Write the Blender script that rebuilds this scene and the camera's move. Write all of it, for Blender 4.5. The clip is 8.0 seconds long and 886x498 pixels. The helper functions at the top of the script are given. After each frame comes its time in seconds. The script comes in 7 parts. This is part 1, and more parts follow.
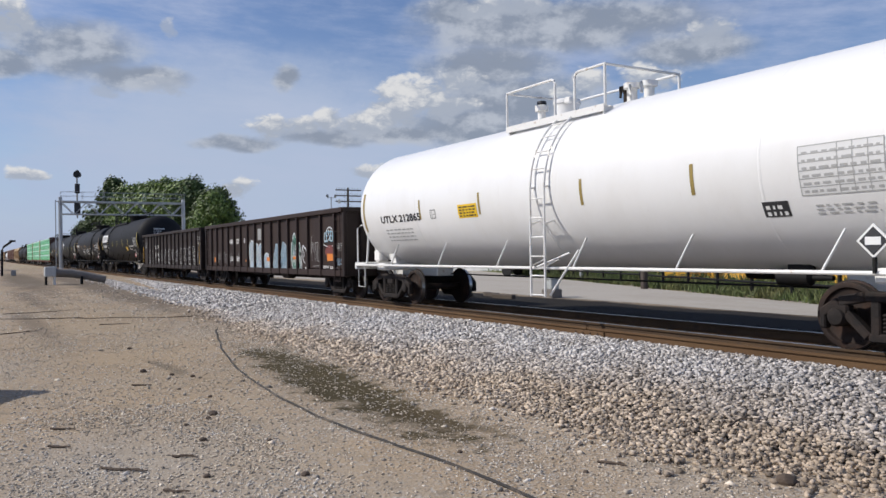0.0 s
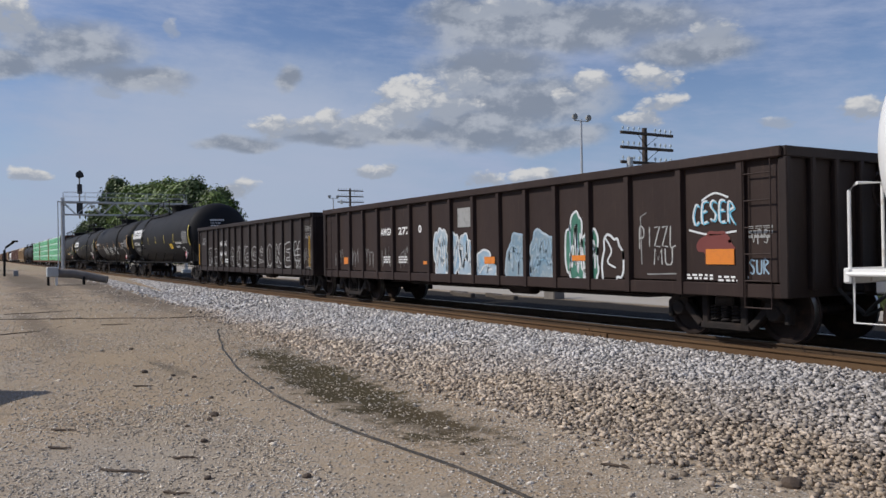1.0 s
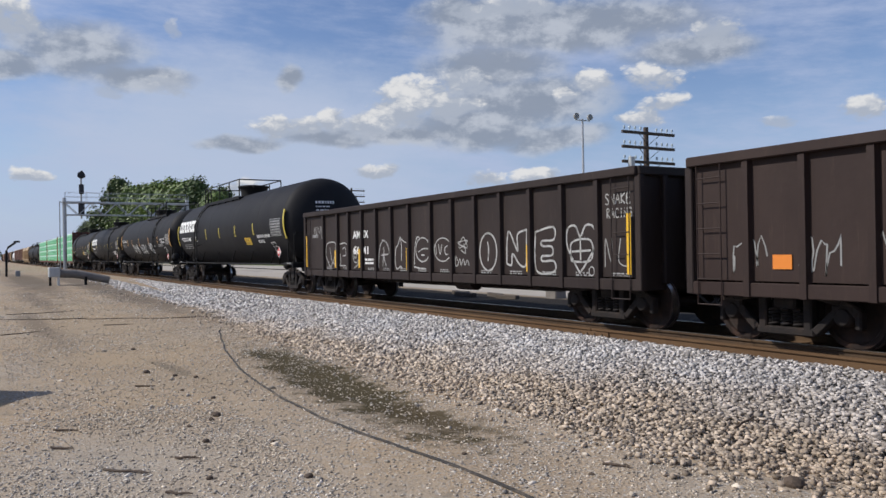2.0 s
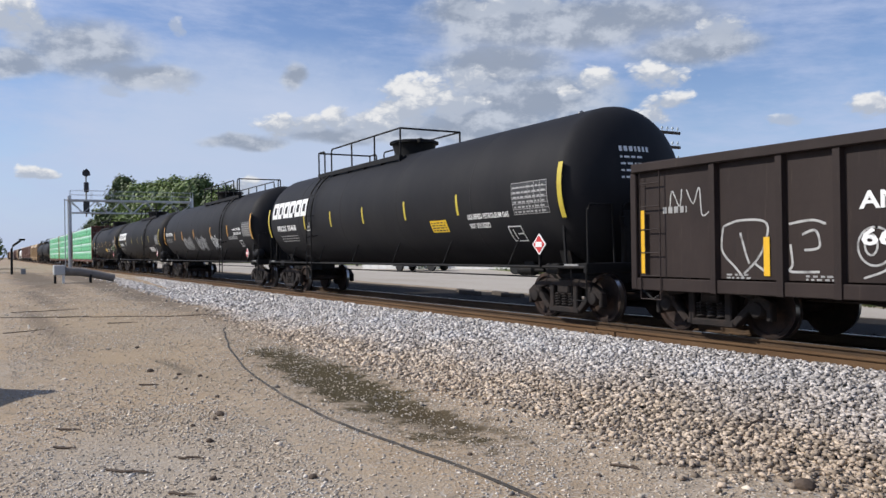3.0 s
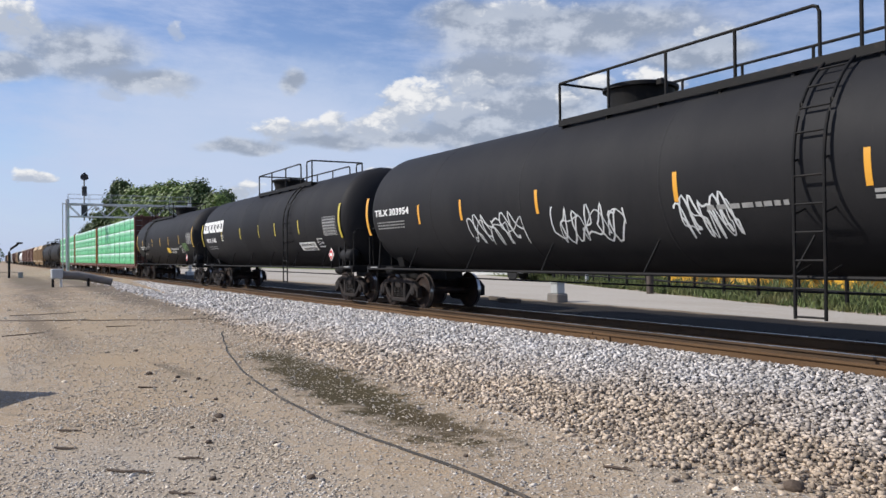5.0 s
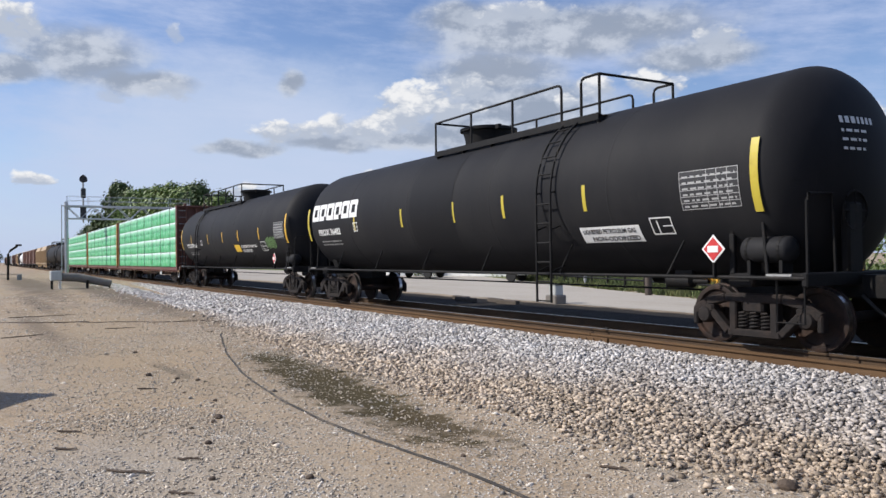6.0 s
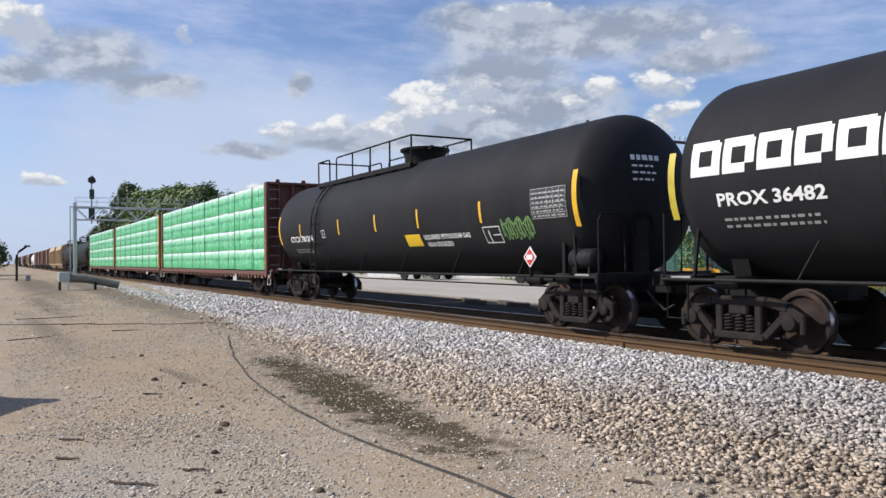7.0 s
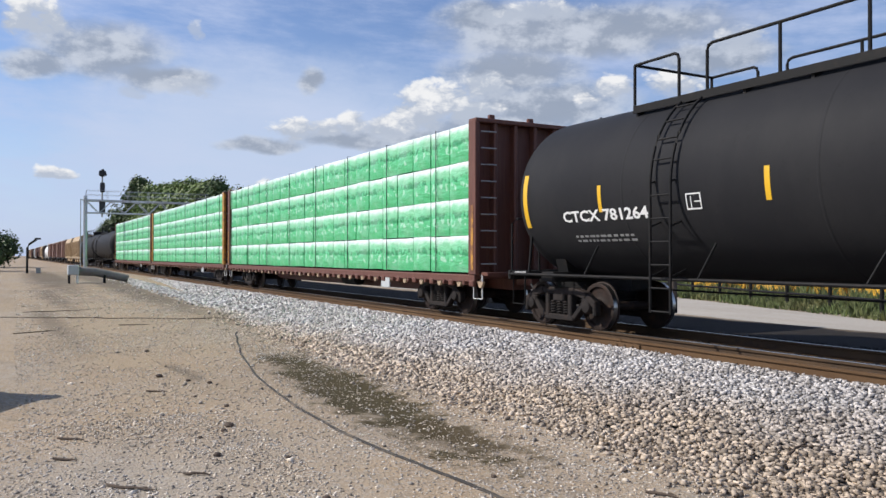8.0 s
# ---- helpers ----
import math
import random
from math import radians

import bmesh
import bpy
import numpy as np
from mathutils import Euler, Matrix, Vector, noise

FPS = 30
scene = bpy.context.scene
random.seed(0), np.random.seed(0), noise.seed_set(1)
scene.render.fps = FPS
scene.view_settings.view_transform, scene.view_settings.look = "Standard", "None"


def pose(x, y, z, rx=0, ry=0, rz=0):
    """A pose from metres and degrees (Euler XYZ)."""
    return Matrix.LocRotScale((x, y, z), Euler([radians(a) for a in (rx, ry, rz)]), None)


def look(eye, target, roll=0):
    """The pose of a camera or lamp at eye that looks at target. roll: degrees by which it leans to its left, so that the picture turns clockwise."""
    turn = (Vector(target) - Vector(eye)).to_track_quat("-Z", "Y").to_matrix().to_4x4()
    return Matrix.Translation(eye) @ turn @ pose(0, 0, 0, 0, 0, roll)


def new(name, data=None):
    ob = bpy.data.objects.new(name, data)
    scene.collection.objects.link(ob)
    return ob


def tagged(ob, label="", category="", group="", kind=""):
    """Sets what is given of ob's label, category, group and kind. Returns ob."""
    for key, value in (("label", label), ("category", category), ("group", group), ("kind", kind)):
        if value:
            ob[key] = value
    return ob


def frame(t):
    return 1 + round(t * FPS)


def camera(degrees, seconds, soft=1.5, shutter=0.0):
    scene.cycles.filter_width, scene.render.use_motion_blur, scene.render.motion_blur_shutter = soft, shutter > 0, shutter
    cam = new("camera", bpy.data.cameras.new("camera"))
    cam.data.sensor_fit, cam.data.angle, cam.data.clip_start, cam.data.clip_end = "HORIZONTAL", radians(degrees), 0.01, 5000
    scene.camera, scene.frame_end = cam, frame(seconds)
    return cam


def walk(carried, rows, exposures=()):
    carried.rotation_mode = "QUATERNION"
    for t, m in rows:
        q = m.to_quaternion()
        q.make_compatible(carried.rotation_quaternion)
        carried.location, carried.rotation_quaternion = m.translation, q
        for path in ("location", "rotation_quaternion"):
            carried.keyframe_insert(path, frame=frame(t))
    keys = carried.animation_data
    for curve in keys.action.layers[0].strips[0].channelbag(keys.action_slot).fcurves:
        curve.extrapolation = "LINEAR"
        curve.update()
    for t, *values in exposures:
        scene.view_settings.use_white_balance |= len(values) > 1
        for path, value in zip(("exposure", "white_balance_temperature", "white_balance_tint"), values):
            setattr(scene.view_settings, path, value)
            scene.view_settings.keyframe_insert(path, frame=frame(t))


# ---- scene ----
# ---------------------------------------------------------------- camera
cam = camera(59.09, 8.0, soft=1.5)
# seconds, eye, heading from the +y axis, pitch, roll
PATH = [
    (0.0, 0.159, -10.920, 1.407, -59.32, 0.20, -0.88),
    (0.5, 0.066, -10.898, 1.410, -59.44, 0.22, -0.72),
    (1.0, 0.116, -10.900, 1.406, -59.47, 0.26, -0.82),
    (2.5, 0.112, -10.897, 1.408, -59.68, 0.18, -0.94),
    (3.0, 0.037, -10.868, 1.411, -59.90, 0.10, -0.88),
    (3.5, -0.081, -10.841, 1.420, -60.09, 0.05, -0.66),
    (4.0, -0.191, -10.821, 1.419, -60.25, 0.11, -0.29),
    (4.5, 0.011, -10.887, 1.410, -59.92, 0.32, -0.51),
    (6.0, 0.215, -10.949, 1.403, -59.64, 0.62, -0.68),
    (6.5, 0.059, -10.857, 1.414, -60.20, 0.67, -0.65),
    (7.0, -0.101, -10.857, 1.421, -60.19, 0.73, -0.59),
    (7.5, -0.065, -10.838, 1.422, -60.35, 0.78, -0.73),
    (8.0, -0.422, -10.728, 1.425, -60.88, 0.53, 0.08),
]


def stand(x, y, z, heading, pitch, roll):
    h, p = radians(heading), radians(pitch)
    way = Vector((math.sin(h) * math.cos(p), math.cos(h) * math.cos(p), math.sin(p)))
    eye = Vector((x, y, z))
    return look(eye, eye + way, roll)


walk(cam, [(t, stand(*r)) for t, *r in PATH], exposures=[(0.0, -0.28), (0.5, -0.42), (1.0, -0.50), (1.5, -0.40), (2.5, -0.10), (3.5, -0.05), (4.5, 0.0), (8.0, 0.04)])

# ---------------------------------------------------------------- sky and sun
SUN_TO = Vector((-0.40, -0.70, 0.64)).normalized()
SUN_STRENGTH = 4.9
SKY_STRENGTH = 0.10

# clouds: heading from +y, height above the horizon, half width, half height (degrees); heaps with how much sun they catch
GREY = [(-50.1, 15.8, 10.0, 1.7), (-41.6, 13.6, 4.1, 1.1), (-55.9, 13.2, 4.5, 1.6), (-53.5, 10.7, 5.3, 1.8), (-56.8, 8.9, 5.4, 1.3),
         (-51.5, 8.2, 3.6, 1.0), (-84.5, 13.6, 3.8, 1.7), (-88.4, 12.4, 2.2, 0.8), (-80.6, 12.2, 3.3, 0.8), (-70.5, 12.5, 1.0, 0.9),
         (-73.9, 7.9, 2.7, 0.5), (-67.9, 8.3, 3.2, 0.6), (-62.2, 8.5, 3.3, 0.6), (-57.5, 16.9, 3.7, 1.1)]
WHITE = [(-71.5, 9.0, 1.9, 0.8, 1), (-69.5, 9.2, 1.6, 0.7, 0.95), (-67.5, 9.6, 1.4, 1.0, 1), (-64.7, 9.4, 2.0, 1.0, 0.95), (-61.3, 11.4, 3.2, 1.4, 1),
         (-63.0, 10.1, 2.5, 1.0, 0.8), (-58.0, 12.4, 2.1, 1.3, 0.8), (-58.8, 10.4, 2.5, 1.0, 0.65), (-48.6, 12.1, 1.5, 0.9, 1), (-50.4, 11.0, 1.2, 0.5, 0.95),
         (-44.3, 11.9, 2.2, 1.0, 0.95), (-43.7, 10.1, 1.7, 0.8, 1), (-45.3, 9.2, 1.7, 0.7, 1), (-31.5, 8.8, 1.4, 0.8, 0.95), (-40.1, 14.7, 1.8, 1.1, 0.55),
         (-56.4, 5.4, 1.8, 0.7, 0.95), (-52.5, 5.5, 1.9, 0.6, 0.95), (-74.0, 4.8, 1.5, 0.7, 0.95), (-87.6, 5.4, 1.2, 0.5, 0.75), (-88.3, 15.2, 2.1, 1.5, 0.75),
         (-36.2, 8.3, 1.4, 0.5, 0.4), (-78.8, 11.7, 2.2, 0.6, 0.35), (-82.6, 11.1, 1.4, 0.4, 0.3), (-78.4, 15.4, 0.6, 0.7, 0.3), (-54.6, 17.3, 4.9, 0.7, 0.55),
         (-64.3, 6.1, 1.6, 0.5, 0.8)]


def make_world():
    w = bpy.data.worlds.new("sky")
    scene.world = w
    w.use_nodes = True
    nt = w.node_tree
    nt.nodes.clear()
    N, L = nt.nodes.new, nt.links.new

    def put(sock, v):
        if isinstance(v, bpy.types.NodeSocket):
            L(v, sock)
        else:
            sock.default_value = v

    def m(op, a, b=0.0, c=0.0):
        n = N("ShaderNodeMath")
        n.operation = op
        put(n.inputs[0], a), put(n.inputs[1], b), put(n.inputs[2], c)
        return n.outputs[0]

    def ramp(v, a, b, lo=0.0, hi=1.0):
        n = N("ShaderNodeMapRange")
        n.interpolation_type = "SMOOTHSTEP"
        put(n.inputs[0], v)
        for k, x in zip((1, 2, 3, 4), (a, b, lo, hi)):
            put(n.inputs[k], x)
        return n.outputs[0]

    def mix(f, a, b):
        n = N("ShaderNodeMix")
        n.data_type = "RGBA"
        put(n.inputs[0], f), put(n.inputs[6], a), put(n.inputs[7], b)
        return n.outputs[2]

    def noise_at(vec, scale, detail, rough=0.6):
        n = N("ShaderNodeTexNoise")
        L(vec, n.inputs["Vector"])
        n.inputs["Scale"].default_value, n.inputs["Detail"].default_value, n.inputs["Roughness"].default_value = scale, detail, rough
        return n.outputs[0]

    tc = N("ShaderNodeTexCoord").outputs["Generated"]
    sep = N("ShaderNodeSeparateXYZ")
    L(tc, sep.inputs[0])
    az = m("MULTIPLY", m("ARCTAN2", sep.outputs[0], sep.outputs[1]), 180 / math.pi)
    el = m("MULTIPLY", m("ARCSINE", sep.outputs[2]), 180 / math.pi)
    # flat coordinates in degrees, clouds stretched a little sideways
    flat = N("ShaderNodeCombineXYZ")
    L(m("MULTIPLY", az, 0.62), flat.inputs[0]), L(el, flat.inputs[1])
    flat = flat.outputs[0]
    n_big, n_mid = noise_at(flat, 0.10, 4), noise_at(flat, 0.42, 8, 0.6)
    n_fine = noise_at(flat, 1.7, 7, 0.66)
    # cauliflower heads
    bil = N("ShaderNodeTexVoronoi")
    bil.feature = "SMOOTH_F1"
    bil.inputs["Scale"].default_value, bil.inputs["Smoothness"].default_value = 0.85, 0.35
    bil.inputs["Detail"].default_value, bil.inputs["Roughness"].default_value = 3.0, 0.6
    wob = N("ShaderNodeTexNoise")
    L(flat, wob.inputs["Vector"])
    wob.inputs["Scale"].default_value, wob.inputs["Detail"].default_value = 1.2, 3
    wv = N("ShaderNodeVectorMath")
    wv.operation = "MULTIPLY_ADD"
    L(wob.outputs[1], wv.inputs[0])
    wv.inputs[1].default_value = (0.9, 0.9, 0.0)
    L(flat, wv.inputs[2])
    L(wv.outputs[0], bil.inputs["Vector"])
    head = m("SUBTRACT", 0.5, bil.outputs["Distance"])
    puff = m("ADD", m("MULTIPLY", m("SUBTRACT", n_mid, 0.5), 2.0), m("MULTIPLY", m("SUBTRACT", n_fine, 0.5), 0.8))
    # ragged outlines: the heaps' places wander with the noise
    off = N("ShaderNodeTexNoise")
    L(flat, off.inputs["Vector"])
    off.inputs["Scale"].default_value, off.inputs["Detail"].default_value = 0.5, 6
    osp = N("ShaderNodeSeparateColor")
    L(off.outputs[1], osp.inputs[0])
    wx = m("ADD", az, m("MULTIPLY", m("SUBTRACT", osp.outputs[0], 0.5), 2.6))
    wy = m("ADD", el, m("MULTIPLY", m("SUBTRACT", osp.outputs[1], 0.5), 1.5))

    def inside(a, e, wd, ht):
        u = m("MULTIPLY", m("SUBTRACT", wx, a), 1 / wd)
        v = m("MULTIPLY", m("SUBTRACT", wy, e), 1 / ht)
        return m("SUBTRACT", 1.0, m("ADD", m("MULTIPLY", u, u), m("MULTIPLY", v, v))), v

    def field(blobs):
        total = None
        for b in blobs:
            d, v = inside(*b)
            total = d if total is None else m("SMOOTH_MAX", total, d, 0.35)
        return total

    def heaps(blobs):
        """How deep inside a heap, how high in it, and the sun it catches."""
        total, mass, high, lit = None, 0.0001, 0.0, 0.0
        for a, e, wd, ht, sunny in blobs:
            d, v = inside(a, e, wd, ht)
            total = d if total is None else m("SMOOTH_MAX", total, d, 0.25)
            w = m("MAXIMUM", m("ADD", d, 0.6), 0.0)
            mass = m("ADD", mass, w)
            high = m("ADD", high, m("MULTIPLY", w, v))
            lit = m("ADD", lit, m("MULTIPLY", w, sunny))
        return total, m("DIVIDE", high, mass), m("DIVIDE", lit, mass)

    sky = N("ShaderNodeTexSky")
    sky.sky_type, sky.sun_disc = "NISHITA", False
    sky.sun_elevation = math.asin(SUN_TO.z)
    sky.sun_rotation = math.atan2(SUN_TO.x, SUN_TO.y)
    sky.air_density, sky.dust_density, sky.ozone_density = 1.1, 0.6, 2.0
    sc = N("ShaderNodeVectorMath")
    sc.operation = "MULTIPLY"
    L(sky.outputs[0], sc.inputs[0])
    sc.inputs[1].default_value = (SKY_STRENGTH * 1.02, SKY_STRENGTH * 1.06, SKY_STRENGTH * 1.30)
    base = sc.outputs[0]
    # paler towards the horizon, and a thin high veil
    base = mix(ramp(el, -2.0, 13.0, 0.72, 0.0), base, (0.47, 0.61, 0.93, 1))
    wisp = N("ShaderNodeCombineXYZ")
    L(m("MULTIPLY", az, 0.25), wisp.inputs[0]), L(m("ADD", el, m("MULTIPLY", az, 0.06)), wisp.inputs[1])
    n_wisp = noise_at(wisp.outputs[0], 0.30, 7, 0.66)
    veil = ramp(m("ADD", m("MULTIPLY", n_big, 0.6), m("MULTIPLY", n_wisp, 0.9)), 0.62, 0.98, 0.0, 0.85)
    base = mix(veil, base, (0.51, 0.595, 0.82, 1))
    # pale haze of thin cloud over one part of the sky
    du = m("MULTIPLY", m("ADD", az, 73.0), 1 / 15.0)
    dv = m("MULTIPLY", m("SUBTRACT", el, 8.0), 1 / 6.5)
    haze = m("SUBTRACT", 1.0, m("ADD", m("MULTIPLY", du, du), m("MULTIPLY", dv, dv)))
    base = mix(ramp(m("ADD", haze, m("MULTIPLY", puff, 0.45)), -0.5, 0.9, 0.0, 0.74), base, (0.555, 0.64, 0.82, 1))
    # grey cloud: soft bodies, mottled
    up = N("ShaderNodeVectorMath")
    L(flat, up.inputs[0])
    up.inputs[1].default_value = (-0.35, 0.75, 0.0)
    relief = m("ADD", m("SUBTRACT", n_mid, noise_at(up.outputs[0], 0.42, 8, 0.6)), m("MULTIPLY", m("SUBTRACT", n_fine, 0.5), 0.22))
    fg = field(GREY)
    soft = m("ADD", m("MULTIPLY", m("SUBTRACT", n_mid, 0.5), 2.2), m("MULTIPLY", m("SUBTRACT", n_fine, 0.5), 0.25))
    cover = ramp(m("ADD", fg, m("MULTIPLY", soft, 0.8)), -1.0, 0.75, 0.0, 0.92)
    dim = mix(ramp(m("ADD", m("ADD", n_mid, relief), m("MULTIPLY", fg, -0.10)), 0.30, 0.70), (0.315, 0.365, 0.46, 1), (0.57, 0.615, 0.70, 1))
    base = mix(cover, base, dim)
    # sunlit heaps: crisp heads, grey feet
    fw, high, lit = heaps(WHITE)
    crisp = m("ADD", m("ADD", fw, m("MULTIPLY", head, 1.15)), m("MULTIPLY", puff, 0.45))
    heap = m("MULTIPLY", ramp(crisp, -0.95, 0.05), ramp(lit, 0.1, 0.75, 0.45, 1.0))
    bright = ramp(m("ADD", m("ADD", high, m("MULTIPLY", m("ADD", head, 0.22), 1.6)), m("ADD", m("MULTIPLY", relief, 2.2), m("MULTIPLY", m("SUBTRACT", lit, 0.8), 1.6))), -0.75, 0.55)
    base = mix(heap, base, mix(bright, (0.47, 0.525, 0.63, 1), (0.86, 0.865, 0.88, 1)))
    bg = N("ShaderNodeBackground")
    L(base, bg.inputs[0])
    bg.inputs[1].default_value = 1.0
    out = N("ShaderNodeOutputWorld")
    L(bg.outputs[0], out.inputs[0])


make_world()
sun = new("sun", bpy.data.lights.new("sun", "SUN"))
sun.data.energy, sun.data.angle, sun.data.color = SUN_STRENGTH, radians(0.55), (1.0, 0.95, 0.885)
sun.matrix_world = look(SUN_TO * 80, (0, 0, 0))


# ---------------------------------------------------------------- materials
def material(name, base, rough=0.6, metal=0.0, spots=(), bump=0.0, bump_scale=40.0, coat=0.0, island=0.0, random_value=0.0, spec=0.5):
    """A surface with its base colour, and spots: rows of (colour, scale, from, to, strength, stretch) laid over it by noise."""
    mat = bpy.data.materials.new(name)
    mat.use_nodes = True
    nt = mat.node_tree
    N, L = nt.nodes.new, nt.links.new
    b = nt.nodes["Principled BSDF"]
    b.inputs["Roughness"].default_value, b.inputs["Metallic"].default_value = rough, metal
    b.inputs["Coat Weight"].default_value = coat
    b.inputs["Specular IOR Level"].default_value = spec
    tc = N("ShaderNodeTexCoord")
    col = N("ShaderNodeRGB").outputs[0]
    col.default_value = (*base, 1)
    for colour, scale, a, z, strength, stretch in spots:
        mp = N("ShaderNodeMapping")
        mp.inputs["Scale"].default_value = stretch
        L(tc.outputs["Object"], mp.inputs[0])
        n = N("ShaderNodeTexNoise")
        n.inputs["Scale"].default_value, n.inputs["Detail"].default_value, n.inputs["Roughness"].default_value = scale, 6, 0.62
        L(mp.outputs[0], n.inputs["Vector"])
        r = N("ShaderNodeMapRange")
        L(n.outputs[0], r.inputs[0])
        r.inputs[1].default_value, r.inputs[2].default_value, r.inputs[4].default_value = a, z, strength
        x = N("ShaderNodeMix")
        x.data_type = "RGBA"
        L(r.outputs[0], x.inputs[0]), L(col, x.inputs[6])
        x.inputs[7].default_value = (*colour, 1)
        col = x.outputs[2]
    if island or random_value:
        src = N("ShaderNodeNewGeometry").outputs["Random Per Island"] if island else N("ShaderNodeObjectInfo").outputs["Random"]
        amount = island or random_value
        r = N("ShaderNodeMapRange")
        L(src, r.inputs[0])
        r.inputs[3].default_value, r.inputs[4].default_value = 1 - amount, 1 + amount
        hs = N("ShaderNodeHueSaturation")
        L(r.outputs[0], hs.inputs["Value"]), L(col, hs.inputs["Color"])
        col = hs.outputs[0]
    L(col, b.inputs["Base Color"])
    if bump:
        n = N("ShaderNodeTexNoise")
        n.inputs["Scale"].default_value, n.inputs["Detail"].default_value = bump_scale, 5
        L(tc.outputs["Object"], n.inputs["Vector"])
        bp = N("ShaderNodeBump")
        bp.inputs["Strength"].default_value, bp.inputs["Distance"].default_value = bump, 0.02
        L(n.outputs[0], bp.inputs["Height"]), L(bp.outputs[0], b.inputs["Normal"])
    return mat


ONE = (1, 1, 1)
DOWN = (3.0, 3.0, 0.22)          # streaks that run down
black_paint = material("black tank paint", (0.0170, 0.0170, 0.0190), 0.62, spec=0.10, spots=[((0.0260, 0.0255, 0.0260), 0.8, 0.4, 0.7, 0.8, (1, 1, 0.5)), ((0.040, 0.038, 0.036), 5.0, 0.62, 0.8, 0.35, DOWN), ((0.014, 0.014, 0.015), 9.0, 0.6, 0.75, 0.5, ONE)], bump=0.05, bump_scale=3.0)
black_faded = material("faded black tank paint", (0.0185, 0.0185, 0.0205), 0.62, spec=0.10, spots=[((0.0285, 0.028, 0.0285), 0.8, 0.4, 0.7, 0.8, (1, 1, 0.5)), ((0.05, 0.047, 0.044), 5.0, 0.62, 0.8, 0.35, DOWN), ((0.012, 0.012, 0.012), 9.0, 0.6, 0.75, 0.5, ONE)], bump=0.05, bump_scale=3.0)
black_patch = material("newer black paint", (0.0140, 0.0140, 0.0155), 0.6, spec=0.10, spots=[((0.019, 0.0185, 0.0185), 3.0, 0.55, 0.8, 0.5, DOWN)], bump=0.04, bump_scale=4.0)
white_paint = material("white tank paint", (0.78, 0.775, 0.76), 0.34, spots=[((0.66, 0.64, 0.60), 0.7, 0.45, 0.75, 0.5, (1, 1, 0.5)), ((0.52, 0.47, 0.40), 4.0, 0.64, 0.85, 0.35, DOWN)], bump=0.03, bump_scale=2.5)
white_iron = material("white painted steel", (0.74, 0.73, 0.70), 0.45, spots=[((0.36, 0.25, 0.16), 7.0, 0.6, 0.72, 0.7, ONE)], bump=0.1)
black_iron = material("black painted steel", (0.009, 0.0086, 0.0086), 0.65, spec=0.2, spots=[((0.035, 0.026, 0.02), 5.0, 0.55, 0.75, 0.6, ONE)], bump=0.12)
truck_iron = material("dusty cast steel", (0.018, 0.015, 0.014), 0.78, spots=[((0.045, 0.030, 0.023), 3.5, 0.45, 0.7, 0.75, ONE), ((0.02, 0.018, 0.017), 8.0, 0.55, 0.75, 0.7, ONE)], bump=0.35, bump_scale=30, spec=0.22)
wheel_iron = material("brown wheel steel", (0.024, 0.016, 0.013), 0.7, spots=[((0.075, 0.040, 0.026), 4.0, 0.5, 0.7, 0.6, ONE)], bump=0.2, spec=0.22)
tread_steel = material("polished tread steel", (0.46, 0.45, 0.44), 0.28, 1.0, bump=0.05)
wagon_brown = material("weathered dark brown paint", (0.027, 0.0160, 0.0135), 0.62, spots=[((0.043, 0.027, 0.022), 0.9, 0.4, 0.7, 0.8, (1, 1, 0.5)), ((0.072, 0.046, 0.032), 6.0, 0.58, 0.78, 0.55, DOWN), ((0.018, 0.015, 0.014), 5.0, 0.6, 0.78, 0.7, DOWN)], bump=0.18, bump_scale=8, spec=0.22)
wagon_black = material("weathered black brown paint", (0.022, 0.0148, 0.0132), 0.62, spots=[((0.037, 0.026, 0.022), 0.9, 0.4, 0.7, 0.8, (1, 1, 0.5)), ((0.085, 0.062, 0.048), 6.0, 0.6, 0.8, 0.5, DOWN), ((0.016, 0.014, 0.014), 5.0, 0.6, 0.78, 0.7, DOWN)], bump=0.18, bump_scale=8, spec=0.22)
oxide_red = material("red oxide painted steel", (0.115, 0.040, 0.026), 0.6, spots=[((0.19, 0.085, 0.05), 4.0, 0.5, 0.75, 0.6, DOWN), ((0.05, 0.022, 0.016), 6.0, 0.55, 0.75, 0.7, DOWN)], bump=0.2, bump_scale=10)
yellow_tape = material("yellow reflective tape", (0.72, 0.42, 0.02), 0.35, spots=[((0.55, 0.26, 0.02), 4.0, 0.55, 0.75, 0.6, ONE)])
olive_yellow = material("weathered olive yellow tape", (0.50, 0.40, 0.045), 0.45, spots=[((0.36, 0.25, 0.03), 4.0, 0.55, 0.75, 0.6, ONE)])
orange_paint = material("orange marking paint", (0.66, 0.20, 0.02), 0.5, spots=[((0.4, 0.12, 0.03), 6.0, 0.55, 0.75, 0.5, ONE)])
yellow_decal = material("yellow decal", (0.78, 0.50, 0.02), 0.45, spots=[((0.6, 0.36, 0.03), 8.0, 0.55, 0.75, 0.4, ONE)])
white_mark = material("white stencil paint", (0.74, 0.74, 0.72), 0.55, spots=[((0.32, 0.32, 0.31), 9.0, 0.6, 0.75, 0.6, ONE)])
grey_mark = material("grey faded stencil paint", (0.30, 0.30, 0.29), 0.6, spots=[((0.14, 0.14, 0.14), 7.0, 0.5, 0.7, 0.6, ONE)])
dark_mark = material("dark stencil paint", (0.025, 0.025, 0.028), 0.55)
panel_ink = material("weathered pale print", (0.38, 0.38, 0.37), 0.6)
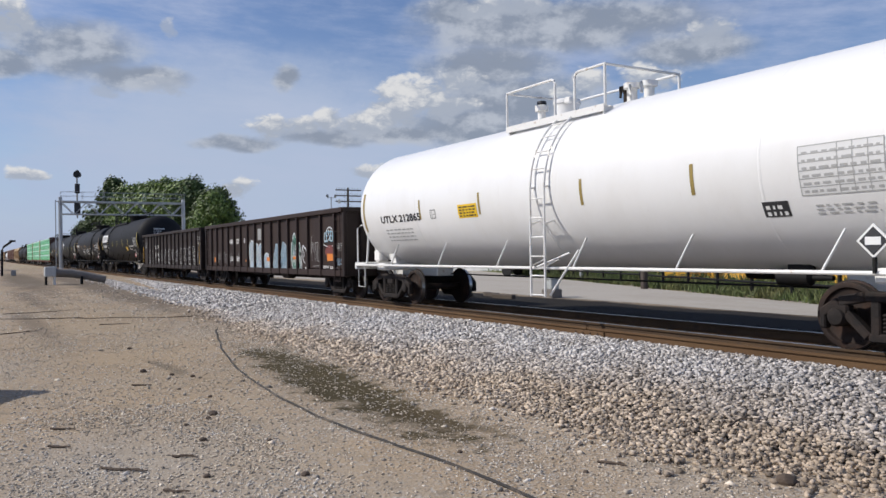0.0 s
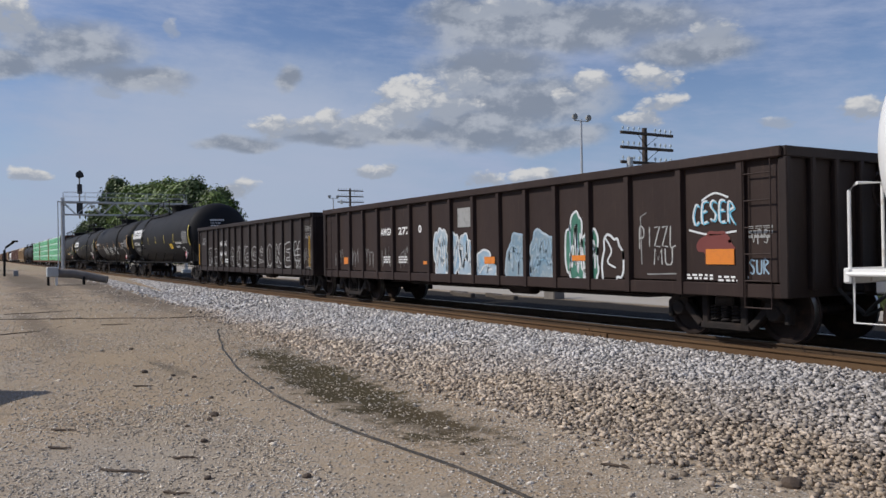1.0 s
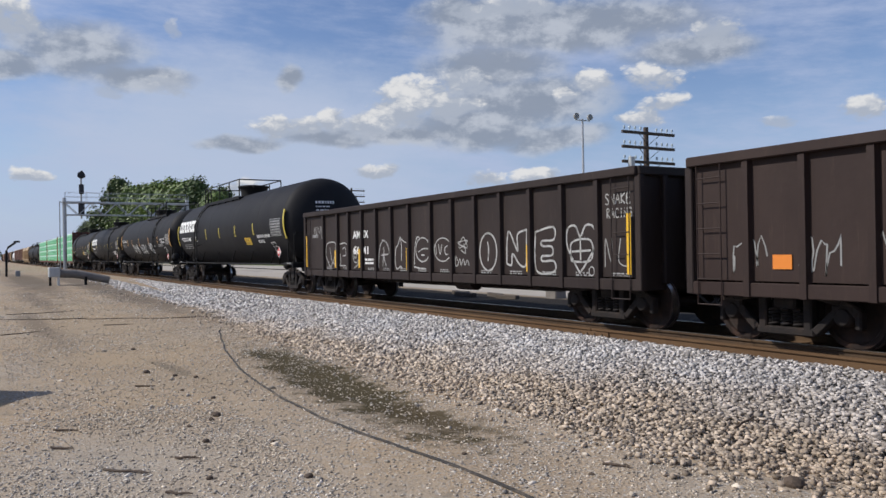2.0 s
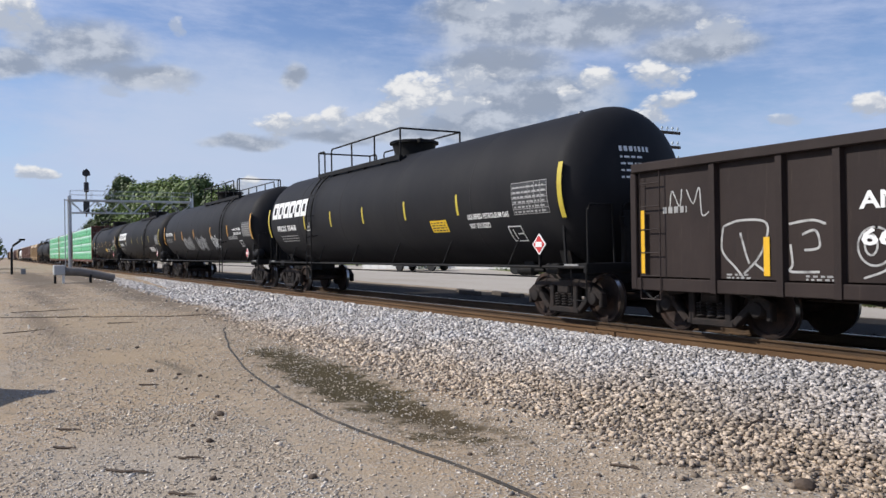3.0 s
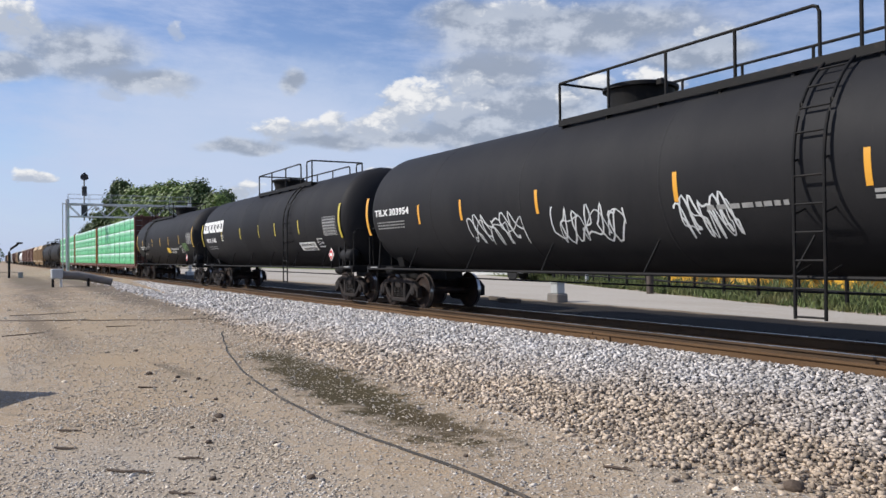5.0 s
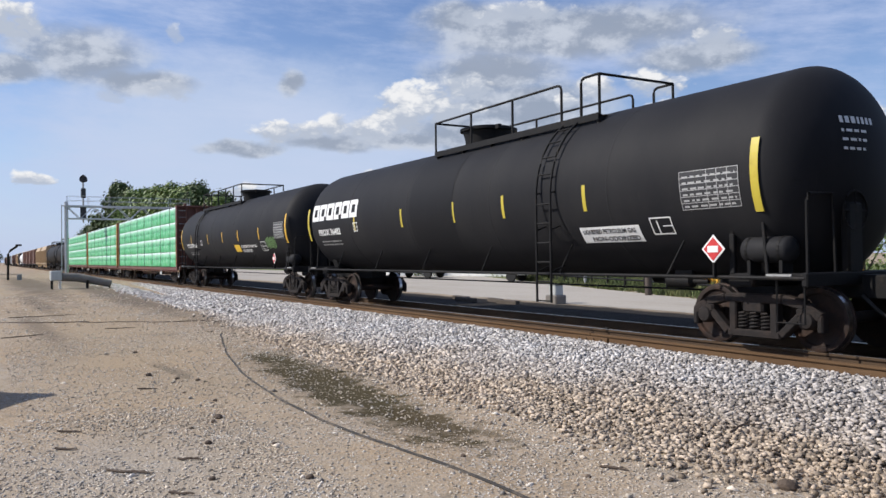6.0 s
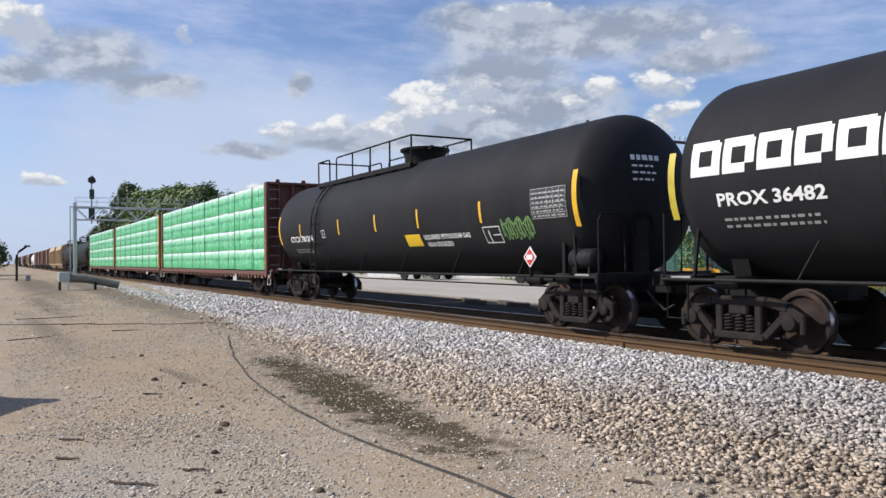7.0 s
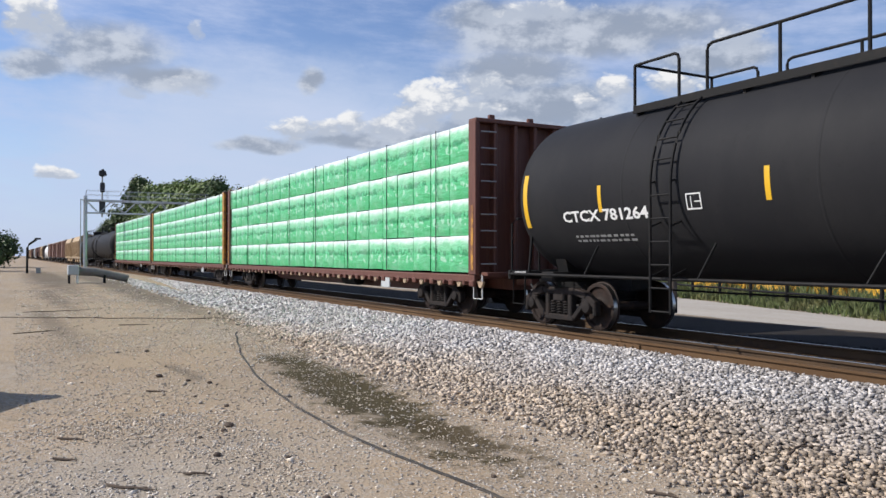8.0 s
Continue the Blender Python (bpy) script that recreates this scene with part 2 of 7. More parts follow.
olive_tape = material("dull weathered reflective tape", (0.30, 0.22, 0.06), 0.45, spots=[((0.16, 0.12, 0.05), 6.0, 0.5, 0.7, 0.6, ONE)])
faint_mark = material("faint grey stencil paint", (0.40, 0.40, 0.39), 0.6)
# fouled stones, coloured darker still to deepen the shade of the train
shade_oily_ballast = material("oily fouled ballast darkened for train shade", (0.026, 0.024, 0.023), 0.7, spots=[((0.05, 0.045, 0.042), 6.0, 0.5, 0.7, 0.6, ONE)], island=0.5, bump=0.3, bump_scale=50, spec=0.15)
red_mark = material("red placard", (0.52, 0.03, 0.03), 0.5)
rust_rail = material("rusty rail steel", (0.105, 0.060, 0.030), 0.8, spec=0.2, spots=[((0.155, 0.094, 0.048), 1.2, 0.42, 0.65, 0.7, (0.2, 1, 1)), ((0.085, 0.048, 0.03), 5.0, 0.55, 0.75, 0.7, (0.4, 1, 1))], bump=0.25, bump_scale=40)
dark_rail = material("brown greasy rail steel", (0.066, 0.042, 0.025), 0.75, spec=0.2, spots=[((0.115, 0.070, 0.038), 2.0, 0.45, 0.7, 0.7, (0.3, 1, 1)), ((0.04, 0.03, 0.025), 5.0, 0.55, 0.75, 0.7, ONE)], bump=0.2, bump_scale=40)
tie_wood = material("weathered creosoted wood", (0.075, 0.060, 0.048), 0.85, spots=[((0.15, 0.125, 0.10), 3.0, 0.45, 0.7, 0.8, (0.6, 0.15, 1)), ((0.03, 0.025, 0.02), 14.0, 0.5, 0.7, 0.7, (2, 0.2, 1))], bump=0.4, bump_scale=25, random_value=0.25)
dusty_grey = material("dusty grey sheet steel", (0.16, 0.145, 0.13), 0.7, spots=[((0.24, 0.21, 0.18), 3.0, 0.45, 0.7, 0.7, ONE)], bump=0.1)
galvanised = material("galvanised steel", (0.47, 0.48, 0.49), 0.45, 0.6, spots=[((0.33, 0.33, 0.33), 6.0, 0.5, 0.7, 0.6, ONE)], bump=0.05)
grey_box = material("pale grey cabinet paint", (0.46, 0.48, 0.48), 0.5, spots=[((0.28, 0.28, 0.27), 3.0, 0.5, 0.75, 0.6, DOWN)])
pole_wood = material("old dark pole wood", (0.060, 0.046, 0.038), 0.85, spots=[((0.12, 0.10, 0.085), 6.0, 0.5, 0.72, 0.7, (3, 3, 0.15))], bump=0.4, bump_scale=20)
glass_blue = material("pale insulator glass", (0.45, 0.52, 0.55), 0.15)
bark = material("tree bark", (0.09, 0.07, 0.05), 0.9, spots=[((0.04, 0.03, 0.025), 6.0, 0.45, 0.65, 0.8, (3, 3, 0.4))], bump=0.6, bump_scale=12)
leaf_a = material("broad tree leaves", (0.120, 0.180, 0.034), 0.55, spots=[((0.15, 0.20, 0.045), 0.25, 0.45, 0.65, 0.7, ONE)], island=0.45)
leaf_b = material("dull tree leaves", (0.075, 0.115, 0.030), 0.6, spots=[((0.075, 0.10, 0.03), 0.25, 0.45, 0.65, 0.7, ONE)], island=0.45)
grass_mat = material("roadside grass", (0.085, 0.115, 0.032), 0.75, spots=[((0.17, 0.155, 0.06), 0.5, 0.45, 0.62, 0.7, ONE), ((0.05, 0.075, 0.02), 1.3, 0.5, 0.65, 0.7, ONE)], island=0.5)
tan_paint = material("tan hopper paint", (0.43, 0.31, 0.18), 0.6, spots=[((0.27, 0.19, 0.11), 1.5, 0.45, 0.7, 0.7, DOWN)])
boxcar_brown = material("faded boxcar brown", (0.15, 0.075, 0.055), 0.65, spots=[((0.23, 0.13, 0.09), 1.2, 0.45, 0.7, 0.7, DOWN)])
shed_white = material("white sheet metal cladding", (0.74, 0.74, 0.72), 0.5, spots=[((0.6, 0.6, 0.58), 1.0, 0.45, 0.7, 0.6, DOWN)])
shed_green = material("dark green sheet metal", (0.05, 0.13, 0.11), 0.5, spots=[((0.08, 0.17, 0.14), 2.0, 0.45, 0.7, 0.6, DOWN)])
machine_yellow = material("construction machine yellow", (0.62, 0.34, 0.03), 0.5, spots=[((0.35, 0.2, 0.04), 3.0, 0.5, 0.7, 0.6, ONE)])
rubber = material("black rubber", (0.018, 0.018, 0.018), 0.85, bump=0.2)
car_white = material("white car paint", (0.72, 0.73, 0.74), 0.2, coat=0.6)
car_dark = material("dark car paint", (0.03, 0.033, 0.04), 0.2, coat=0.6)
dark_glass = material("dark window glass", (0.012, 0.014, 0.016), 0.06, spec=0.8)
twig_wood = material("dry twig bark", (0.085, 0.060, 0.042), 0.85, bump=0.3)
graffiti_blue = material("pale blue spray paint", (0.25, 0.36, 0.45), 0.45, spots=[((0.42, 0.48, 0.52), 2.2, 0.42, 0.6, 0.8, ONE), ((0.10, 0.30, 0.48), 3.0, 0.55, 0.7, 0.7, ONE)])
graffiti_pale = material("chalky grey blue spray paint", (0.25, 0.31, 0.34), 0.5, spots=[((0.14, 0.24, 0.32), 2.6, 0.42, 0.6, 0.8, ONE), ((0.40, 0.43, 0.44), 5.0, 0.55, 0.7, 0.7, ONE)])
graffiti_teal = material("green spray paint", (0.045, 0.16, 0.11), 0.45, spots=[((0.10, 0.27, 0.20), 3.0, 0.5, 0.7, 0.7, ONE)])
graffiti_white = material("white spray paint", (0.62, 0.64, 0.64), 0.5, spots=[((0.35, 0.38, 0.40), 5.0, 0.5, 0.7, 0.6, ONE)])
graffiti_cyan = material("cyan spray paint", (0.10, 0.42, 0.60), 0.45)
graffiti_red = material("red brown spray paint", (0.16, 0.035, 0.028), 0.5)
graffiti_chalk = material("rubbed pale chalk paint", (0.40, 0.40, 0.385), 0.75, spots=[((0.10, 0.095, 0.09), 9.0, 0.48, 0.66, 0.75, ONE)])
graffiti_grey = material("chalky grey spray paint", (0.25, 0.25, 0.24), 0.6, spots=[((0.12, 0.12, 0.12), 4.0, 0.45, 0.65, 0.7, ONE)])


# ---------------------------------------------------------------- building blocks
class Form:
    """Collects simple solids into one mesh."""

    def __init__(self):
        self.v, self.f = [], []

    def add(self, verts, faces):
        n = len(self.v)
        self.v += [tuple(p) for p in verts]
        self.f += [tuple(i + n for i in f) for f in faces]
        return self

    def box(self, c, s, bev=0.0, turn=None):
        h = [k / 2 for k in s]
        b = min(bev, 0.45 * min(s))
        vs, idx = [], {}
        if b <= 0:
            for x in (-1, 1):
                for y in (-1, 1):
                    for z in (-1, 1):
                        vs.append(Vector((x * h[0], y * h[1], z * h[2])))
            fs = [(0, 1, 3, 2), (4, 6, 7, 5), (0, 4, 5, 1), (2, 3, 7, 6), (0, 2, 6, 4), (1, 5, 7, 3)]
        else:
            sg = [(x, y, z) for x in (-1, 1) for y in (-1, 1) for z in (-1, 1)]
            for q in sg:
                for a in range(3):
                    idx[q, a] = len(vs)
                    vs.append(Vector([q[k] * (h[k] if k == a else h[k] - b) for k in range(3)]))
            fs = []
            for a in range(3):
                p, r = (a + 1) % 3, (a + 2) % 3
                for s_ in (-1, 1):
                    ring = []
                    for u, w in ((-1, -1), (1, -1), (1, 1), (-1, 1)):
                        q = [0, 0, 0]
                        q[a], q[p], q[r] = s_, u, w
                        ring.append(idx[tuple(q), a])
                    fs.append(tuple(ring if s_ > 0 else ring[::-1]))
                # edges that run along axis a
                for u in (-1, 1):
                    for w in (-1, 1):
                        lo, hi = [0, 0, 0], [0, 0, 0]
                        lo[a], hi[a] = -1, 1
                        lo[p] = hi[p] = u
                        lo[r] = hi[r] = w
                        e = [idx[tuple(lo), p], idx[tuple(hi), p], idx[tuple(hi), r], idx[tuple(lo), r]]
                        fs.append(tuple(e if u * w > 0 else e[::-1]))
            for q in sg:
                t = [idx[q, 0], idx[q, 1], idx[q, 2]]
                fs.append(tuple(t if q[0] * q[1] * q[2] > 0 else t[::-1]))
        if turn is not None:
            vs = [turn @ p for p in vs]
        return self.add([p + Vector(c) for p in vs], fs)

    def bar(self, a, b, w, h, bev=0.0):
        """A rectangular bar from a to b; w sideways, h upwards."""
        a, b = Vector(a), Vector(b)
        d = b - a
        x = d.normalized()
        up = Vector((0, 0, 1)) if abs(x.z) < 0.95 else Vector((0, 1, 0))
        y = up.cross(x).normalized()
        z = x.cross(y)
        return self.box((a + b) / 2, (d.length, w, h), bev, Matrix((x, y, z)).transposed())

    def rod(self, pts, r, seg=8, closed=False):
        """A round rod along a line of points."""
        pts = [Vector(p) for p in pts]
        n = len(pts)
        rings = []
        for i, p in enumerate(pts):
            if closed:
                d = pts[(i + 1) % n] - pts[i - 1]
            else:
                d = pts[min(i + 1, n - 1)] - pts[max(i - 1, 0)]
            d = d.normalized()
            up = Vector((0, 0, 1)) if abs(d.z) < 0.9 else Vector((0, 1, 0))
            s = d.cross(up).normalized()
            t = s.cross(d)
            rr = r[i] if isinstance(r, (list, tuple)) else r
            rings.append([p + (s * math.cos(k * math.tau / seg) + t * math.sin(k * math.tau / seg)) * rr for k in range(seg)])
        vs = [p for ring in rings for p in ring]
        fs = []
        for i in range(n if closed else n - 1):
            j = (i + 1) % n
            for k in range(seg):
                l = (k + 1) % seg
                fs.append((i * seg + k, i * seg + l, j * seg + l, j * seg + k))
        if not closed:
            fs += [tuple(range(seg))[::-1], tuple((n - 1) * seg + k for k in range(seg))]
        return self.add(vs, fs)

    def lathe(self, profile, origin, axis="x", seg=48, cap=True):
        """Turns a profile of (along, radius) round an axis through origin."""
        vs, fs = [], []
        for a, r in profile:
            for k in range(seg):
                c, s = math.cos(k * math.tau / seg) * r, math.sin(k * math.tau / seg) * r
                p = (a, c, s) if axis == "x" else (s, a, c) if axis == "y" else (c, s, a)
                vs.append(Vector(p) + Vector(origin))
        n = len(profile)
        for i in range(n - 1):
            for k in range(seg):
                l = (k + 1) % seg
                fs.append((i * seg + k, (i + 1) * seg + k, (i + 1) * seg + l, i * seg + l))
        if cap:
            fs += [tuple(range(seg)), tuple((n - 1) * seg + k for k in range(seg))[::-1]]
        return self.add(vs, fs)

    def prism(self, outline, a, b, axis="y"):
        """An outline of (u, v) pushed from a to b along an axis: y takes (x, z), x takes (y, z), z takes (x, y)."""
        def at(u, v, w):
            return (u, w, v) if axis == "y" else (w, u, v) if axis == "x" else (u, v, w)
        n = len(outline)
        vs = [at(u, v, a) for u, v in outline] + [at(u, v, b) for u, v in outline]
        fs = [tuple(range(n)), tuple(range(2 * n - 1, n - 1, -1))]
        fs += [(i, (i + 1) % n, n + (i + 1) % n, n + i) for i in range(n)]
        return self.add(vs, fs)

    def mesh(self, name, mat, smooth=None, tidy=True):
        me = bpy.data.meshes.new(name)
        me.from_pydata(self.v, [], self.f)
        if tidy:
            bm = bmesh.new()
            bm.from_mesh(me)
            bmesh.ops.recalc_face_normals(bm, faces=bm.faces)
            bm.to_mesh(me)
            bm.free()
        if smooth:
            me.polygons.foreach_set("use_smooth", [True] * len(me.polygons))
            me.set_sharp_from_angle(angle=radians(smooth))
        me.materials.append(mat)
        return me


def part(name, form, mat, parent=None, label="", smooth=None, at=None):
    me = form if isinstance(form, bpy.types.Mesh) else form.mesh(name, mat, smooth)
    ob = new(name, me)
    ob.parent = parent
    if at is not None:
        ob.matrix_basis = at
    return tagged(ob, label)


def thing(name, label, category, group="", kind="", at=None):
    ob = new(name)
    ob.empty_display_size = 0.3
    if at is not None:
        ob.matrix_basis = at
    return tagged(ob, label, category, group, kind)


def lettering(text, size, squeeze=1.0, spacing=1.0):
    """Flat triangles of a word: vertices (u, v) from its lower left corner, and faces."""
    cu = bpy.data.curves.new("word", "FONT")
    cu.body, cu.size, cu.resolution_u, cu.space_character = text, size, 2, spacing
    cu.offset = size * 0.028
    ob = new("word", cu)
    dg = bpy.context.evaluated_depsgraph_get()
    me = ob.evaluated_get(dg).to_mesh()
    vs = [(v.co.x * squeeze, v.co.y) for v in me.vertices]
    fs = [tuple(p.vertices) for p in me.polygons]
    ob.evaluated_get(dg).to_mesh_clear()
    bpy.data.objects.remove(ob)
    bpy.data.curves.remove(cu)
    return vs, fs


def smooth_step(a, b, x):
    t = min(1.0, max(0.0, (x - a) / (b - a)))
    return t * t * (3 - 2 * t)


# ---------------------------------------------------------------- ground, ballast, track
def ground_height(x, y):
    base = -0.56 + 0.40 * smooth_step(-20, -62, x)
    far = -0.32 + 0.12 * smooth_step(-25, -80, x)
    s = smooth_step(-1.0, 4.0, y)
    z = base * (1 - s) + far * s
    near = smooth_step(60, 20, math.hypot(x, y))
    z += near * 0.035 * noise.noise((x * 0.35, y * 0.35, 0)) + near * 0.012 * noise.noise((x * 1.6, y * 1.6, 3))
    # shallow damp hollow along the foot of the stones
    z -= 0.07 * math.exp(-(((x + 9.5) / 4.5) ** 2 + ((y + 6.3) / 0.6) ** 2))
    return z


def spread(edges):
    out = []
    for a, b, n in edges:
        out += [a + (b - a) * i / n for i in range(n)]
    return out + [edges[-1][1]]


def dirt_material():
    mat = material("dry sandy gravel dirt", (0.375, 0.276, 0.174), 0.92,
                   spots=[((0.37, 0.308, 0.236), 0.16, 0.45, 0.62, 0.75, ONE), ((0.21, 0.16, 0.105), 0.5, 0.5, 0.72, 0.6, (0.5, 1.4, 1)),
                          ((0.46, 0.43, 0.39), 46.0, 0.54, 0.62, 0.8, ONE), ((0.075, 0.064, 0.054), 38.0, 0.57, 0.64, 0.85, ONE), ((0.42, 0.39, 0.35), 17.0, 0.55, 0.64, 0.8, ONE), ((0.105, 0.09, 0.075), 24.0, 0.56, 0.66, 0.85, ONE),
                          ((0.17, 0.145, 0.11), 2.6, 0.54, 0.70, 0.6, ONE)], bump=0.9, bump_scale=30, spec=0.08)
    nt = mat.node_tree
    N, L = nt.nodes.new, nt.links.new
    b = nt.nodes["Principled BSDF"]
    col = b.inputs["Base Color"].links[0].from_socket
    tc = N("ShaderNodeTexCoord").outputs["Object"]

    def patch(col, centre, size, turn, colour, strength, lo, hi, wobble=0.9, grain=2.2):
        mp = N("ShaderNodeMapping")
        mp.vector_type = "TEXTURE"
        mp.inputs["Location"].default_value = (*centre, 0)
        mp.inputs["Rotation"].default_value = (0, 0, radians(turn))
        mp.inputs["Scale"].default_value = (*size, 50)
        L(tc, mp.inputs[0])
        ln = N("ShaderNodeVectorMath")
        ln.operation = "LENGTH"
        L(mp.outputs[0], ln.inputs[0])
        n = N("ShaderNodeTexNoise")
        n.inputs["Scale"].default_value, n.inputs["Detail"].default_value, n.inputs["Roughness"].default_value = grain, 7, 0.7
        L(tc, n.inputs["Vector"])
        ad = N("ShaderNodeMath")
        ad.operation = "MULTIPLY_ADD"
        L(n.outputs[0], ad.inputs[0])
        ad.inputs[1].default_value = wobble * 2
        L(ln.outputs["Value"], ad.inputs[2])
        r = N("ShaderNodeMapRange")
        L(ad.outputs[0], r.inputs[0])
        for k, v in zip((1, 2, 3, 4), (lo + wobble, hi + wobble, strength, 0.0)):
            r.inputs[k].default_value = v
        x = N("ShaderNodeMix")
        x.data_type = "RGBA"
        L(r.outputs[0], x.inputs[0]), L(col, x.inputs[6])
        x.inputs[7].default_value = (*colour, 1)
        return x.outputs[2]

    # pale loose gravel by the lower corner, sandy strip, damp soil in the hollow
    col = patch(col, (-6.2, -9.3), (3.4, 1.5), 0, (0.37, 0.322, 0.262), 0.55, 0.5, 1.3)
    col = patch(col, (-22.0, -8.2), (14.0, 1.8), 0, (0.34, 0.26, 0.17), 0.6, 0.5, 1.3)
    col = patch(col, (-11.6, -6.25), (4.4, 0.60), -4, (0.050, 0.040, 0.018), 0.93, 0.75, 1.25, 1.7, 2.6)
    col = patch(col, (-8.0, -6.25), (1.3, 0.40), 6, (0.075, 0.056, 0.03), 0.88, 0.5, 1.1, 1.7, 3.6)
    col = patch(col, (-14.3, -8.1), (1.4, 0.22), 4, (0.12, 0.10, 0.075), 0.7, 0.2, 1.0)
    col = patch(col, (-66.0, -8.2), (30.0, 1.7), 0, (0.13, 0.105, 0.08), 0.8, 0.5, 1.1, 0.9, 0.9)
    col = patch(col, (-38.0, -9.0), (11.0, 0.6), 2, (0.15, 0.12, 0.09), 0.7, 0.3, 1.0, 0.9, 1.5)
    col = patch(col, (-52.0, -5.4), (34.0, 1.2), 1, (0.14, 0.115, 0.09), 0.8, 0.5, 1.1, 0.8, 1.0)
    col = patch(col, (-26.0, -9.6), (9.0, 0.5), 2, (0.17, 0.135, 0.10), 0.7, 0.3, 1.0, 0.9, 1.5)
    # dark strip beyond the track: the train's shadow painted into oily ground
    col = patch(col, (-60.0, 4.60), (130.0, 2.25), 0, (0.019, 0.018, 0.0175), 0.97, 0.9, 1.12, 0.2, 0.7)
    # grass and worn soil beyond the road
    col = patch(col, (-40.0, 60.0), (400.0, 41.0), 0, (0.11, 0.14, 0.045), 0.9, 0.85, 1.02, 0.15)
    col = patch(col, (-70.0, -70.0), (300.0, 52.0), 0, (0.12, 0.14, 0.05), 0.8, 0.8, 1.05, 0.15)
    L(col, b.inputs["Base Color"])
    return mat


def make_ground():
    xs = spread([(-3000, -300, 8), (-300, -80, 12), (-80, -30, 30), (-30, 4, 170), (4, 40, 20), (40, 600, 8), (600, 3000, 4)])
    ys = spread([(-3000, -200, 6), (-200, -20, 10), (-20, -11, 14), (-11, -4, 60), (-4, 24, 40), (24, 200, 14), (200, 3000, 8)])
    vs = [(x, y, ground_height(x, y)) for y in ys for x in xs]
    w = len(xs)
    fs = [(j * w + i, j * w + i + 1, (j + 1) * w + i + 1, (j + 1) * w + i) for j in range(len(ys) - 1) for i in range(w - 1)]
    f = Form().add(vs, fs)
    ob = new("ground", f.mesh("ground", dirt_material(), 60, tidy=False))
    tagged(ob, "dry sandy gravel yard with damp hollow beside the track", "ground", kind="structure")


make_ground()

# cross-section of the ballast bed: y and height
BED = [(-5.35, -0.66), (-4.3, -0.50), (-3.2, -0.36), (-2.3, -0.235), (-1.5, -0.20), (1.5, -0.20), (2.3, -0.23), (4.4, -0.42)]


def narrow(x):
    """How much nearer to the rails the stones' foot lies."""
    return 0.95 * smooth_step(-13, -30, x) + 0.35 * smooth_step(-6.0, -3.0, x)


def bed_height(x, y):
    if y < -2.3:
        y = -2.3 + (y + 2.3) * 2.75 / (2.75 - narrow(x))
    for (a, za), (b, zb) in zip(BED, BED[1:]):
        if a <= y <= b:
            return za + (zb - za) * (y - a) / (b - a)
    return -1


def toe(x):
    return -5.02 - 0.25 * noise.noise((x * 0.3, 5, 0)) + narrow(x)


# much darker than the stones: shade of the gaps put into the colour
ballast_under = material("fine grey ballast", (0.105, 0.093, 0.082), 0.95, spots=[((0.17, 0.155, 0.14), 14.0, 0.45, 0.65, 0.8, ONE), ((0.10, 0.09, 0.08), 20.0, 0.55, 0.7, 0.8, ONE)], bump=0.9, bump_scale=22, spec=0.08)


def bed_material():
    """Grey near shoulder fines; from the rails on, oily bed painted with train shade."""
    nt = ballast_under.node_tree
    N, L = nt.nodes.new, nt.links.new
    b = nt.nodes["Principled BSDF"]
    col = b.inputs["Base Color"].links[0].from_socket
    sp = N("ShaderNodeSeparateXYZ")
    L(N("ShaderNodeTexCoord").outputs["Object"], sp.inputs[0])
    r = N("ShaderNodeMapRange")
    L(sp.outputs[1], r.inputs[0])
    for k, v in zip((1, 2, 3, 4), (-0.9, -0.3, 0.0, 1.0)):
        r.inputs[k].default_value = v
    x = N("ShaderNodeMix")
    x.data_type = "RGBA"
    L(r.outputs[0], x.inputs[0]), L(col, x.inputs[6])
    # near black: the shade under and behind the train put into the colour
    x.inputs[7].default_value = (0.022, 0.020, 0.019, 1)
    L(x.outputs[2], b.inputs["Base Color"])
    return ballast_under


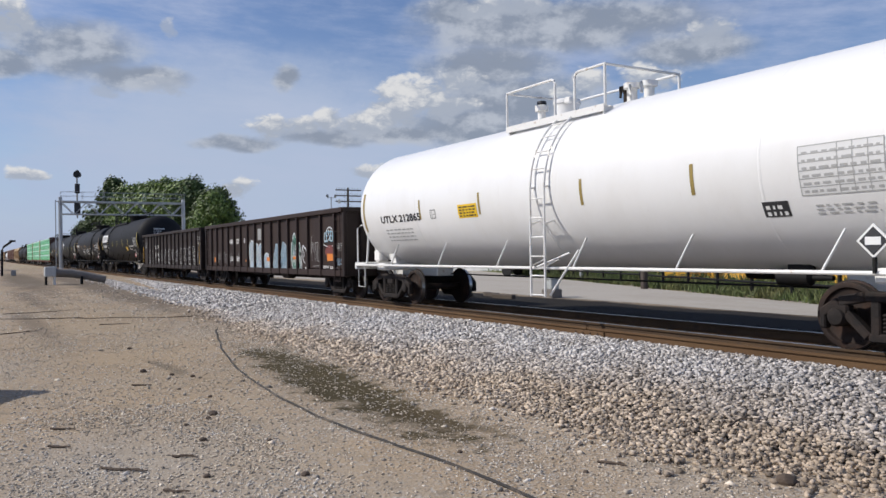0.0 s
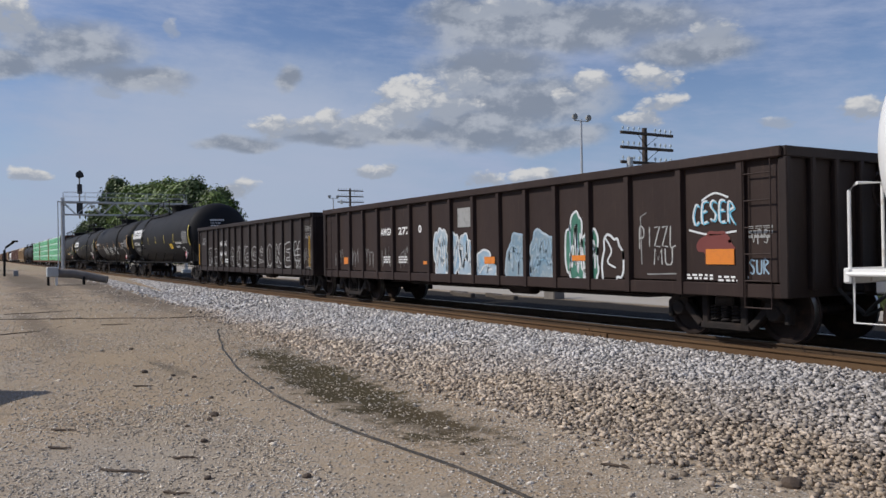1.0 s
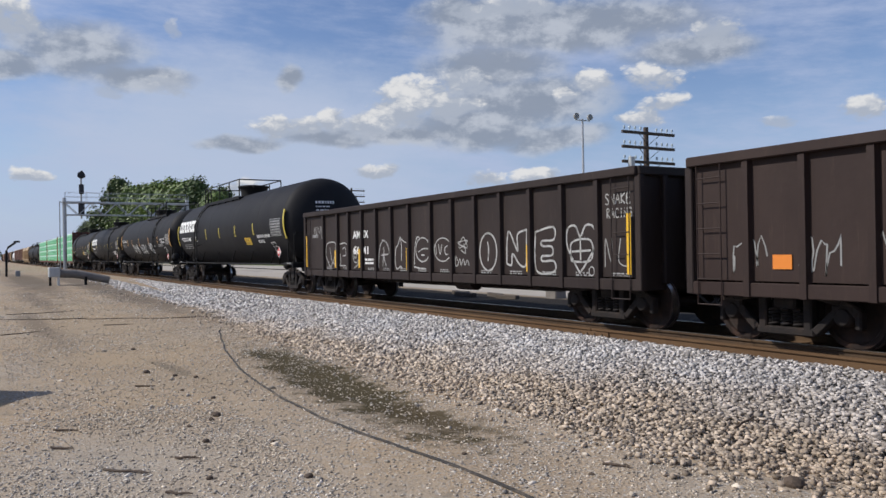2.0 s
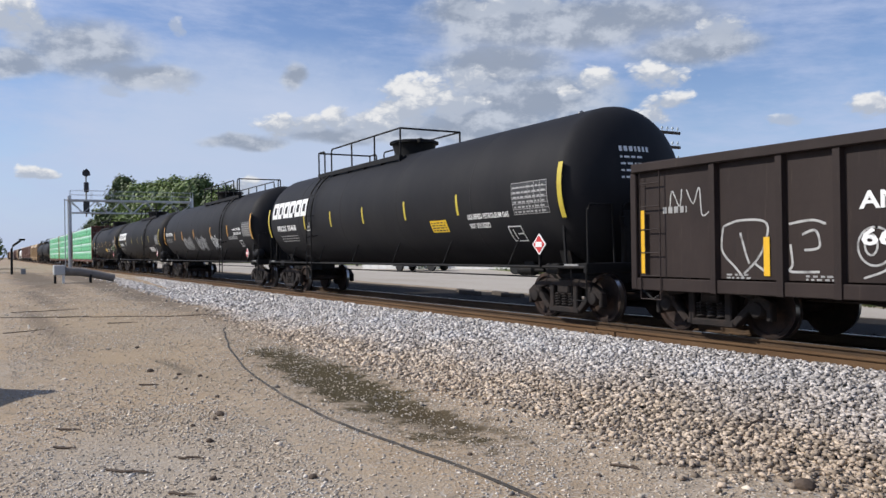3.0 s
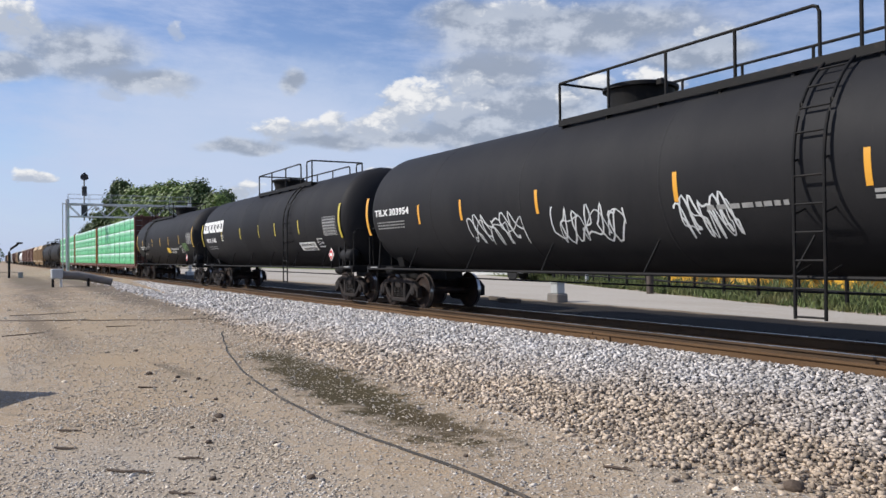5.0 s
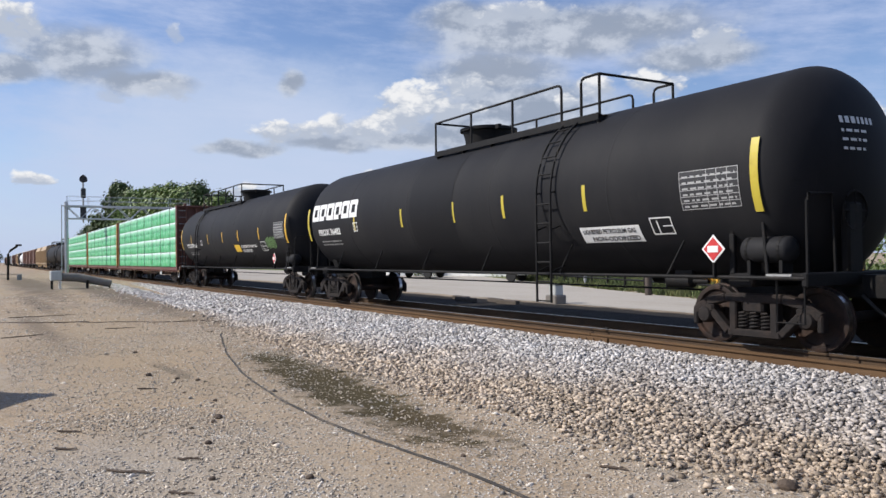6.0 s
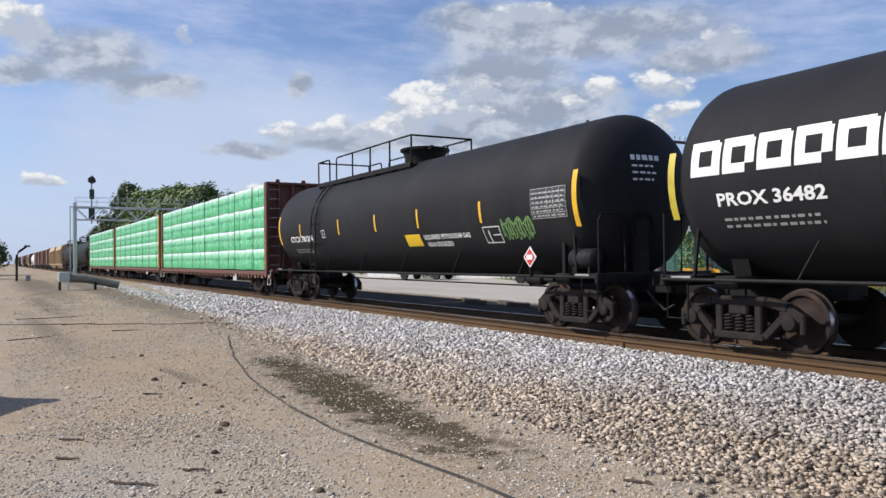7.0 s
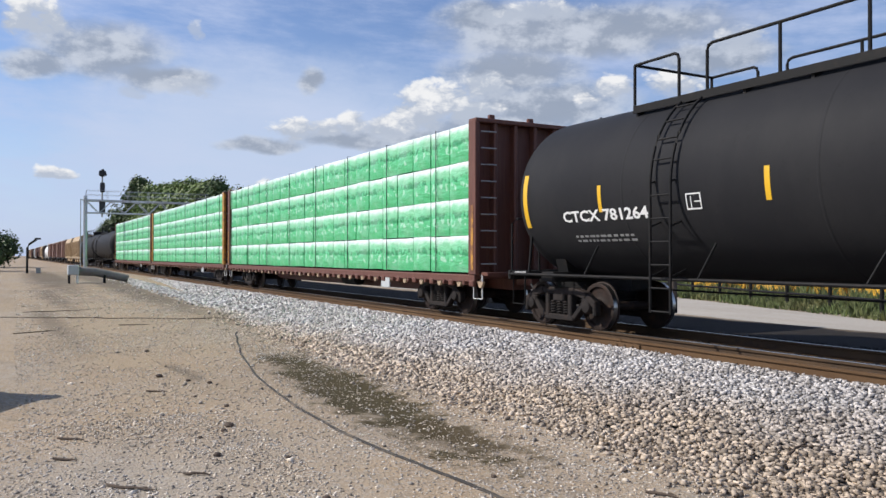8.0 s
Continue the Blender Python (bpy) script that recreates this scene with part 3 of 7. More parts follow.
def stone_material():
    mat = material("grey crushed limestone", (0.51, 0.48, 0.455), 0.9, spots=[((0.58, 0.565, 0.56), 0.5, 0.45, 0.62, 0.6, ONE), ((0.20, 0.18, 0.16), 9.0, 0.5, 0.75, 0.5, ONE)], bump=0.35, bump_scale=60, island=0.55, spec=0.15)
    nt = mat.node_tree
    N, L = nt.nodes.new, nt.links.new
    b = nt.nodes["Principled BSDF"]
    col = b.inputs["Base Color"].links[0].from_socket
    tc = N("ShaderNodeTexCoord").outputs["Object"]
    sp = N("ShaderNodeSeparateXYZ")
    L(tc, sp.inputs[0])
    n = N("ShaderNodeTexNoise")
    n.inputs["Scale"].default_value, n.inputs["Detail"].default_value = 0.7, 4
    L(tc, n.inputs["Vector"])
    ad = N("ShaderNodeMath")
    ad.operation = "MULTIPLY_ADD"
    L(n.outputs[0], ad.inputs[0])
    ad.inputs[1].default_value = 2.4
    along = N("ShaderNodeMath")
    along.operation = "MULTIPLY_ADD"
    L(sp.outputs[0], along.inputs[0])
    along.inputs[1].default_value = -0.05
    L(sp.outputs[1], along.inputs[2])
    L(along.outputs[0], ad.inputs[2])
    r = N("ShaderNodeMapRange")
    L(ad.outputs[0], r.inputs[0])
    for k, v in zip((1, 2, 3, 4), (-2.6, -1.0, 0.95, 0.0)):
        r.inputs[k].default_value = v
    x = N("ShaderNodeMix")
    x.data_type, x.blend_type = "RGBA", "MULTIPLY"
    L(r.outputs[0], x.inputs[0]), L(col, x.inputs[6])
    x.inputs[7].default_value = (0.94, 0.81, 0.65, 1)
    # older, greyer stones past the fresh stretch
    n2 = N("ShaderNodeTexNoise")
    n2.inputs["Scale"].default_value, n2.inputs["Detail"].default_value = 0.9, 4
    L(tc, n2.inputs["Vector"])
    ad2 = N("ShaderNodeMath")
    ad2.operation = "MULTIPLY_ADD"
    L(n2.outputs[0], ad2.inputs[0])
    ad2.inputs[1].default_value = 5.0
    L(sp.outputs[0], ad2.inputs[2])
    old = N("ShaderNodeMapRange")
    L(ad2.outputs[0], old.inputs[0])
    for k, v in zip((1, 2, 3, 4), (-8.5, -3.0, 0.0, 0.85)):
        old.inputs[k].default_value = v
    y = N("ShaderNodeMix")
    y.data_type, y.blend_type = "RGBA", "MULTIPLY"
    L(old.outputs[0], y.inputs[0]), L(x.outputs[2], y.inputs[6])
    y.inputs[7].default_value = (0.76, 0.74, 0.72, 1)
    L(y.outputs[2], b.inputs["Base Color"])
    return mat


def stones(name, places, sizes, mat, label, seed, blocks=True):
    """Many small angular stones in one mesh."""
    rng = np.random.default_rng(seed)
    if blocks:
        ico = np.array([(x, y, z) for x in (-1, 1) for y in (-1, 1) for z in (-1, 1)]) * 0.72
        tri = np.array([(0, 1, 3), (0, 3, 2), (4, 6, 7), (4, 7, 5), (0, 4, 5), (0, 5, 1), (2, 3, 7), (2, 7, 6), (0, 2, 6), (0, 6, 4), (1, 5, 7), (1, 7, 3)])
    else:
        ico = np.array([(1, 0, 0), (-1, 0, 0), (0, 1, 0), (0, -1, 0), (0, 0, 1), (0, 0, -1)]) * 1.1
        tri = np.array([(0, 2, 4), (2, 1, 4), (1, 3, 4), (3, 0, 4), (2, 0, 5), (1, 2, 5), (3, 1, 5), (0, 3, 5)])
    m = len(ico)
    n = len(places)
    P = np.asarray(places)
    V = ico[None] * (1 + rng.uniform(-0.42, 0.42, (n, m, 3))) + rng.uniform(-0.16, 0.16, (n, m, 3))
    V = V * np.stack([rng.uniform(0.85, 1.6, n), rng.uniform(0.6, 1.0, n), rng.uniform(0.45, 0.85, n)], 1)[:, None, :]
    a, b = rng.uniform(0, math.tau, n), rng.uniform(-0.7, 0.7, n)
    ca, sa, cb, sb = np.cos(a), np.sin(a), np.cos(b), np.sin(b)
    x, y, z = V[..., 0], V[..., 1], V[..., 2]
    y, z = y * cb[:, None] - z * sb[:, None], y * sb[:, None] + z * cb[:, None]
    x, y = x * ca[:, None] - y * sa[:, None], x * sa[:, None] + y * ca[:, None]
    V = np.stack([x, y, z], -1) * (np.asarray(sizes) / 2)[:, None, None] + P[:, None, :]
    me = bpy.data.meshes.new(name)
    me.vertices.add(n * m)
    me.vertices.foreach_set("co", V.ravel())
    T = (tri[None] + m * np.arange(n)[:, None, None]).reshape(-1)
    me.loops.add(len(T))
    me.loops.foreach_set("vertex_index", T)
    me.polygons.add(len(T) // 3)
    me.polygons.foreach_set("loop_start", np.arange(0, len(T), 3))
    me.update(calc_edges=True)
    me.validate()
    me.materials.append(mat)
    return tagged(new(name, me), label, "stones", kind="stuff")


def make_ballast():
    xs = spread([(-700, -120, 20), (-120, -40, 20), (-40, 8, 48), (8, 80, 10)])
    vs = [(x, y if y > -2.4 else -2.3 + (y + 2.3) * (2.75 - narrow(x)) / 2.75, z - 0.03) for x in xs for y, z in BED]
    w = len(BED)
    fs = [(i * w + j, (i + 1) * w + j, (i + 1) * w + j + 1, i * w + j + 1) for i in range(len(xs) - 1) for j in range(w - 1)]
    tagged(new("ballast_bed", Form().add(vs, fs).mesh("ballast_bed", bed_material(), 60)), "grey stone ballast bed under the rails", "ballast", kind="structure")
    rng = np.random.default_rng(5)
    mat = stone_material()
    places, sizes = [], []

    def scatter(x0, x1, y0, y1, per_m2, lo, hi):
        n = int((x1 - x0) * (y1 - y0) * per_m2)
        for x, y, s in zip(rng.uniform(x0, x1, n), rng.uniform(y0, y1, n), rng.uniform(lo, hi, n)):
            edge = toe(x)
            if y < edge and rng.random() > math.exp(-(edge - y) * 5.0):
                continue
            z = max(bed_height(x, y), ground_height(x, y) if y < -3.2 else -9)
            places.append((x, y, z - 0.018 + rng.uniform(0, 0.048)))
            sizes.append(s)

    scatter(-12, 3, -5.9, -1.25, 900, 0.028, 0.068)
    scatter(-26, -12, -5.7, -1.25, 430, 0.038, 0.082)
    scatter(-60, -26, -5.4, -1.25, 110, 0.06, 0.12)
    stones("ballast_stones", places, sizes, mat, "loose pale crushed limestone ballast on the track shoulder", 11)
    # fouled stones between the rails and beyond, train shade put into their dark colour
    places, sizes = [], []
    scatter(-24, 3, -0.62, 0.62, 160, 0.04, 0.09)
    scatter(-34, 3, 0.9, 4.9, 90, 0.05, 0.10)
    stones("fouled_ballast", places, sizes, shade_oily_ballast, "oily ballast between and beyond the rails, darkened with the train's shade", 12)
    # loose pebbles on the dirt
    places, sizes = [], []
    for n, x0, x1, y0, y1, lo, hi, dense in ((34000, -9, 1, -11.0, -5.3, 0.008, 0.032, 0.0), (16000, -10.5, -3, -10.9, -8.2, 0.012, 0.036, 0.0), (24000, -22, -9, -10.6, -5.2, 0.011, 0.036, 0.1), (5000, -45, -22, -10.5, -5, 0.02, 0.06, 0.1), (420, -20, 0, -10, -5.2, 0.04, 0.085, 0.3)):
        for x, y, s in zip(rng.uniform(x0, x1, n), rng.uniform(y0, y1, n), lo + (hi - lo) * rng.random(n) ** 1.8):
            if noise.noise((x * 0.4, y * 0.8, 7)) + rng.uniform(-0.6, 0.6) < -0.25 + dense and y < -6.6:
                continue
            if ((x + 10.8) / 4.6) ** 2 + ((y + 6.25) / 0.55) ** 2 < 1 and rng.random() < 0.45:
                continue
            places.append((x, y, ground_height(x, y) + s * 0.12))
            sizes.append(s)
    peb = material("mixed tan and grey pebbles", (0.47, 0.405, 0.325), 0.9, spots=[((0.54, 0.51, 0.47), 0.9, 0.45, 0.62, 0.6, ONE)], island=0.6, bump=0.2, spec=0.15)
    stones("loose_pebbles", places, sizes, peb, "small loose tan pebbles scattered over the dirt", 23, False)


make_ballast()


def rail_outline(cy, top):
    half = [(0.037, 0), (0.037, -0.030), (0.030, -0.042), (0.0085, -0.052), (0.0085, -0.150), (0.030, -0.166), (0.076, -0.176), (0.076, -0.186)]
    return [(cy - a, top + b) for a, b in half[::-1]] + [(cy + a, top + b) for a, b in half]


def make_track():
    track = thing("railway_track", "rust-brown steel railway track on old wooden ties in ballast", "railway track", kind="structure")
    for cy in (-0.755, 0.755):
        r = part("running_rail", Form().prism(rail_outline(cy, 0.0), -700, 80, "x"), dark_rail, track, "brown running rail with a polished head")
        head = Form().box((-310, cy + (0.006 if cy < 0 else -0.006), 0.0015), (780, 0.052, 0.005), 0.001)
        part("rail_head", head, tread_steel, r, "bright polished running surface")
    return track


track = make_track()


def make_spare_rail():
    spare = thing("spare_rail", "rusty orange spare rail laid along the tie ends", "rail", at=pose(0, 0, 0))
    cuts = [-330, -146, -68, -34.2, -10.95, 12.4, 60]
    for a, b in zip(cuts, cuts[1:]):
        part("rail_length", Form().prism(rail_outline(-1.23, -0.035), a + 0.012, b - 0.012, "x"), rust_rail, spare)
    for x in cuts[1:-1]:
        j = Form()
        j.box((x, -1.23 - 0.024, -0.035 - 0.10), (0.92, 0.030, 0.09), 0.006)
        jb = part("joint_bar", j, rust_rail, spare, "bolted rusty joint bar")
        for k in range(4):
            part("bolt", Form().lathe([(-0.012, 0.02), (-0.03, 0.02), (-0.036, 0.012)], (x - 0.3 + 0.2 * k, -1.25, -0.135), "y", 6), dark_rail, jb)
    # a length end marked with red paint
    part("paint_mark", Form().box((-5.1, -1.23 - 0.0125, -0.13), (0.55, 0.012, 0.09), 0.002).box((-5.1, -1.23, -0.0335), (0.55, 0.07, 0.005)), material("faded red marking paint", (0.25, 0.045, 0.03), 0.7, spots=[((0.17, 0.07, 0.04), 8.0, 0.45, 0.65, 0.7, ONE)]), spare, "faded red paint mark")


make_spare_rail()


# ---------------------------------------------------------------- rolling stock
WHEEL_R = 0.457
ROLLING = []          # wheelsets that turn
TRAIN = []            # (car, place at the start)


def make_wheelset():
    f = Form()
    for s in (-1, 1):
        prof = [(0.665, 0.10), (0.665, 0.484), (0.690, 0.484), (0.700, 0.460), (0.795, 0.455), (0.800, 0.445), (0.798, 0.385), (0.760, 0.365), (0.735, 0.22), (0.775, 0.15), (0.815, 0.14), (0.815, 0.09)]
        f.lathe([(s * a, r) for a, r in prof], (0, 0, 0), "y", 36)
    f.lathe([(-1.06, 0.075), (-0.82, 0.085), (0.82, 0.085), (1.06, 0.075)], (0, 0, 0), "y", 12)
    me = f.mesh("wheelset", wheel_iron, 40)
    me.materials.append(tread_steel)
    for p in me.polygons:
        c = p.center
        if 0.452 < math.hypot(c.x, c.z) < 0.478 and abs(c.y) > 0.69 and abs(p.normal.y) < 0.7:
            p.material_index = 1
    return me


def make_truck_meshes():
    f = Form()
    for s in (1,):
        y = 0.0
        top = [(-1.10, 0.50), (-0.86, 0.66), (-0.50, 0.74), (0.50, 0.74), (0.86, 0.66), (1.10, 0.50)]
        for a, b in zip(top, top[1:]):
            f.bar((a[0], y, a[1]), (b[0], y, b[1]), 0.16, 0.14, 0.02)
        low = [(-0.84, 0.58), (-0.46, 0.21), (0.46, 0.21), (0.84, 0.58)]
        for a, b in zip(low, low[1:]):
            f.bar((a[0], y, a[1]), (b[0], y, b[1]), 0.15, 0.12, 0.02)
        for x in (-0.36, 0.36):
            f.box((x, y, 0.48), (0.13, 0.15, 0.52), 0.02)
        for x in (-0.89, 0.89):
            # pedestal jaws and bearing adapter
            f.box((x, y, 0.56), (0.34, 0.17, 0.14), 0.03)
            f.box((x + math.copysign(0.20, x), y, 0.42), (0.09, 0.15, 0.26), 0.02)
    side_me = f.mesh("side_frame", truck_iron, 35)
    f = Form()
    f.box((0, 0, 0.62), (0.36, 2.16, 0.20), 0.03)
    f.lathe([(0.70, 0.34), (0.84, 0.34)], (0, 0, 0), "z", 20)
    frame_me = f.mesh("truck", truck_iron, 35)
    sp = Form()
    for x in (0.0,):
        pts = [(x + 0.075 * math.cos(a * 0.9), 0.075 * math.sin(a * 0.9), 0.27 + 0.25 * a / 34) for a in range(35)]
        sp.rod(pts, 0.02, 5)
    spring_me = sp.mesh("spring", truck_iron, 50)
    cap = Form()
    cap.lathe([(-0.10, 0.135), (0.05, 0.135), (0.09, 0.105), (0.10, 0.05)], (0, 0, 0), "y", 16)
    cap_me = cap.mesh("bearing_cap", truck_iron, 40)
    shoe = Form()
    shoe.box((0, 0, 0.50), (0.10, 1.62, 0.10), 0.02).box((0, -0.74, 0.50), (0.12, 0.14, 0.30), 0.03).box((0, 0.74, 0.50), (0.12, 0.14, 0.30), 0.03)
    shoe_me = shoe.mesh("brake_beam", truck_iron, 35)
    return frame_me, side_me, spring_me, cap_me, shoe_me


WHEELSET = make_wheelset()
TRUCK, SIDE, SPRING, CAP, SHOE = make_truck_meshes()


def add_truck(car, x, rolling=True):
    tr = part("truck", TRUCK, None, car, "dusty dark cast steel two-axle truck", at=pose(x, 0, 0))
    for s in (-1, 1):
        w = part("wheelset", WHEELSET, None, tr, at=pose(0.89 * s, 0, WHEEL_R))
        if rolling:
            ROLLING.append((w, 0.89 * s))
        part("side_frame", SIDE, None, tr, at=pose(0, s * 1.0, 0))
        for q in (-0.2, 0.0, 0.2):
            part("spring", SPRING, None, tr, at=pose(q, s * 1.0, 0))
        part("brake_beam", SHOE, None, tr, at=pose(0.36 * s, 0, 0))
        for q in (-1, 1):
            part("bearing_cap", CAP, None, tr, at=pose(0.89 * s, q * 1.02, WHEEL_R, 0, 0, 0 if q > 0 else 180))


def add_coupler(car, end, s, mat):
    f = Form()
    f.box((s * (end + 0.22), 0, 0.85), (0.62, 0.18, 0.20), 0.03)
    f.box((s * (end + 0.52), 0.04, 0.86), (0.24, 0.34, 0.29), 0.06)
    c = part("coupler", f, truck_iron, car, "rusty knuckle coupler", 35)
    part("air_hose", Form().rod([(s * (end + 0.1), -0.32, 0.80), (s * (end + 0.3), -0.34, 0.62), (s * (end + 0.5), -0.28, 0.45), (s * (end + 0.66), -0.20, 0.55)], 0.028, 6), rubber, c)


class Shell:
    """The outside of a tank, for marks that follow its curve. phi: degrees above the widest line, on the lit side."""

    def __init__(self, r, zc):
        self.r, self.zc, self.dx = r, zc, 0.0

    def at(self, x, z, off=0.005):
        s = max(-0.98, min(0.98, (z - self.zc) / self.r))
        c = math.sqrt(1 - s * s)
        return (x + self.dx, -(self.r + off) * c, self.zc + (self.r + off) * s)

    def patch(self, x0, x1, z0, z1, n=6, off=0.005, f=None):
        f = f or Form()
        vs = [self.at(x, z0 + (z1 - z0) * k / n, off) for k in range(n + 1) for x in (x0, x1)]
        return f.add(vs, [(2 * k, 2 * k + 1, 2 * k + 3, 2 * k + 2) for k in range(n)])

    def bars(self, x0, x1, z0, z1, rows, seed, off=0.008, gap=0.35, f=None, word=0.12):
        """Rows of illegible writing."""
        rng = random.Random(seed)
        f = f or Form()
        h = (z1 - z0) / rows
        for k in range(rows):
            x = x0
            while x < x1 - 0.02:
                w = min(x1 - x, rng.uniform(0.5, 1.5) * word)
                self.patch(x, x + w, z0 + k * h, z0 + (k + 1 - gap) * h, 2, off, f)
                x += w + rng.uniform(0.03, 0.06)
        return f

    def text(self, body, x0, x1, z, size, off=0.008):
        vs, fs = lettering(body, size)
        w = max(v[0] for v in vs)
        return Form().add([self.at(x0 + u / w * (x1 - x0), z + v, off) for u, v in vs], fs)

    def diamond(self, x, z, s, off=0.01, inner=0.0):
        f = Form()
        vs = [self.at(x - s, z, off), self.at(x, z - s, off), self.at(x + s, z, off), self.at(x, z + s, off)]
        return f.add(vs, [(0, 1, 2, 3)])


def head_profile(half, r, depth, n=12):
    left = []
    for i in range(n + 1):
        a = math.pi / 2 * i / n
        left.append((-half + depth * (1 - math.sin(a)), max(0.003, r * math.sqrt(max(0.0, 1 - math.sin(a) ** 2)))))
    # from the pole (a = 90 degrees) to the full width
    return left[::-1]


def tank_car(label, x0, paint, iron, half=9.35, trucks=8.15, walkway=(-5.2, 1.0), crown=0.0, ladder=-4.35, sill_white=False, dome=0.72, rolling=True, r=1.605, zc=2.625, deck=None, seams=(-5.6, -1.9, 1.9, 5.6), lead_cut=0.0):
    car = thing("tank_car", label, "railway tank car", "cars of the freight train")
    TRAIN.append((car, x0))
    shell = Shell(r, zc)
    prof = head_profile(half, r, 0.78)
    full = prof + [(-a - lead_cut, b) for a, b in prof[::-1]]
    body = part("tank", Form().lathe(full, (0, 0, zc), "x", 72), paint, car, smooth=30)
    for x in seams:
        part("weld_band", Form().lathe([(x - 0.03, r - 0.002), (x - 0.014, r + 0.004), (x + 0.014, r + 0.004), (x + 0.03, r - 0.002)], (0, 0, zc), "x", 72, cap=False), paint, body)
    deck = deck or half - 0.05
    # underframe stubs, bolsters and saddles
    full_deck, full_trucks = deck, trucks
    for s in (-1, 1):
        deck, trucks = (full_deck - lead_cut, full_trucks - lead_cut) if s > 0 else (full_deck, full_trucks)
        u = Form()
        u.box((s * (trucks + 0.25), 0, 0.92), (3.0, 0.52, 0.34), 0.02)
        u.box((s * trucks, 0, 1.02), (0.42, 2.7, 0.20), 0.03)
        u.prism([(-0.9, 1.0), (0.9, 1.0), (1.02, 1.42), (0.6, 1.16), (0, 1.06), (-0.6, 1.16), (-1.02, 1.42)], s * trucks - 0.16, s * trucks + 0.16, "x")
        part("bolster", u, iron, car, smooth=30)
        e = Form()
        e.box((s * deck, 0, 1.04), (0.10, 2.96, 0.20), 0.02)
        e.box((s * (deck - 0.33), -1.16, 1.10), (0.62, 0.58, 0.05), 0.01).box((s * (deck - 0.33), 1.16, 1.10), (0.62, 0.58, 0.05), 0.01)
        part("end_platform", e, iron, car)
        if sill_white or iron is black_iron:
            part("platform_edge", Form().box((s * (deck - 0.40), -1.462, 1.10), (0.40, 0.02, 0.032)), grey_mark if iron is black_iron else white_mark, car, "white painted platform edge")
        for y in (-1.0, 1.0):
            h = Form()
            h.rod([(s * deck, y * 1.4, 1.1), (s * deck, y * 1.4, 2.12), (s * (deck - 0.04), y * 1.3, 2.22), (s * (deck - 0.05), y * 0.75, 2.24), (s * (deck - 0.04), y * 0.72, 1.1)], 0.022, 8)
            part("end_handrail", h, iron, car, smooth=40)
        for y in (-1.4, 1.4):
            part("sill_step", Form().rod([(s * (deck - 0.05), y, 1.02), (s * (deck - 0.05), y, 0.44), (s * (deck - 0.48), y, 0.44), (s * (deck - 0.48), y, 1.02)], 0.018, 6), iron, car)
        add_coupler(car, deck, s, iron)
        # upright support from platform to tank
        part("corner_brace", Form().bar((s * (deck - 0.62), -1.40, 1.1), (s * (deck - 0.70), -1.38, 1.85), 0.05, 0.05, 0.008), iron, car)
        # head brace pads
        add_truck(car, s * trucks, rolling)
    # side grab rail along the whole car, on brackets
    for y in (-1.46, 1.46):
        g = part("side_rail", Form().rod([(-full_deck, y, 1.06), (deck, y, 1.06)], 0.030, 8), iron, car, smooth=40)
        for k in range(6):
            x = -full_deck + (k + 0.9) * (full_deck + deck) / 6.8
            part("bracket", Form().rod([(x, y, 1.06), (x + 0.28, y * 0.93, 1.62)], 0.020, 6), iron, g)
    # brake gear below
    b = part("brake_cylinder", Form().lathe([(-0.4, 0.04), (-0.36, 0.12), (0.15, 0.12), (0.2, 0.05), (0.5, 0.04)], (trucks - 1.75, -0.55, 0.95), "x", 16).box((trucks - 1.75, -0.55, 1.10), (0.4, 0.12, 0.3), 0.02), black_iron, car, smooth=35)
    part("brake_reservoir", Form().lathe([(-0.5, 0.05), (-0.46, 0.14), (0.46, 0.14), (0.5, 0.05)], (trucks - 3.0, 0.5, 1.0), "x", 16).box((trucks - 3.0, 0.5, 1.15), (0.7, 0.12, 0.3), 0.02), black_iron, car, smooth=35)
    part("brake_rod", Form().rod([(-trucks, 0.2, 0.80), (trucks - 1.2, -0.4, 0.80)], 0.02, 6), black_iron, car)
    part("hand_brake", Form().rod([(deck - 0.02 + 0.05, -0.35 + 0.28 * math.cos(a * math.tau / 16), 2.0 + 0.28 * math.sin(a * math.tau / 16)) for a in range(16)], 0.016, 6, True).box((deck - 0.03, -0.35, 1.62), (0.14, 0.34, 1.0), 0.03).rod([(deck + 0.03, -0.35, 1.73), (deck + 0.03, -0.35, 2.27)], 0.012, 6).rod([(deck + 0.03, -0.62, 2.0), (deck + 0.03, -0.08, 2.0)], 0.012, 6), iron, car, smooth=40)
    # platform beside the crown, with its rails
    w0, w1 = walkway
    top = zc + r
    floor = 4.06
    tall = 4.83
    for s in (-1, 1):
        wk = part("walkway", Form().bar((w0, s * 1.0, floor - 0.03), (w1, s * 1.0, floor - 0.03), 0.025, 0.13), iron, car)
        for k in range(4):
            y = s * (0.56 + 0.125 * k)
            part("walkway_plank", Form().bar((w0, y, floor), (w1, y, floor), 0.075, 0.03, 0.004), iron, wk)
    for k in range(int((w1 - w0) / 1.1) + 1):
        x = w0 + 0.06 + k * (w1 - w0 - 0.12) / int((w1 - w0) / 1.1)
        part("walkway_bearer", Form().box((x, 0, floor - 0.05), (0.06, 2.0, 0.08)).box((x, -0.82, floor - 0.10), (0.05, 0.30, 0.14)).box((x, 0.82, floor - 0.10), (0.05, 0.30, 0.14)), iron, car)

    def hoop(name, pts, r_=0.027):
        part(name, Form().rod(pts, r_, 8), iron, car, smooth=40)

    g0, g1 = ladder - 0.30, ladder + 0.30
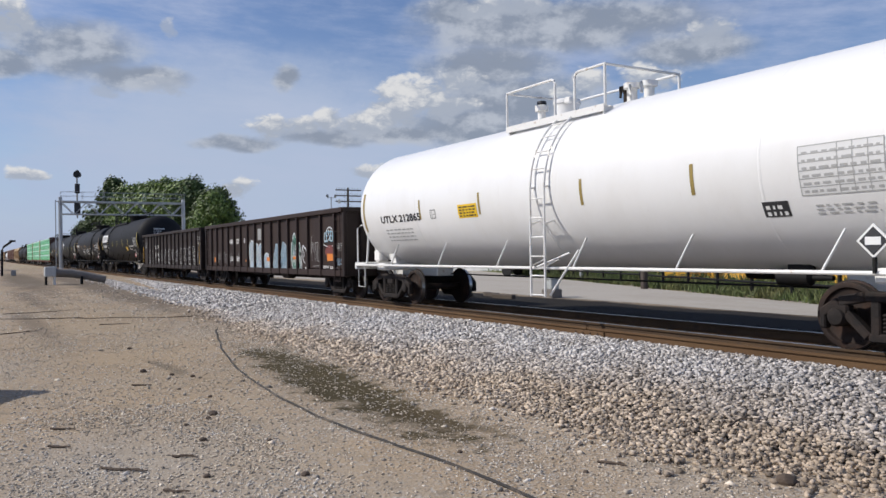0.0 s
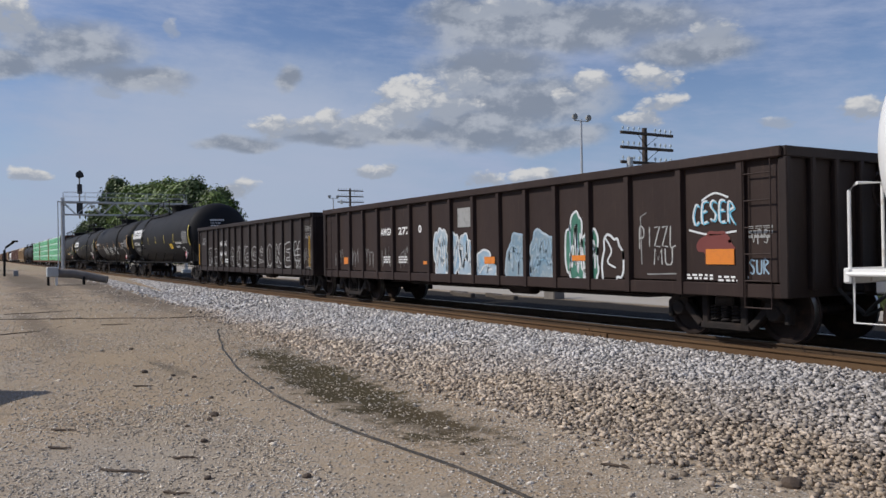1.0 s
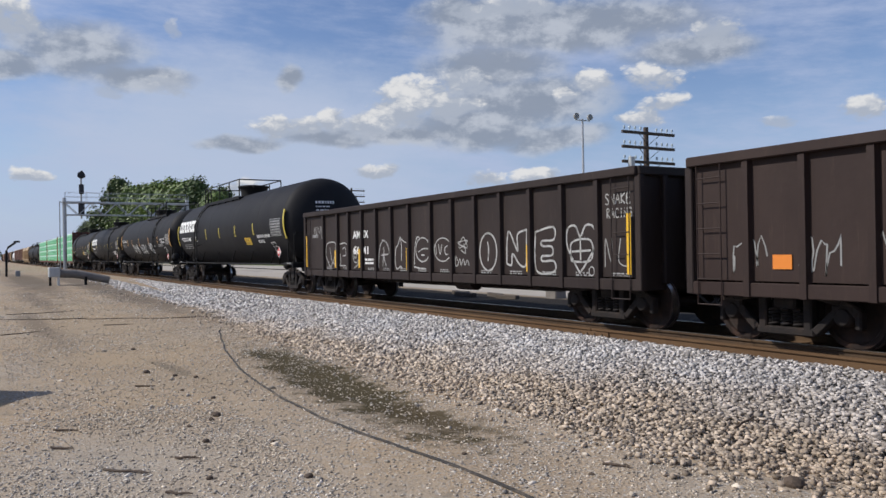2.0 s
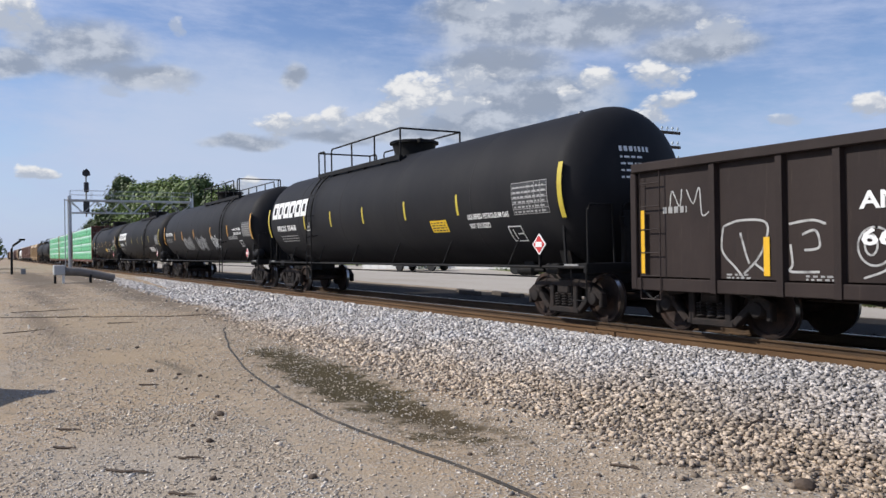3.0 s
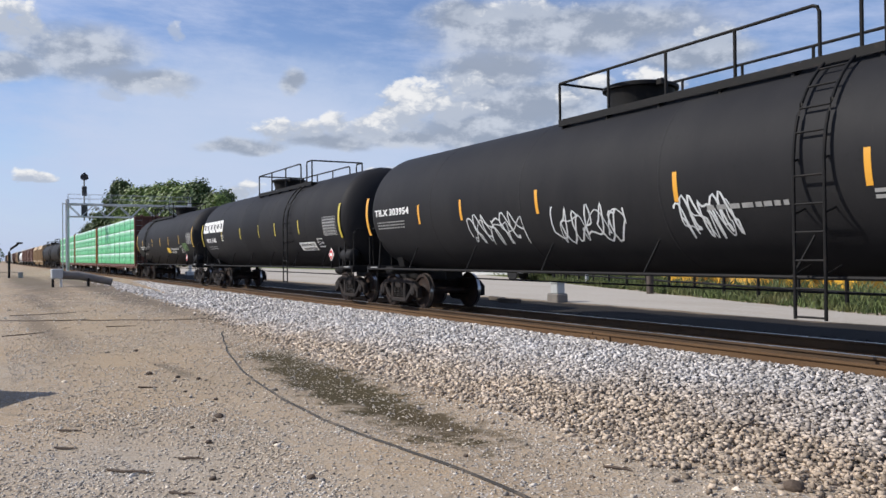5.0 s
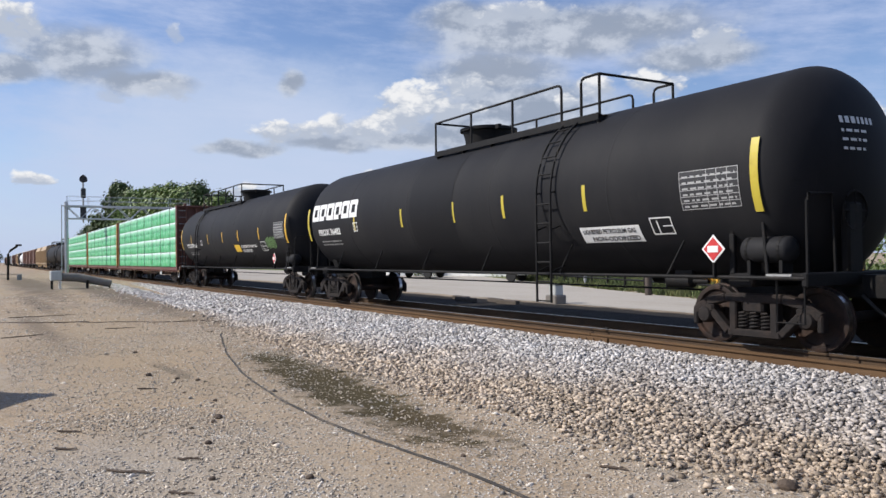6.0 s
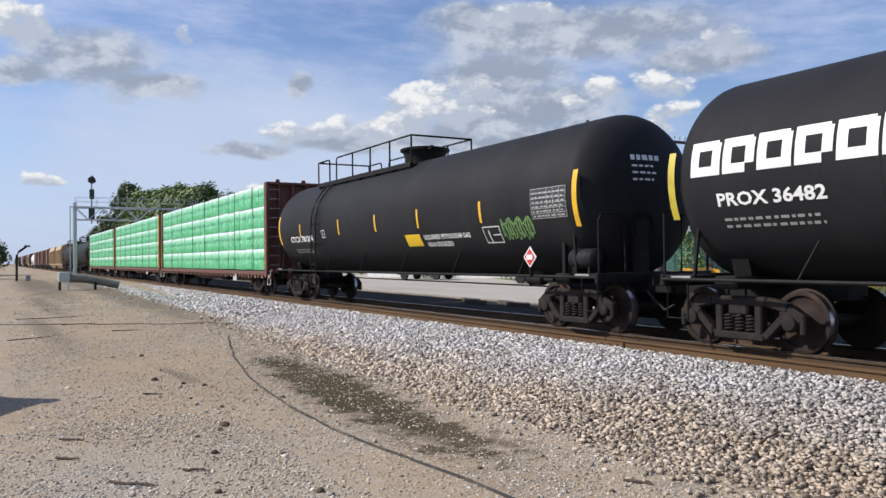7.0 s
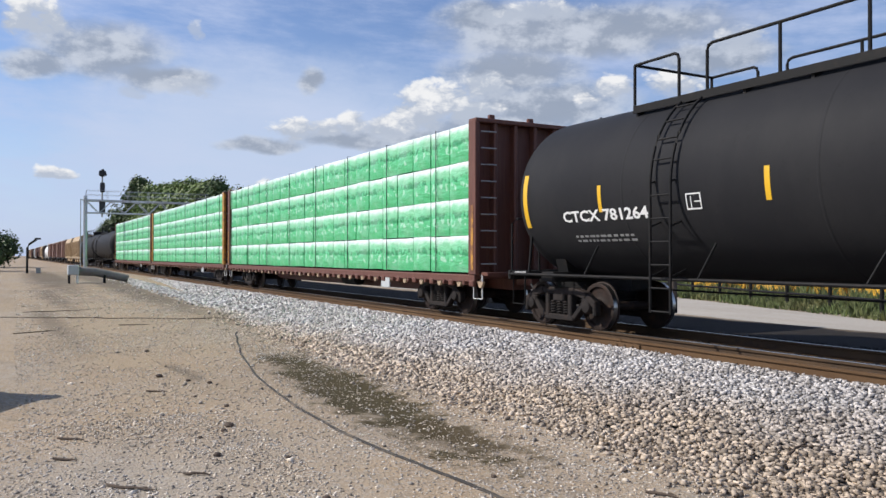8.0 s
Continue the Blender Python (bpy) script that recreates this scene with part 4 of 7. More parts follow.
    for s in (-1, 1):
        y = s * 0.97
        for a, b in ((w0, g0), (g1, w1)):
            if b - a < 0.3:
                continue
            ca = 0.10 if a == g1 else 0.015
            cb = 0.10 if b == g0 else 0.015
            hoop("crown_handrail", [(a, y, floor), (a, y, tall - ca), (a + ca * 0.3, y, tall - ca * 0.3), (a + ca, y, tall), (b - cb, y, tall), (b - cb * 0.3, y, tall - cb * 0.3), (b, y, tall - cb), (b, y, floor)])
            n = int((b - a) / 1.75)
            for k in range(1, n + 1):
                x = a + (b - a) * k / (n + 1)
                hoop("rail_post", [(x, y, floor), (x, y, tall)])
    for x in (w0, w1):
        hoop("cross_rail", [(x, -0.97, tall), (x, 0.97, tall)])
    # valve housing
    d = part("valve_housing", Form().lathe([(top - 0.12, dome * 0.80), (top + 0.10, dome * 0.82), (top + 0.30, dome * 0.90), (top + 0.31, dome), (top + 0.37, dome), (top + 0.40, dome * 0.9), (top + 0.42, dome * 0.4), (top + 0.425, 0.02)], (crown, 0, 0), "z", 32), iron if iron is black_iron else white_paint, car, "round bolted valve housing", 35)
    for q in (-1, 1):
        part("hatch_lug", Form().box((crown + q * dome, -0.2 * q, top + 0.33), (0.18, 0.12, 0.13), 0.02), iron, d)
    # side ladder, curving over the shoulder to the walkway
    for ys in (-1,):
        lad = Form()
        for dx in (-0.22, 0.22):
            pts = [(ladder + dx, ys * 1.70, 0.52), (ladder + dx, ys * 1.70, zc)]
            for k in range(1, 9):
                a = radians(6.7 * k)
                pts.append((ladder + dx, ys * (r + 0.085) * math.cos(a), zc + (r + 0.085) * math.sin(a)))
            lad.rod(pts, 0.024, 8)
        la = part("ladder", lad, iron, car, smooth=40)
        for k in range(6):
            z = 0.55 + 0.37 * k
            part("rung", Form().rod([(ladder - 0.22, ys * 1.70, z), (ladder + 0.22, ys * 1.70, z)], 0.016, 6), iron, la)
        for k in range(1, 5):
            a = radians(12 * k)
            p = (ys * (r + 0.085) * math.cos(a), zc + (r + 0.085) * math.sin(a))
            part("rung", Form().rod([(ladder - 0.22, *p), (ladder + 0.22, *p)], 0.016, 6), iron, la)
        for z in (1.1, 1.9, 2.6):
            for q in (-0.22, 0.22):
                part("standoff", Form().rod([(ladder + q, ys * 1.70, z), (ladder + q, ys * 1.36, z + 0.12)], 0.016, 6), iron, la)
    return car, shell


def end_reservoir(car, x0, x1, z=1.46):
    """A dark air reservoir lying on the leading end platform."""
    f = Form().lathe([(x0, 0.04), (x0 + 0.05, 0.16), (x0 + 0.09, 0.19), (x1 - 0.09, 0.19), (x1 - 0.05, 0.16), (x1, 0.04)], (0, -1.22, z), "x", 20)
    r = part("end_reservoir", f, black_faded, car, "dull black air reservoir on the end platform", 40)
    for x in (x0 + 0.16, x1 - 0.16):
        part("reservoir_band", Form().lathe([(x - 0.02, 0.196), (x + 0.02, 0.196)], (0, -1.22, z), "x", 20, cap=False).box((x, -1.22, (z - 0.17 + 1.12) / 2), (0.06, 0.24, z - 0.17 - 1.12 + 0.04), 0.005), black_iron, r)
    part("end_bracket", Form().box((x0 - 0.14, -1.30, 1.40), (0.09, 0.08, 0.60), 0.01).bar((x0 - 0.14, -1.3, 1.68), (x0 - 0.14, -1.36, 1.95), 0.06, 0.05), black_iron, car)


def stripes(car, shell, xs, ends, mat, z=(2.21, 2.68), end_z=(2.0, 3.05), w=0.09):
    for x in xs:
        part("reflector", shell.patch(x - w / 2, x + w / 2, *z), mat, car, "yellow reflective strip")
    for x in ends:
        part("reflector", shell.patch(x - w * 0.75, x + w * 0.75, *end_z, n=10), mat, car, "long yellow reflective strip")


def data_panel(car, shell, x0, x1, z0, z1, back, ink, seed):
    p = part("data_panel", shell.patch(x0, x1, z0, z1), back, car, "stencilled data panel")
    f = Form()
    n = 6
    for k in range(n + 1):
        z = z0 + (z1 - z0) * k / n
        shell.patch(x0, x1, z - 0.005, z + 0.005, 1, 0.009, f)
    for k in range(5):
        x = x0 + (x1 - x0) * (0 if k == 0 else 0.3 + 0.175 * k)
        shell.patch(x - 0.005, x + 0.005, z0, z1, 6, 0.009, f)
    shell.bars(x0 + 0.05, x1 - 0.05, z0 + 0.03, z1 - 0.01, 6, seed, 0.009, 0.68, f, 0.09)
    tagged(part("writing", f, ink, p), kind="stuff")


def box_mark(car, shell, x0, x1, z0, z1, mat, seed=0, t=0.022):
    f = Form()
    for a in ((x0, x1, z0, z0 + t), (x0, x1, z1 - t, z1), (x0, x0 + t, z0, z1), (x1 - t, x1, z0, z1), (x0 + (x1 - x0) * 0.3, x0 + (x1 - x0) * 0.36, z0, z0 + (z1 - z0) * 0.8), (x0 + (x1 - x0) * 0.55, x1, z0 + (z1 - z0) * 0.45, z0 + (z1 - z0) * 0.52)):
        shell.patch(*a, 2, 0.007, f)
    part("stencil_box", f, mat, car)


def block_logo(car, shell, x0, x1, z0, z1, mat):
    """Six heavy white shapes in a row, in place of an owner's sign."""
    h, w = z1 - z0, (x1 - x0) / 6
    logo = None
    for k in range(6):
        f = Form()
        a, b = x0 + k * w + 0.02, x0 + (k + 1) * w - 0.03
        t = (b - a) * 0.28
        s = 0.27 * h
        gap = t * (0.9 if k in (1, 3) else 0.0)
        pieces = [(a, a + t, z0, z1), (b - t, b, z0 + s * (0.9 if gap else 0), z1 - s * 0.3), (a + t, b - t * 0.3, z1 - s, z1), (a + t, b - t, z0, z0 + s)]
        for q in pieces:
            shell.patch(*q, 5, 0.006, f)
        if logo is None:
            logo = part("owner_sign", f, mat, car, "heavy white block sign")
        else:
            part("sign_shape", f, mat, logo)


def placard(car, shell, x, z, ink=None):
    x += shell.dx
    bk = Form().box((x, -1.52, z), (0.31, 0.012, 0.31), 0.004, Matrix.Rotation(radians(45), 3, "Y"))
    p = part("placard", bk, white_mark, car, "red and white diamond hazard placard")
    part("placard_field", Form().box((x, -1.529, z), (0.25, 0.010, 0.25), 0.003, Matrix.Rotation(radians(45), 3, "Y")), ink or red_mark, p)
    part("number_strip", Form().box((x, -1.537, z), (0.20, 0.008, 0.10), 0.002), white_mark, p)
    part("placard_holder", Form().bar((x, -1.50, 1.06), (x, -1.50, z - 0.2), 0.03, 0.06), black_iron, p)


def front_marks(car, half, r, zc, label_rows, mat, code=""):
    """Small stencils on the tank's leading head."""
    f = Form()
    rng = random.Random(half)

    def on_head(y, z):
        d = math.hypot(y, z - zc)
        return half - 0.78 + 0.78 * math.sqrt(max(0.0, 1 - (d / r) ** 2)) + 0.012
    for k in range(label_rows):
        z0 = zc + 0.62 - 0.13 * k
        y = -0.55
        while y < (0.15 if k == 0 else -0.1):
            w = rng.uniform(0.05, 0.13)
            vs = [(on_head(a, b), a, b) for a, b in ((y, z0), (y + w, z0), (y + w, z0 + (0.10 if k == 0 else 0.04)), (y, z0 + (0.10 if k == 0 else 0.04)))]
            f.add(vs, [(0, 1, 2, 3)])
            y += w + 0.04
    tagged(part("head_stencil", f, mat, car), kind="stuff")


def squiggle(seed, x0, x1, z0, z1, n=46, loops=5):
    """A looping sprayed line inside a box."""
    rng = random.Random(seed)
    p1, p2, p3 = (rng.uniform(0, 6.28) for _ in range(3))
    pts = []
    for i in range(n):
        t = i / (n - 1)
        u = t + 0.09 * math.sin(loops * math.tau * t + p1)
        v = 0.5 + 0.34 * math.sin(loops * math.tau * t + p2) + 0.14 * math.sin(loops * 2.3 * math.tau * t + p3)
        pts.append((x0 + (x1 - x0) * min(1, max(0, u)), z0 + (z1 - z0) * min(1, max(0, v))))
    return pts


def spray_line(pts, w, place, f=None):
    """A flat sprayed stroke along points; place(x, z) puts it on its surface."""
    f = f or Form()
    n = len(pts)
    vs = []
    for i, (x, z) in enumerate(pts):
        a, b = pts[max(0, i - 1)], pts[min(n - 1, i + 1)]
        dx, dz = b[0] - a[0], b[1] - a[1]
        l = math.hypot(dx, dz) or 1
        vs += [place(x - dz / l * w / 2, z + dx / l * w / 2), place(x + dz / l * w / 2, z - dx / l * w / 2)]
    return f.add(vs, [(2 * i, 2 * i + 1, 2 * i + 3, 2 * i + 2) for i in range(n - 1)])


def white_tank():
    car, sh = tank_car("white pressure tank car with ladder and crown platform", -12.0, white_paint, white_iron, half=8.85, trucks=7.45, walkway=(-1.85, 1.25), crown=-1.0, dome=0.30, ladder=0.1, seams=(-5.0, 0.0, 5.0), deck=8.85, lead_cut=0.80)
    stripes(car, sh, (-4.75, -2.1, 1.25, 3.8), (-7.95, 7.2), olive_tape, w=0.07)
    part("number", sh.text("UTLX 212865", -6.95, -4.75, 2.20, 0.25), dark_mark, car, "dark stencilled car number")
    tagged(part("small_stencil", sh.bars(-6.8, -5.3, 1.72, 2.08, 4, 3, 0.008, 0.66, word=0.14), faint_mark, car), kind="stuff")
    box_mark(car, sh, -4.25, -4.0, 2.2, 2.42, grey_mark)
    yd = part("warning_decal", sh.patch(-2.98, -2.2, 2.16, 2.46), yellow_decal, car, "yellow warning decal with small lines")
    tagged(part("writing", sh.bars(-2.92, -2.26, 2.19, 2.45, 4, 8, 0.009, 0.5), dark_mark, yd), kind="stuff")
    data_panel(car, sh, 5.6, 6.75, 2.08, 2.72, material("pale panel paint", (0.64, 0.64, 0.63), 0.5), material("thin grey print", (0.36, 0.36, 0.35), 0.6), 4)
    bl = part("stencil_plate", sh.patch(4.95, 5.36, 1.82, 2.03), dark_mark, car, "small dark stencil plate")
    tagged(part("writing", sh.bars(5.0, 5.32, 1.84, 2.01, 2, 9, 0.009, 0.4, word=0.06), white_mark, bl), kind="stuff")
    tagged(part("small_stencil", sh.bars(5.75, 6.6, 1.83, 1.98, 3, 5, 0.008, 0.6, word=0.1), faint_mark, car), kind="stuff")
    placard(car, sh, 6.55, 1.46, dark_mark)
    v = part("relief_valve", Form().lathe([(4.2, 0.09), (4.5, 0.09), (4.5, 0.15), (4.62, 0.15), (4.66, 0.05)], (-1.75, -0.1, 0), "z", 16), white_iron, car, smooth=35)
    part("valve_cap", Form().lathe([(4.66, 0.11), (4.72, 0.10), (4.74, 0.02)], (-1.75, -0.1, 0), "z", 16), dark_mark, v)
    for k, x in enumerate((0.75, 1.0, 1.3)):
        part("crown_valve", Form().lathe([(4.2, 0.10), (4.48, 0.10), (4.5, 0.16), (4.60, 0.16), (4.62, 0.04)], (x, 0.1 - 0.15 * (k % 2), 0), "z", 14).rod([(x, -0.1, 4.45), (x + 0.2, -0.3, 4.50), (x + 0.25, -0.35, 4.3)], 0.03, 6), white_iron if k else truck_iron, car, smooth=35)
    # ladder foot braces
    part("ladder_brace", Form().rod([(0.35, -1.60, 0.55), (0.95, -1.40, 1.4)], 0.022, 6).rod([(-0.15, -1.62, 1.05), (0.75, -1.45, 1.35)], 0.022, 6), white_iron, car)
    part("brake_gear", Form().box((-8.3, -0.9, 1.32), (0.4, 0.3, 0.35), 0.05).lathe([(-0.2, 0.12), (0.25, 0.12)], (-8.3, -0.9, 1.55), "x", 12), white_iron, car, "white hand brake gear on the end platform", 35)


def black_tanks():
    # pressure tank with a heavy sign
    car, sh = tank_car("matt black pressure tank car with yellow strips and white sign", -65.75, black_paint, black_iron, walkway=(-5.2, 1.0), crown=0.0)
    sh.dx = -0.05
    stripes(car, sh, (-5.0, -2.65, -0.2, 2.43, 5.05), (-8.85, 8.8), olive_yellow)
    block_logo(car, sh, -8.4, -4.75, 2.66, 3.24, white_mark)
    part("number", sh.text("PROX 35468", -7.9, -5.9, 2.20, 0.27), white_mark, car, "white stencilled car number")
    tagged(part("small_stencil", sh.bars(-7.7, -5.9, 1.82, 2.08, 3, 3, gap=0.55, word=0.1), grey_mark, car), kind="stuff")
    box_mark(car, sh, -4.85, -4.55, 2.15, 2.42, white_mark)
    yd = part("warning_decal", sh.patch(3.66, 4.44, 1.85, 2.13), yellow_decal, car, "yellow warning decal with small lines")
    tagged(part("writing", sh.bars(3.72, 4.38, 1.88, 2.12, 4, 18, 0.009, 0.5), dark_mark, yd), kind="stuff")
    part("content_stencil", sh.text("LIQUEFIED PETROLEUM GAS", 5.42, 7.05, 2.10, 0.15), white_mark, car, "white stencilled words")
    part("content_stencil", sh.text("NOT-ODORIZED", 5.42, 6.25, 1.90, 0.15), white_mark, car, "white stencilled words")
    box_mark(car, sh, 6.85, 7.32, 1.58, 1.90, white_mark)
    data_panel(car, sh, 7.25, 8.42, 2.12, 2.75, dark_mark, panel_ink, 14)
    placard(car, sh, 8.05, 1.50)
    front_marks(car, 9.35, 1.605, 2.625, 5, white_mark)
    # second, with ladder hoops amid the crown
    car, sh = tank_car("black tank car with ladder amidships and sprayed white tags", -86.2, black_faded, black_iron, half=9.55, trucks=8.4, walkway=(-1.35, 5.25), crown=-0.1, ladder=4.62)
    sh.dx = -0.20
    stripes(car, sh, (-6.0, -4.0, -1.15, 2.44, 5.55), (-9.05, 9.2), material("amber reflective tape", (0.70, 0.34, 0.04), 0.35))
    part("number", sh.text("TILX 303954", -8.5, -6.5, 2.5, 0.24), white_mark, car, "white stencilled car number")
    tagged(part("small_stencil", sh.bars(-8.4, -6.8, 2.15, 2.38, 3, 33, gap=0.55, word=0.1), grey_mark, car), kind="stuff")
    tagged(part("small_stencil", sh.bars(3.0, 4.4, 2.05, 2.16, 1, 34, word=0.13), grey_mark, car), kind="stuff")
    tagged(part("small_stencil", sh.bars(5.6, 7.0, 2.05, 2.2, 2, 35, word=0.13), grey_mark, car), kind="stuff")
    part("content_stencil", sh.text("NON-ODORIZED", 6.42, 7.7, 2.42, 0.14), white_mark, car, "white stencilled words")
    part("content_stencil", sh.text("LIQUEFIED PETROLEUM GAS", 6.5, 7.75, 2.24, 0.14), white_mark, car, "white stencilled words")
    data_panel(car, sh, 7.95, 9.1, 2.15, 2.72, dark_mark, panel_ink, 24)
    box_mark(car, sh, 7.15, 7.6, 1.72, 1.98, white_mark)
    placard(car, sh, 8.5, 1.42)
    for k, (a, b) in enumerate(((-3.8, -1.75), (-0.8, 1.2), (2.35, 3.5))):
        part("sprayed_tag", spray_line(squiggle(44 + k, a + 0.1, b, 1.62, 2.22, 70, 3), 0.022, lambda x, z: sh.at(x, z, 0.006), spray_line(squiggle(40 + k, a, b, 1.60, 2.34, 90, 6), 0.036, lambda x, z: sh.at(x, z, 0.006))), graffiti_white, car, "white sprayed tag")
    end_reservoir(car, 8.55, 9.25, 1.40)
    front_marks(car, 9.55, 1.605, 2.625, 3, white_mark)
    # third, like the first, with a darker fresh patch
    car, sh = tank_car("black pressure tank car with white sign and fresh paint patches", -106.15, black_paint, black_iron, walkway=(-1.43, 4.75), crown=-0.45, ladder=3.93)
    sh.dx = -0.12
    stripes(car, sh, (-5.1, -2.1, 0.52, 2.54, 5.11), (-8.82, 8.75), olive_yellow)
    part("fresh_patch", sh.patch(-1.6, 0.5, 1.5, 3.9, 48, 0.005), black_patch, car, "darker fresh paint patch")
    block_logo(car, sh, -8.44, -4.86, 2.62, 3.14, white_mark)
    part("number", sh.text("PROX 36482", -7.97, -6.2, 2.16, 0.26), white_mark, car, "white stencilled car number")
    tagged(part("small_stencil", sh.bars(-7.9, -6.3, 1.84, 2.04, 2, 53, gap=0.6, word=0.09), grey_mark, car), kind="stuff")
    box_mark(car, sh, -5.2, -4.9, 2.2, 2.46, white_mark)
    wp = part("stencil_plate", sh.patch(4.80, 6.32, 1.64, 1.92), white_mark, car, "white panel with dark words")
    part("word_line", sh.text("LIQUEFIED PETROLEUM GAS", 4.87, 6.22, 1.80, 0.11, 0.010), dark_mark, wp)
    part("word_line", sh.text("NON-ODORIZED", 5.05, 6.25, 1.67, 0.11, 0.010), dark_mark, wp)
    box_mark(car, sh, 6.60, 7.07, 1.74, 2.02, white_mark)
    data_panel(car, sh, 7.38, 8.48, 2.10, 2.68, dark_mark, panel_ink, 34)
    placard(car, sh, 7.95, 1.48)
    end_reservoir(car, 8.15, 9.0)
    front_marks(car, 9.35, 1.605, 2.625, 4, white_mark)
    # fourth, with green scrawl
    car, sh = tank_car("black pressure tank car with amber strips and green scrawl", -126.25, black_faded, black_iron, half=9.25, trucks=8.05, walkway=(-5.95, 1.1), crown=0.1, ladder=-4.6)
    sh.dx = -0.08
    stripes(car, sh, (-6.1, -2.6, 0.1, 2.65, 5.6), (-8.35, 8.85), yellow_tape)
    part("number", sh.text("CTCX 781264", -7.2, -4.95, 2.07, 0.27), white_mark, car, "white stencilled car number")
    tagged(part("small_stencil", sh.bars(-7.0, -5.4, 1.70, 1.86, 2, 63, gap=0.5, word=0.1), grey_mark, car), kind="stuff")
    box_mark(car, sh, -4.1, -3.8, 2.15, 2.4, white_mark)
    yd = part("warning_decal", sh.patch(1.78, 2.60, 1.76, 2.06), yellow_decal, car, "yellow warning decal")
    part("content_stencil", sh.text("LIQUEFIED PETROLEUM GAS", 2.80, 5.0, 1.92, 0.15), white_mark, car, "white stencilled words")
    part("content_stencil", sh.text("NON-ODORIZED", 2.86, 4.1, 1.74, 0.15), white_mark, car, "white stencilled words")
    box_mark(car, sh, 5.58, 6.24, 1.76, 2.12, white_mark)
    part("sprayed_tag", spray_line(squiggle(71, 6.35, 7.45, 1.78, 2.30, 110, 11), 0.026, lambda x, z: sh.at(x, z, 0.006)), material("lime spray paint", (0.16, 0.30, 0.10), 0.5), car, "lime green sprayed scrawl")
    data_panel(car, sh, 7.5, 8.6, 2.2, 2.78, dark_mark, panel_ink, 44)
    placard(car, sh, 7.35, 1.44)
    end_reservoir(car, 8.25, 9.0, 1.40)
    front_marks(car, 9.25, 1.605, 2.625, 4, white_mark)


# ------------------------------------------------ gondolas
def gondola(label, x0, half, posts, paint, trucks, z0=0.70, z1=2.80, rolling=True):
    car = thing("gondola", label, "railway gondola", "cars of the freight train")
    TRAIN.append((car, x0))
    Y = 1.47
    f = Form()
    for y in (-Y + 0.07, Y - 0.07):
        f.box((0, y, (z0 + z1) / 2 + 0.1), (2 * half - 0.1, 0.03, z1 - z0 - 0.25))
    part("side_sheet", f, paint, car)
    part("floor", Form().box((0, 0, z0 + 0.32), (2 * half - 0.1, 2 * Y - 0.2, 0.06)), wagon_black, car)
    for y in (-Y, Y):
        part("top_chord", Form().box((0, y * 0.985, z1 - 0.07), (2 * half, 0.16, 0.15), 0.015), paint, car)
        part("side_sill", Form().box((0, y * 0.97, z0 + 0.10), (2 * half, 0.09, 0.20), 0.012), paint, car)
    rib = Form().prism([(-0.08, -0.055), (0.08, -0.055), (0.05, 0.055), (-0.05, 0.055)][::-1], 0, z1 - z0 - 0.14, "z").mesh("side_post", paint)
    for x in posts:
        part("side_post", rib, None, car, at=pose(x, -Y + 0.03, z0, 0, 0, 180))
        part("side_post", rib, None, car, at=pose(-x, Y - 0.03, z0, 0, 0, 0))
    for s in (-1, 1):
        e = Form()
        e.box((s * (half - 0.06), 0, (z0 + z1) / 2), (0.05, 2 * Y - 0.06, z1 - z0))
        en = part("end_wall", e, wagon_black, car)
        part("top_chord", Form().box((s * (half - 0.02), 0, z1 - 0.07), (0.16, 2 * Y, 0.15), 0.015), wagon_black, en)
        for y in (-Y + 0.05, Y - 0.05):
            part("corner_post", Form().box((s * half, y, (z0 + z1) / 2 - 0.07), (0.14, 0.12, z1 - z0 - 0.15), 0.015), wagon_black, en)
        for y in (-0.85, -0.3, 0.3, 0.85):
            part("end_rib", Form().box((s * (half + 0.01), y, (z0 + z1) / 2), (0.10, 0.11, z1 - z0 - 0.2), 0.02), wagon_black, en)
        lad = part("end_ladder", Form().rod([(s * (half - 0.62), -Y - 0.025, 0.55), (s * (half - 0.62), -Y - 0.025, z1 - 0.1)], 0.011, 6).rod([(s * (half - 0.18), -Y - 0.025, 0.55), (s * (half - 0.18), -Y - 0.025, z1 - 0.1)], 0.011, 6), paint, car)
        for k in range(6):
            part("rung", Form().rod([(s * (half - 0.62), -Y - 0.025, 0.56 + 0.38 * k), (s * (half - 0.18), -Y - 0.025, 0.56 + 0.38 * k)], 0.011, 6), paint, lad)
        add_coupler(car, half - 0.05, s, paint)
        add_truck(car, s * trucks, rolling)
    # belly: centre sill, deeper in the middle
    part("centre_sill", Form().prism([(-half + 0.1, 1.0), (half - 0.1, 1.0), (half - 0.1, 0.72), (trucks - 1.2, 0.72), (trucks - 2.4, 0.52), (-trucks + 2.4, 0.52), (-trucks + 1.2, 0.72), (-half + 0.1, 0.72)], -0.26, 0.26, "y"), wagon_black, car)
    for x in (-4.2, -2.1, 0, 2.1, 4.2):
        part("cross_bearer", Form().box((x, 0, z0 + 0.18), (0.22, 2 * Y - 0.15, 0.22), 0.02), wagon_black, car)
    part("brake_cylinder", Form().lathe([(-0.5, 0.05), (-0.45, 0.18), (0.3, 0.18), (0.36, 0.05)], (1.4, -0.7, 0.66), "x", 14).box((1.4, -0.7, 0.82), (0.4, 0.1, 0.2)), wagon_black, car, smooth=35)
    part("brake_rod", Form().rod([(-trucks, -0.5, 0.60), (trucks, -0.6, 0.60)], 0.022, 6), wagon_black, car)
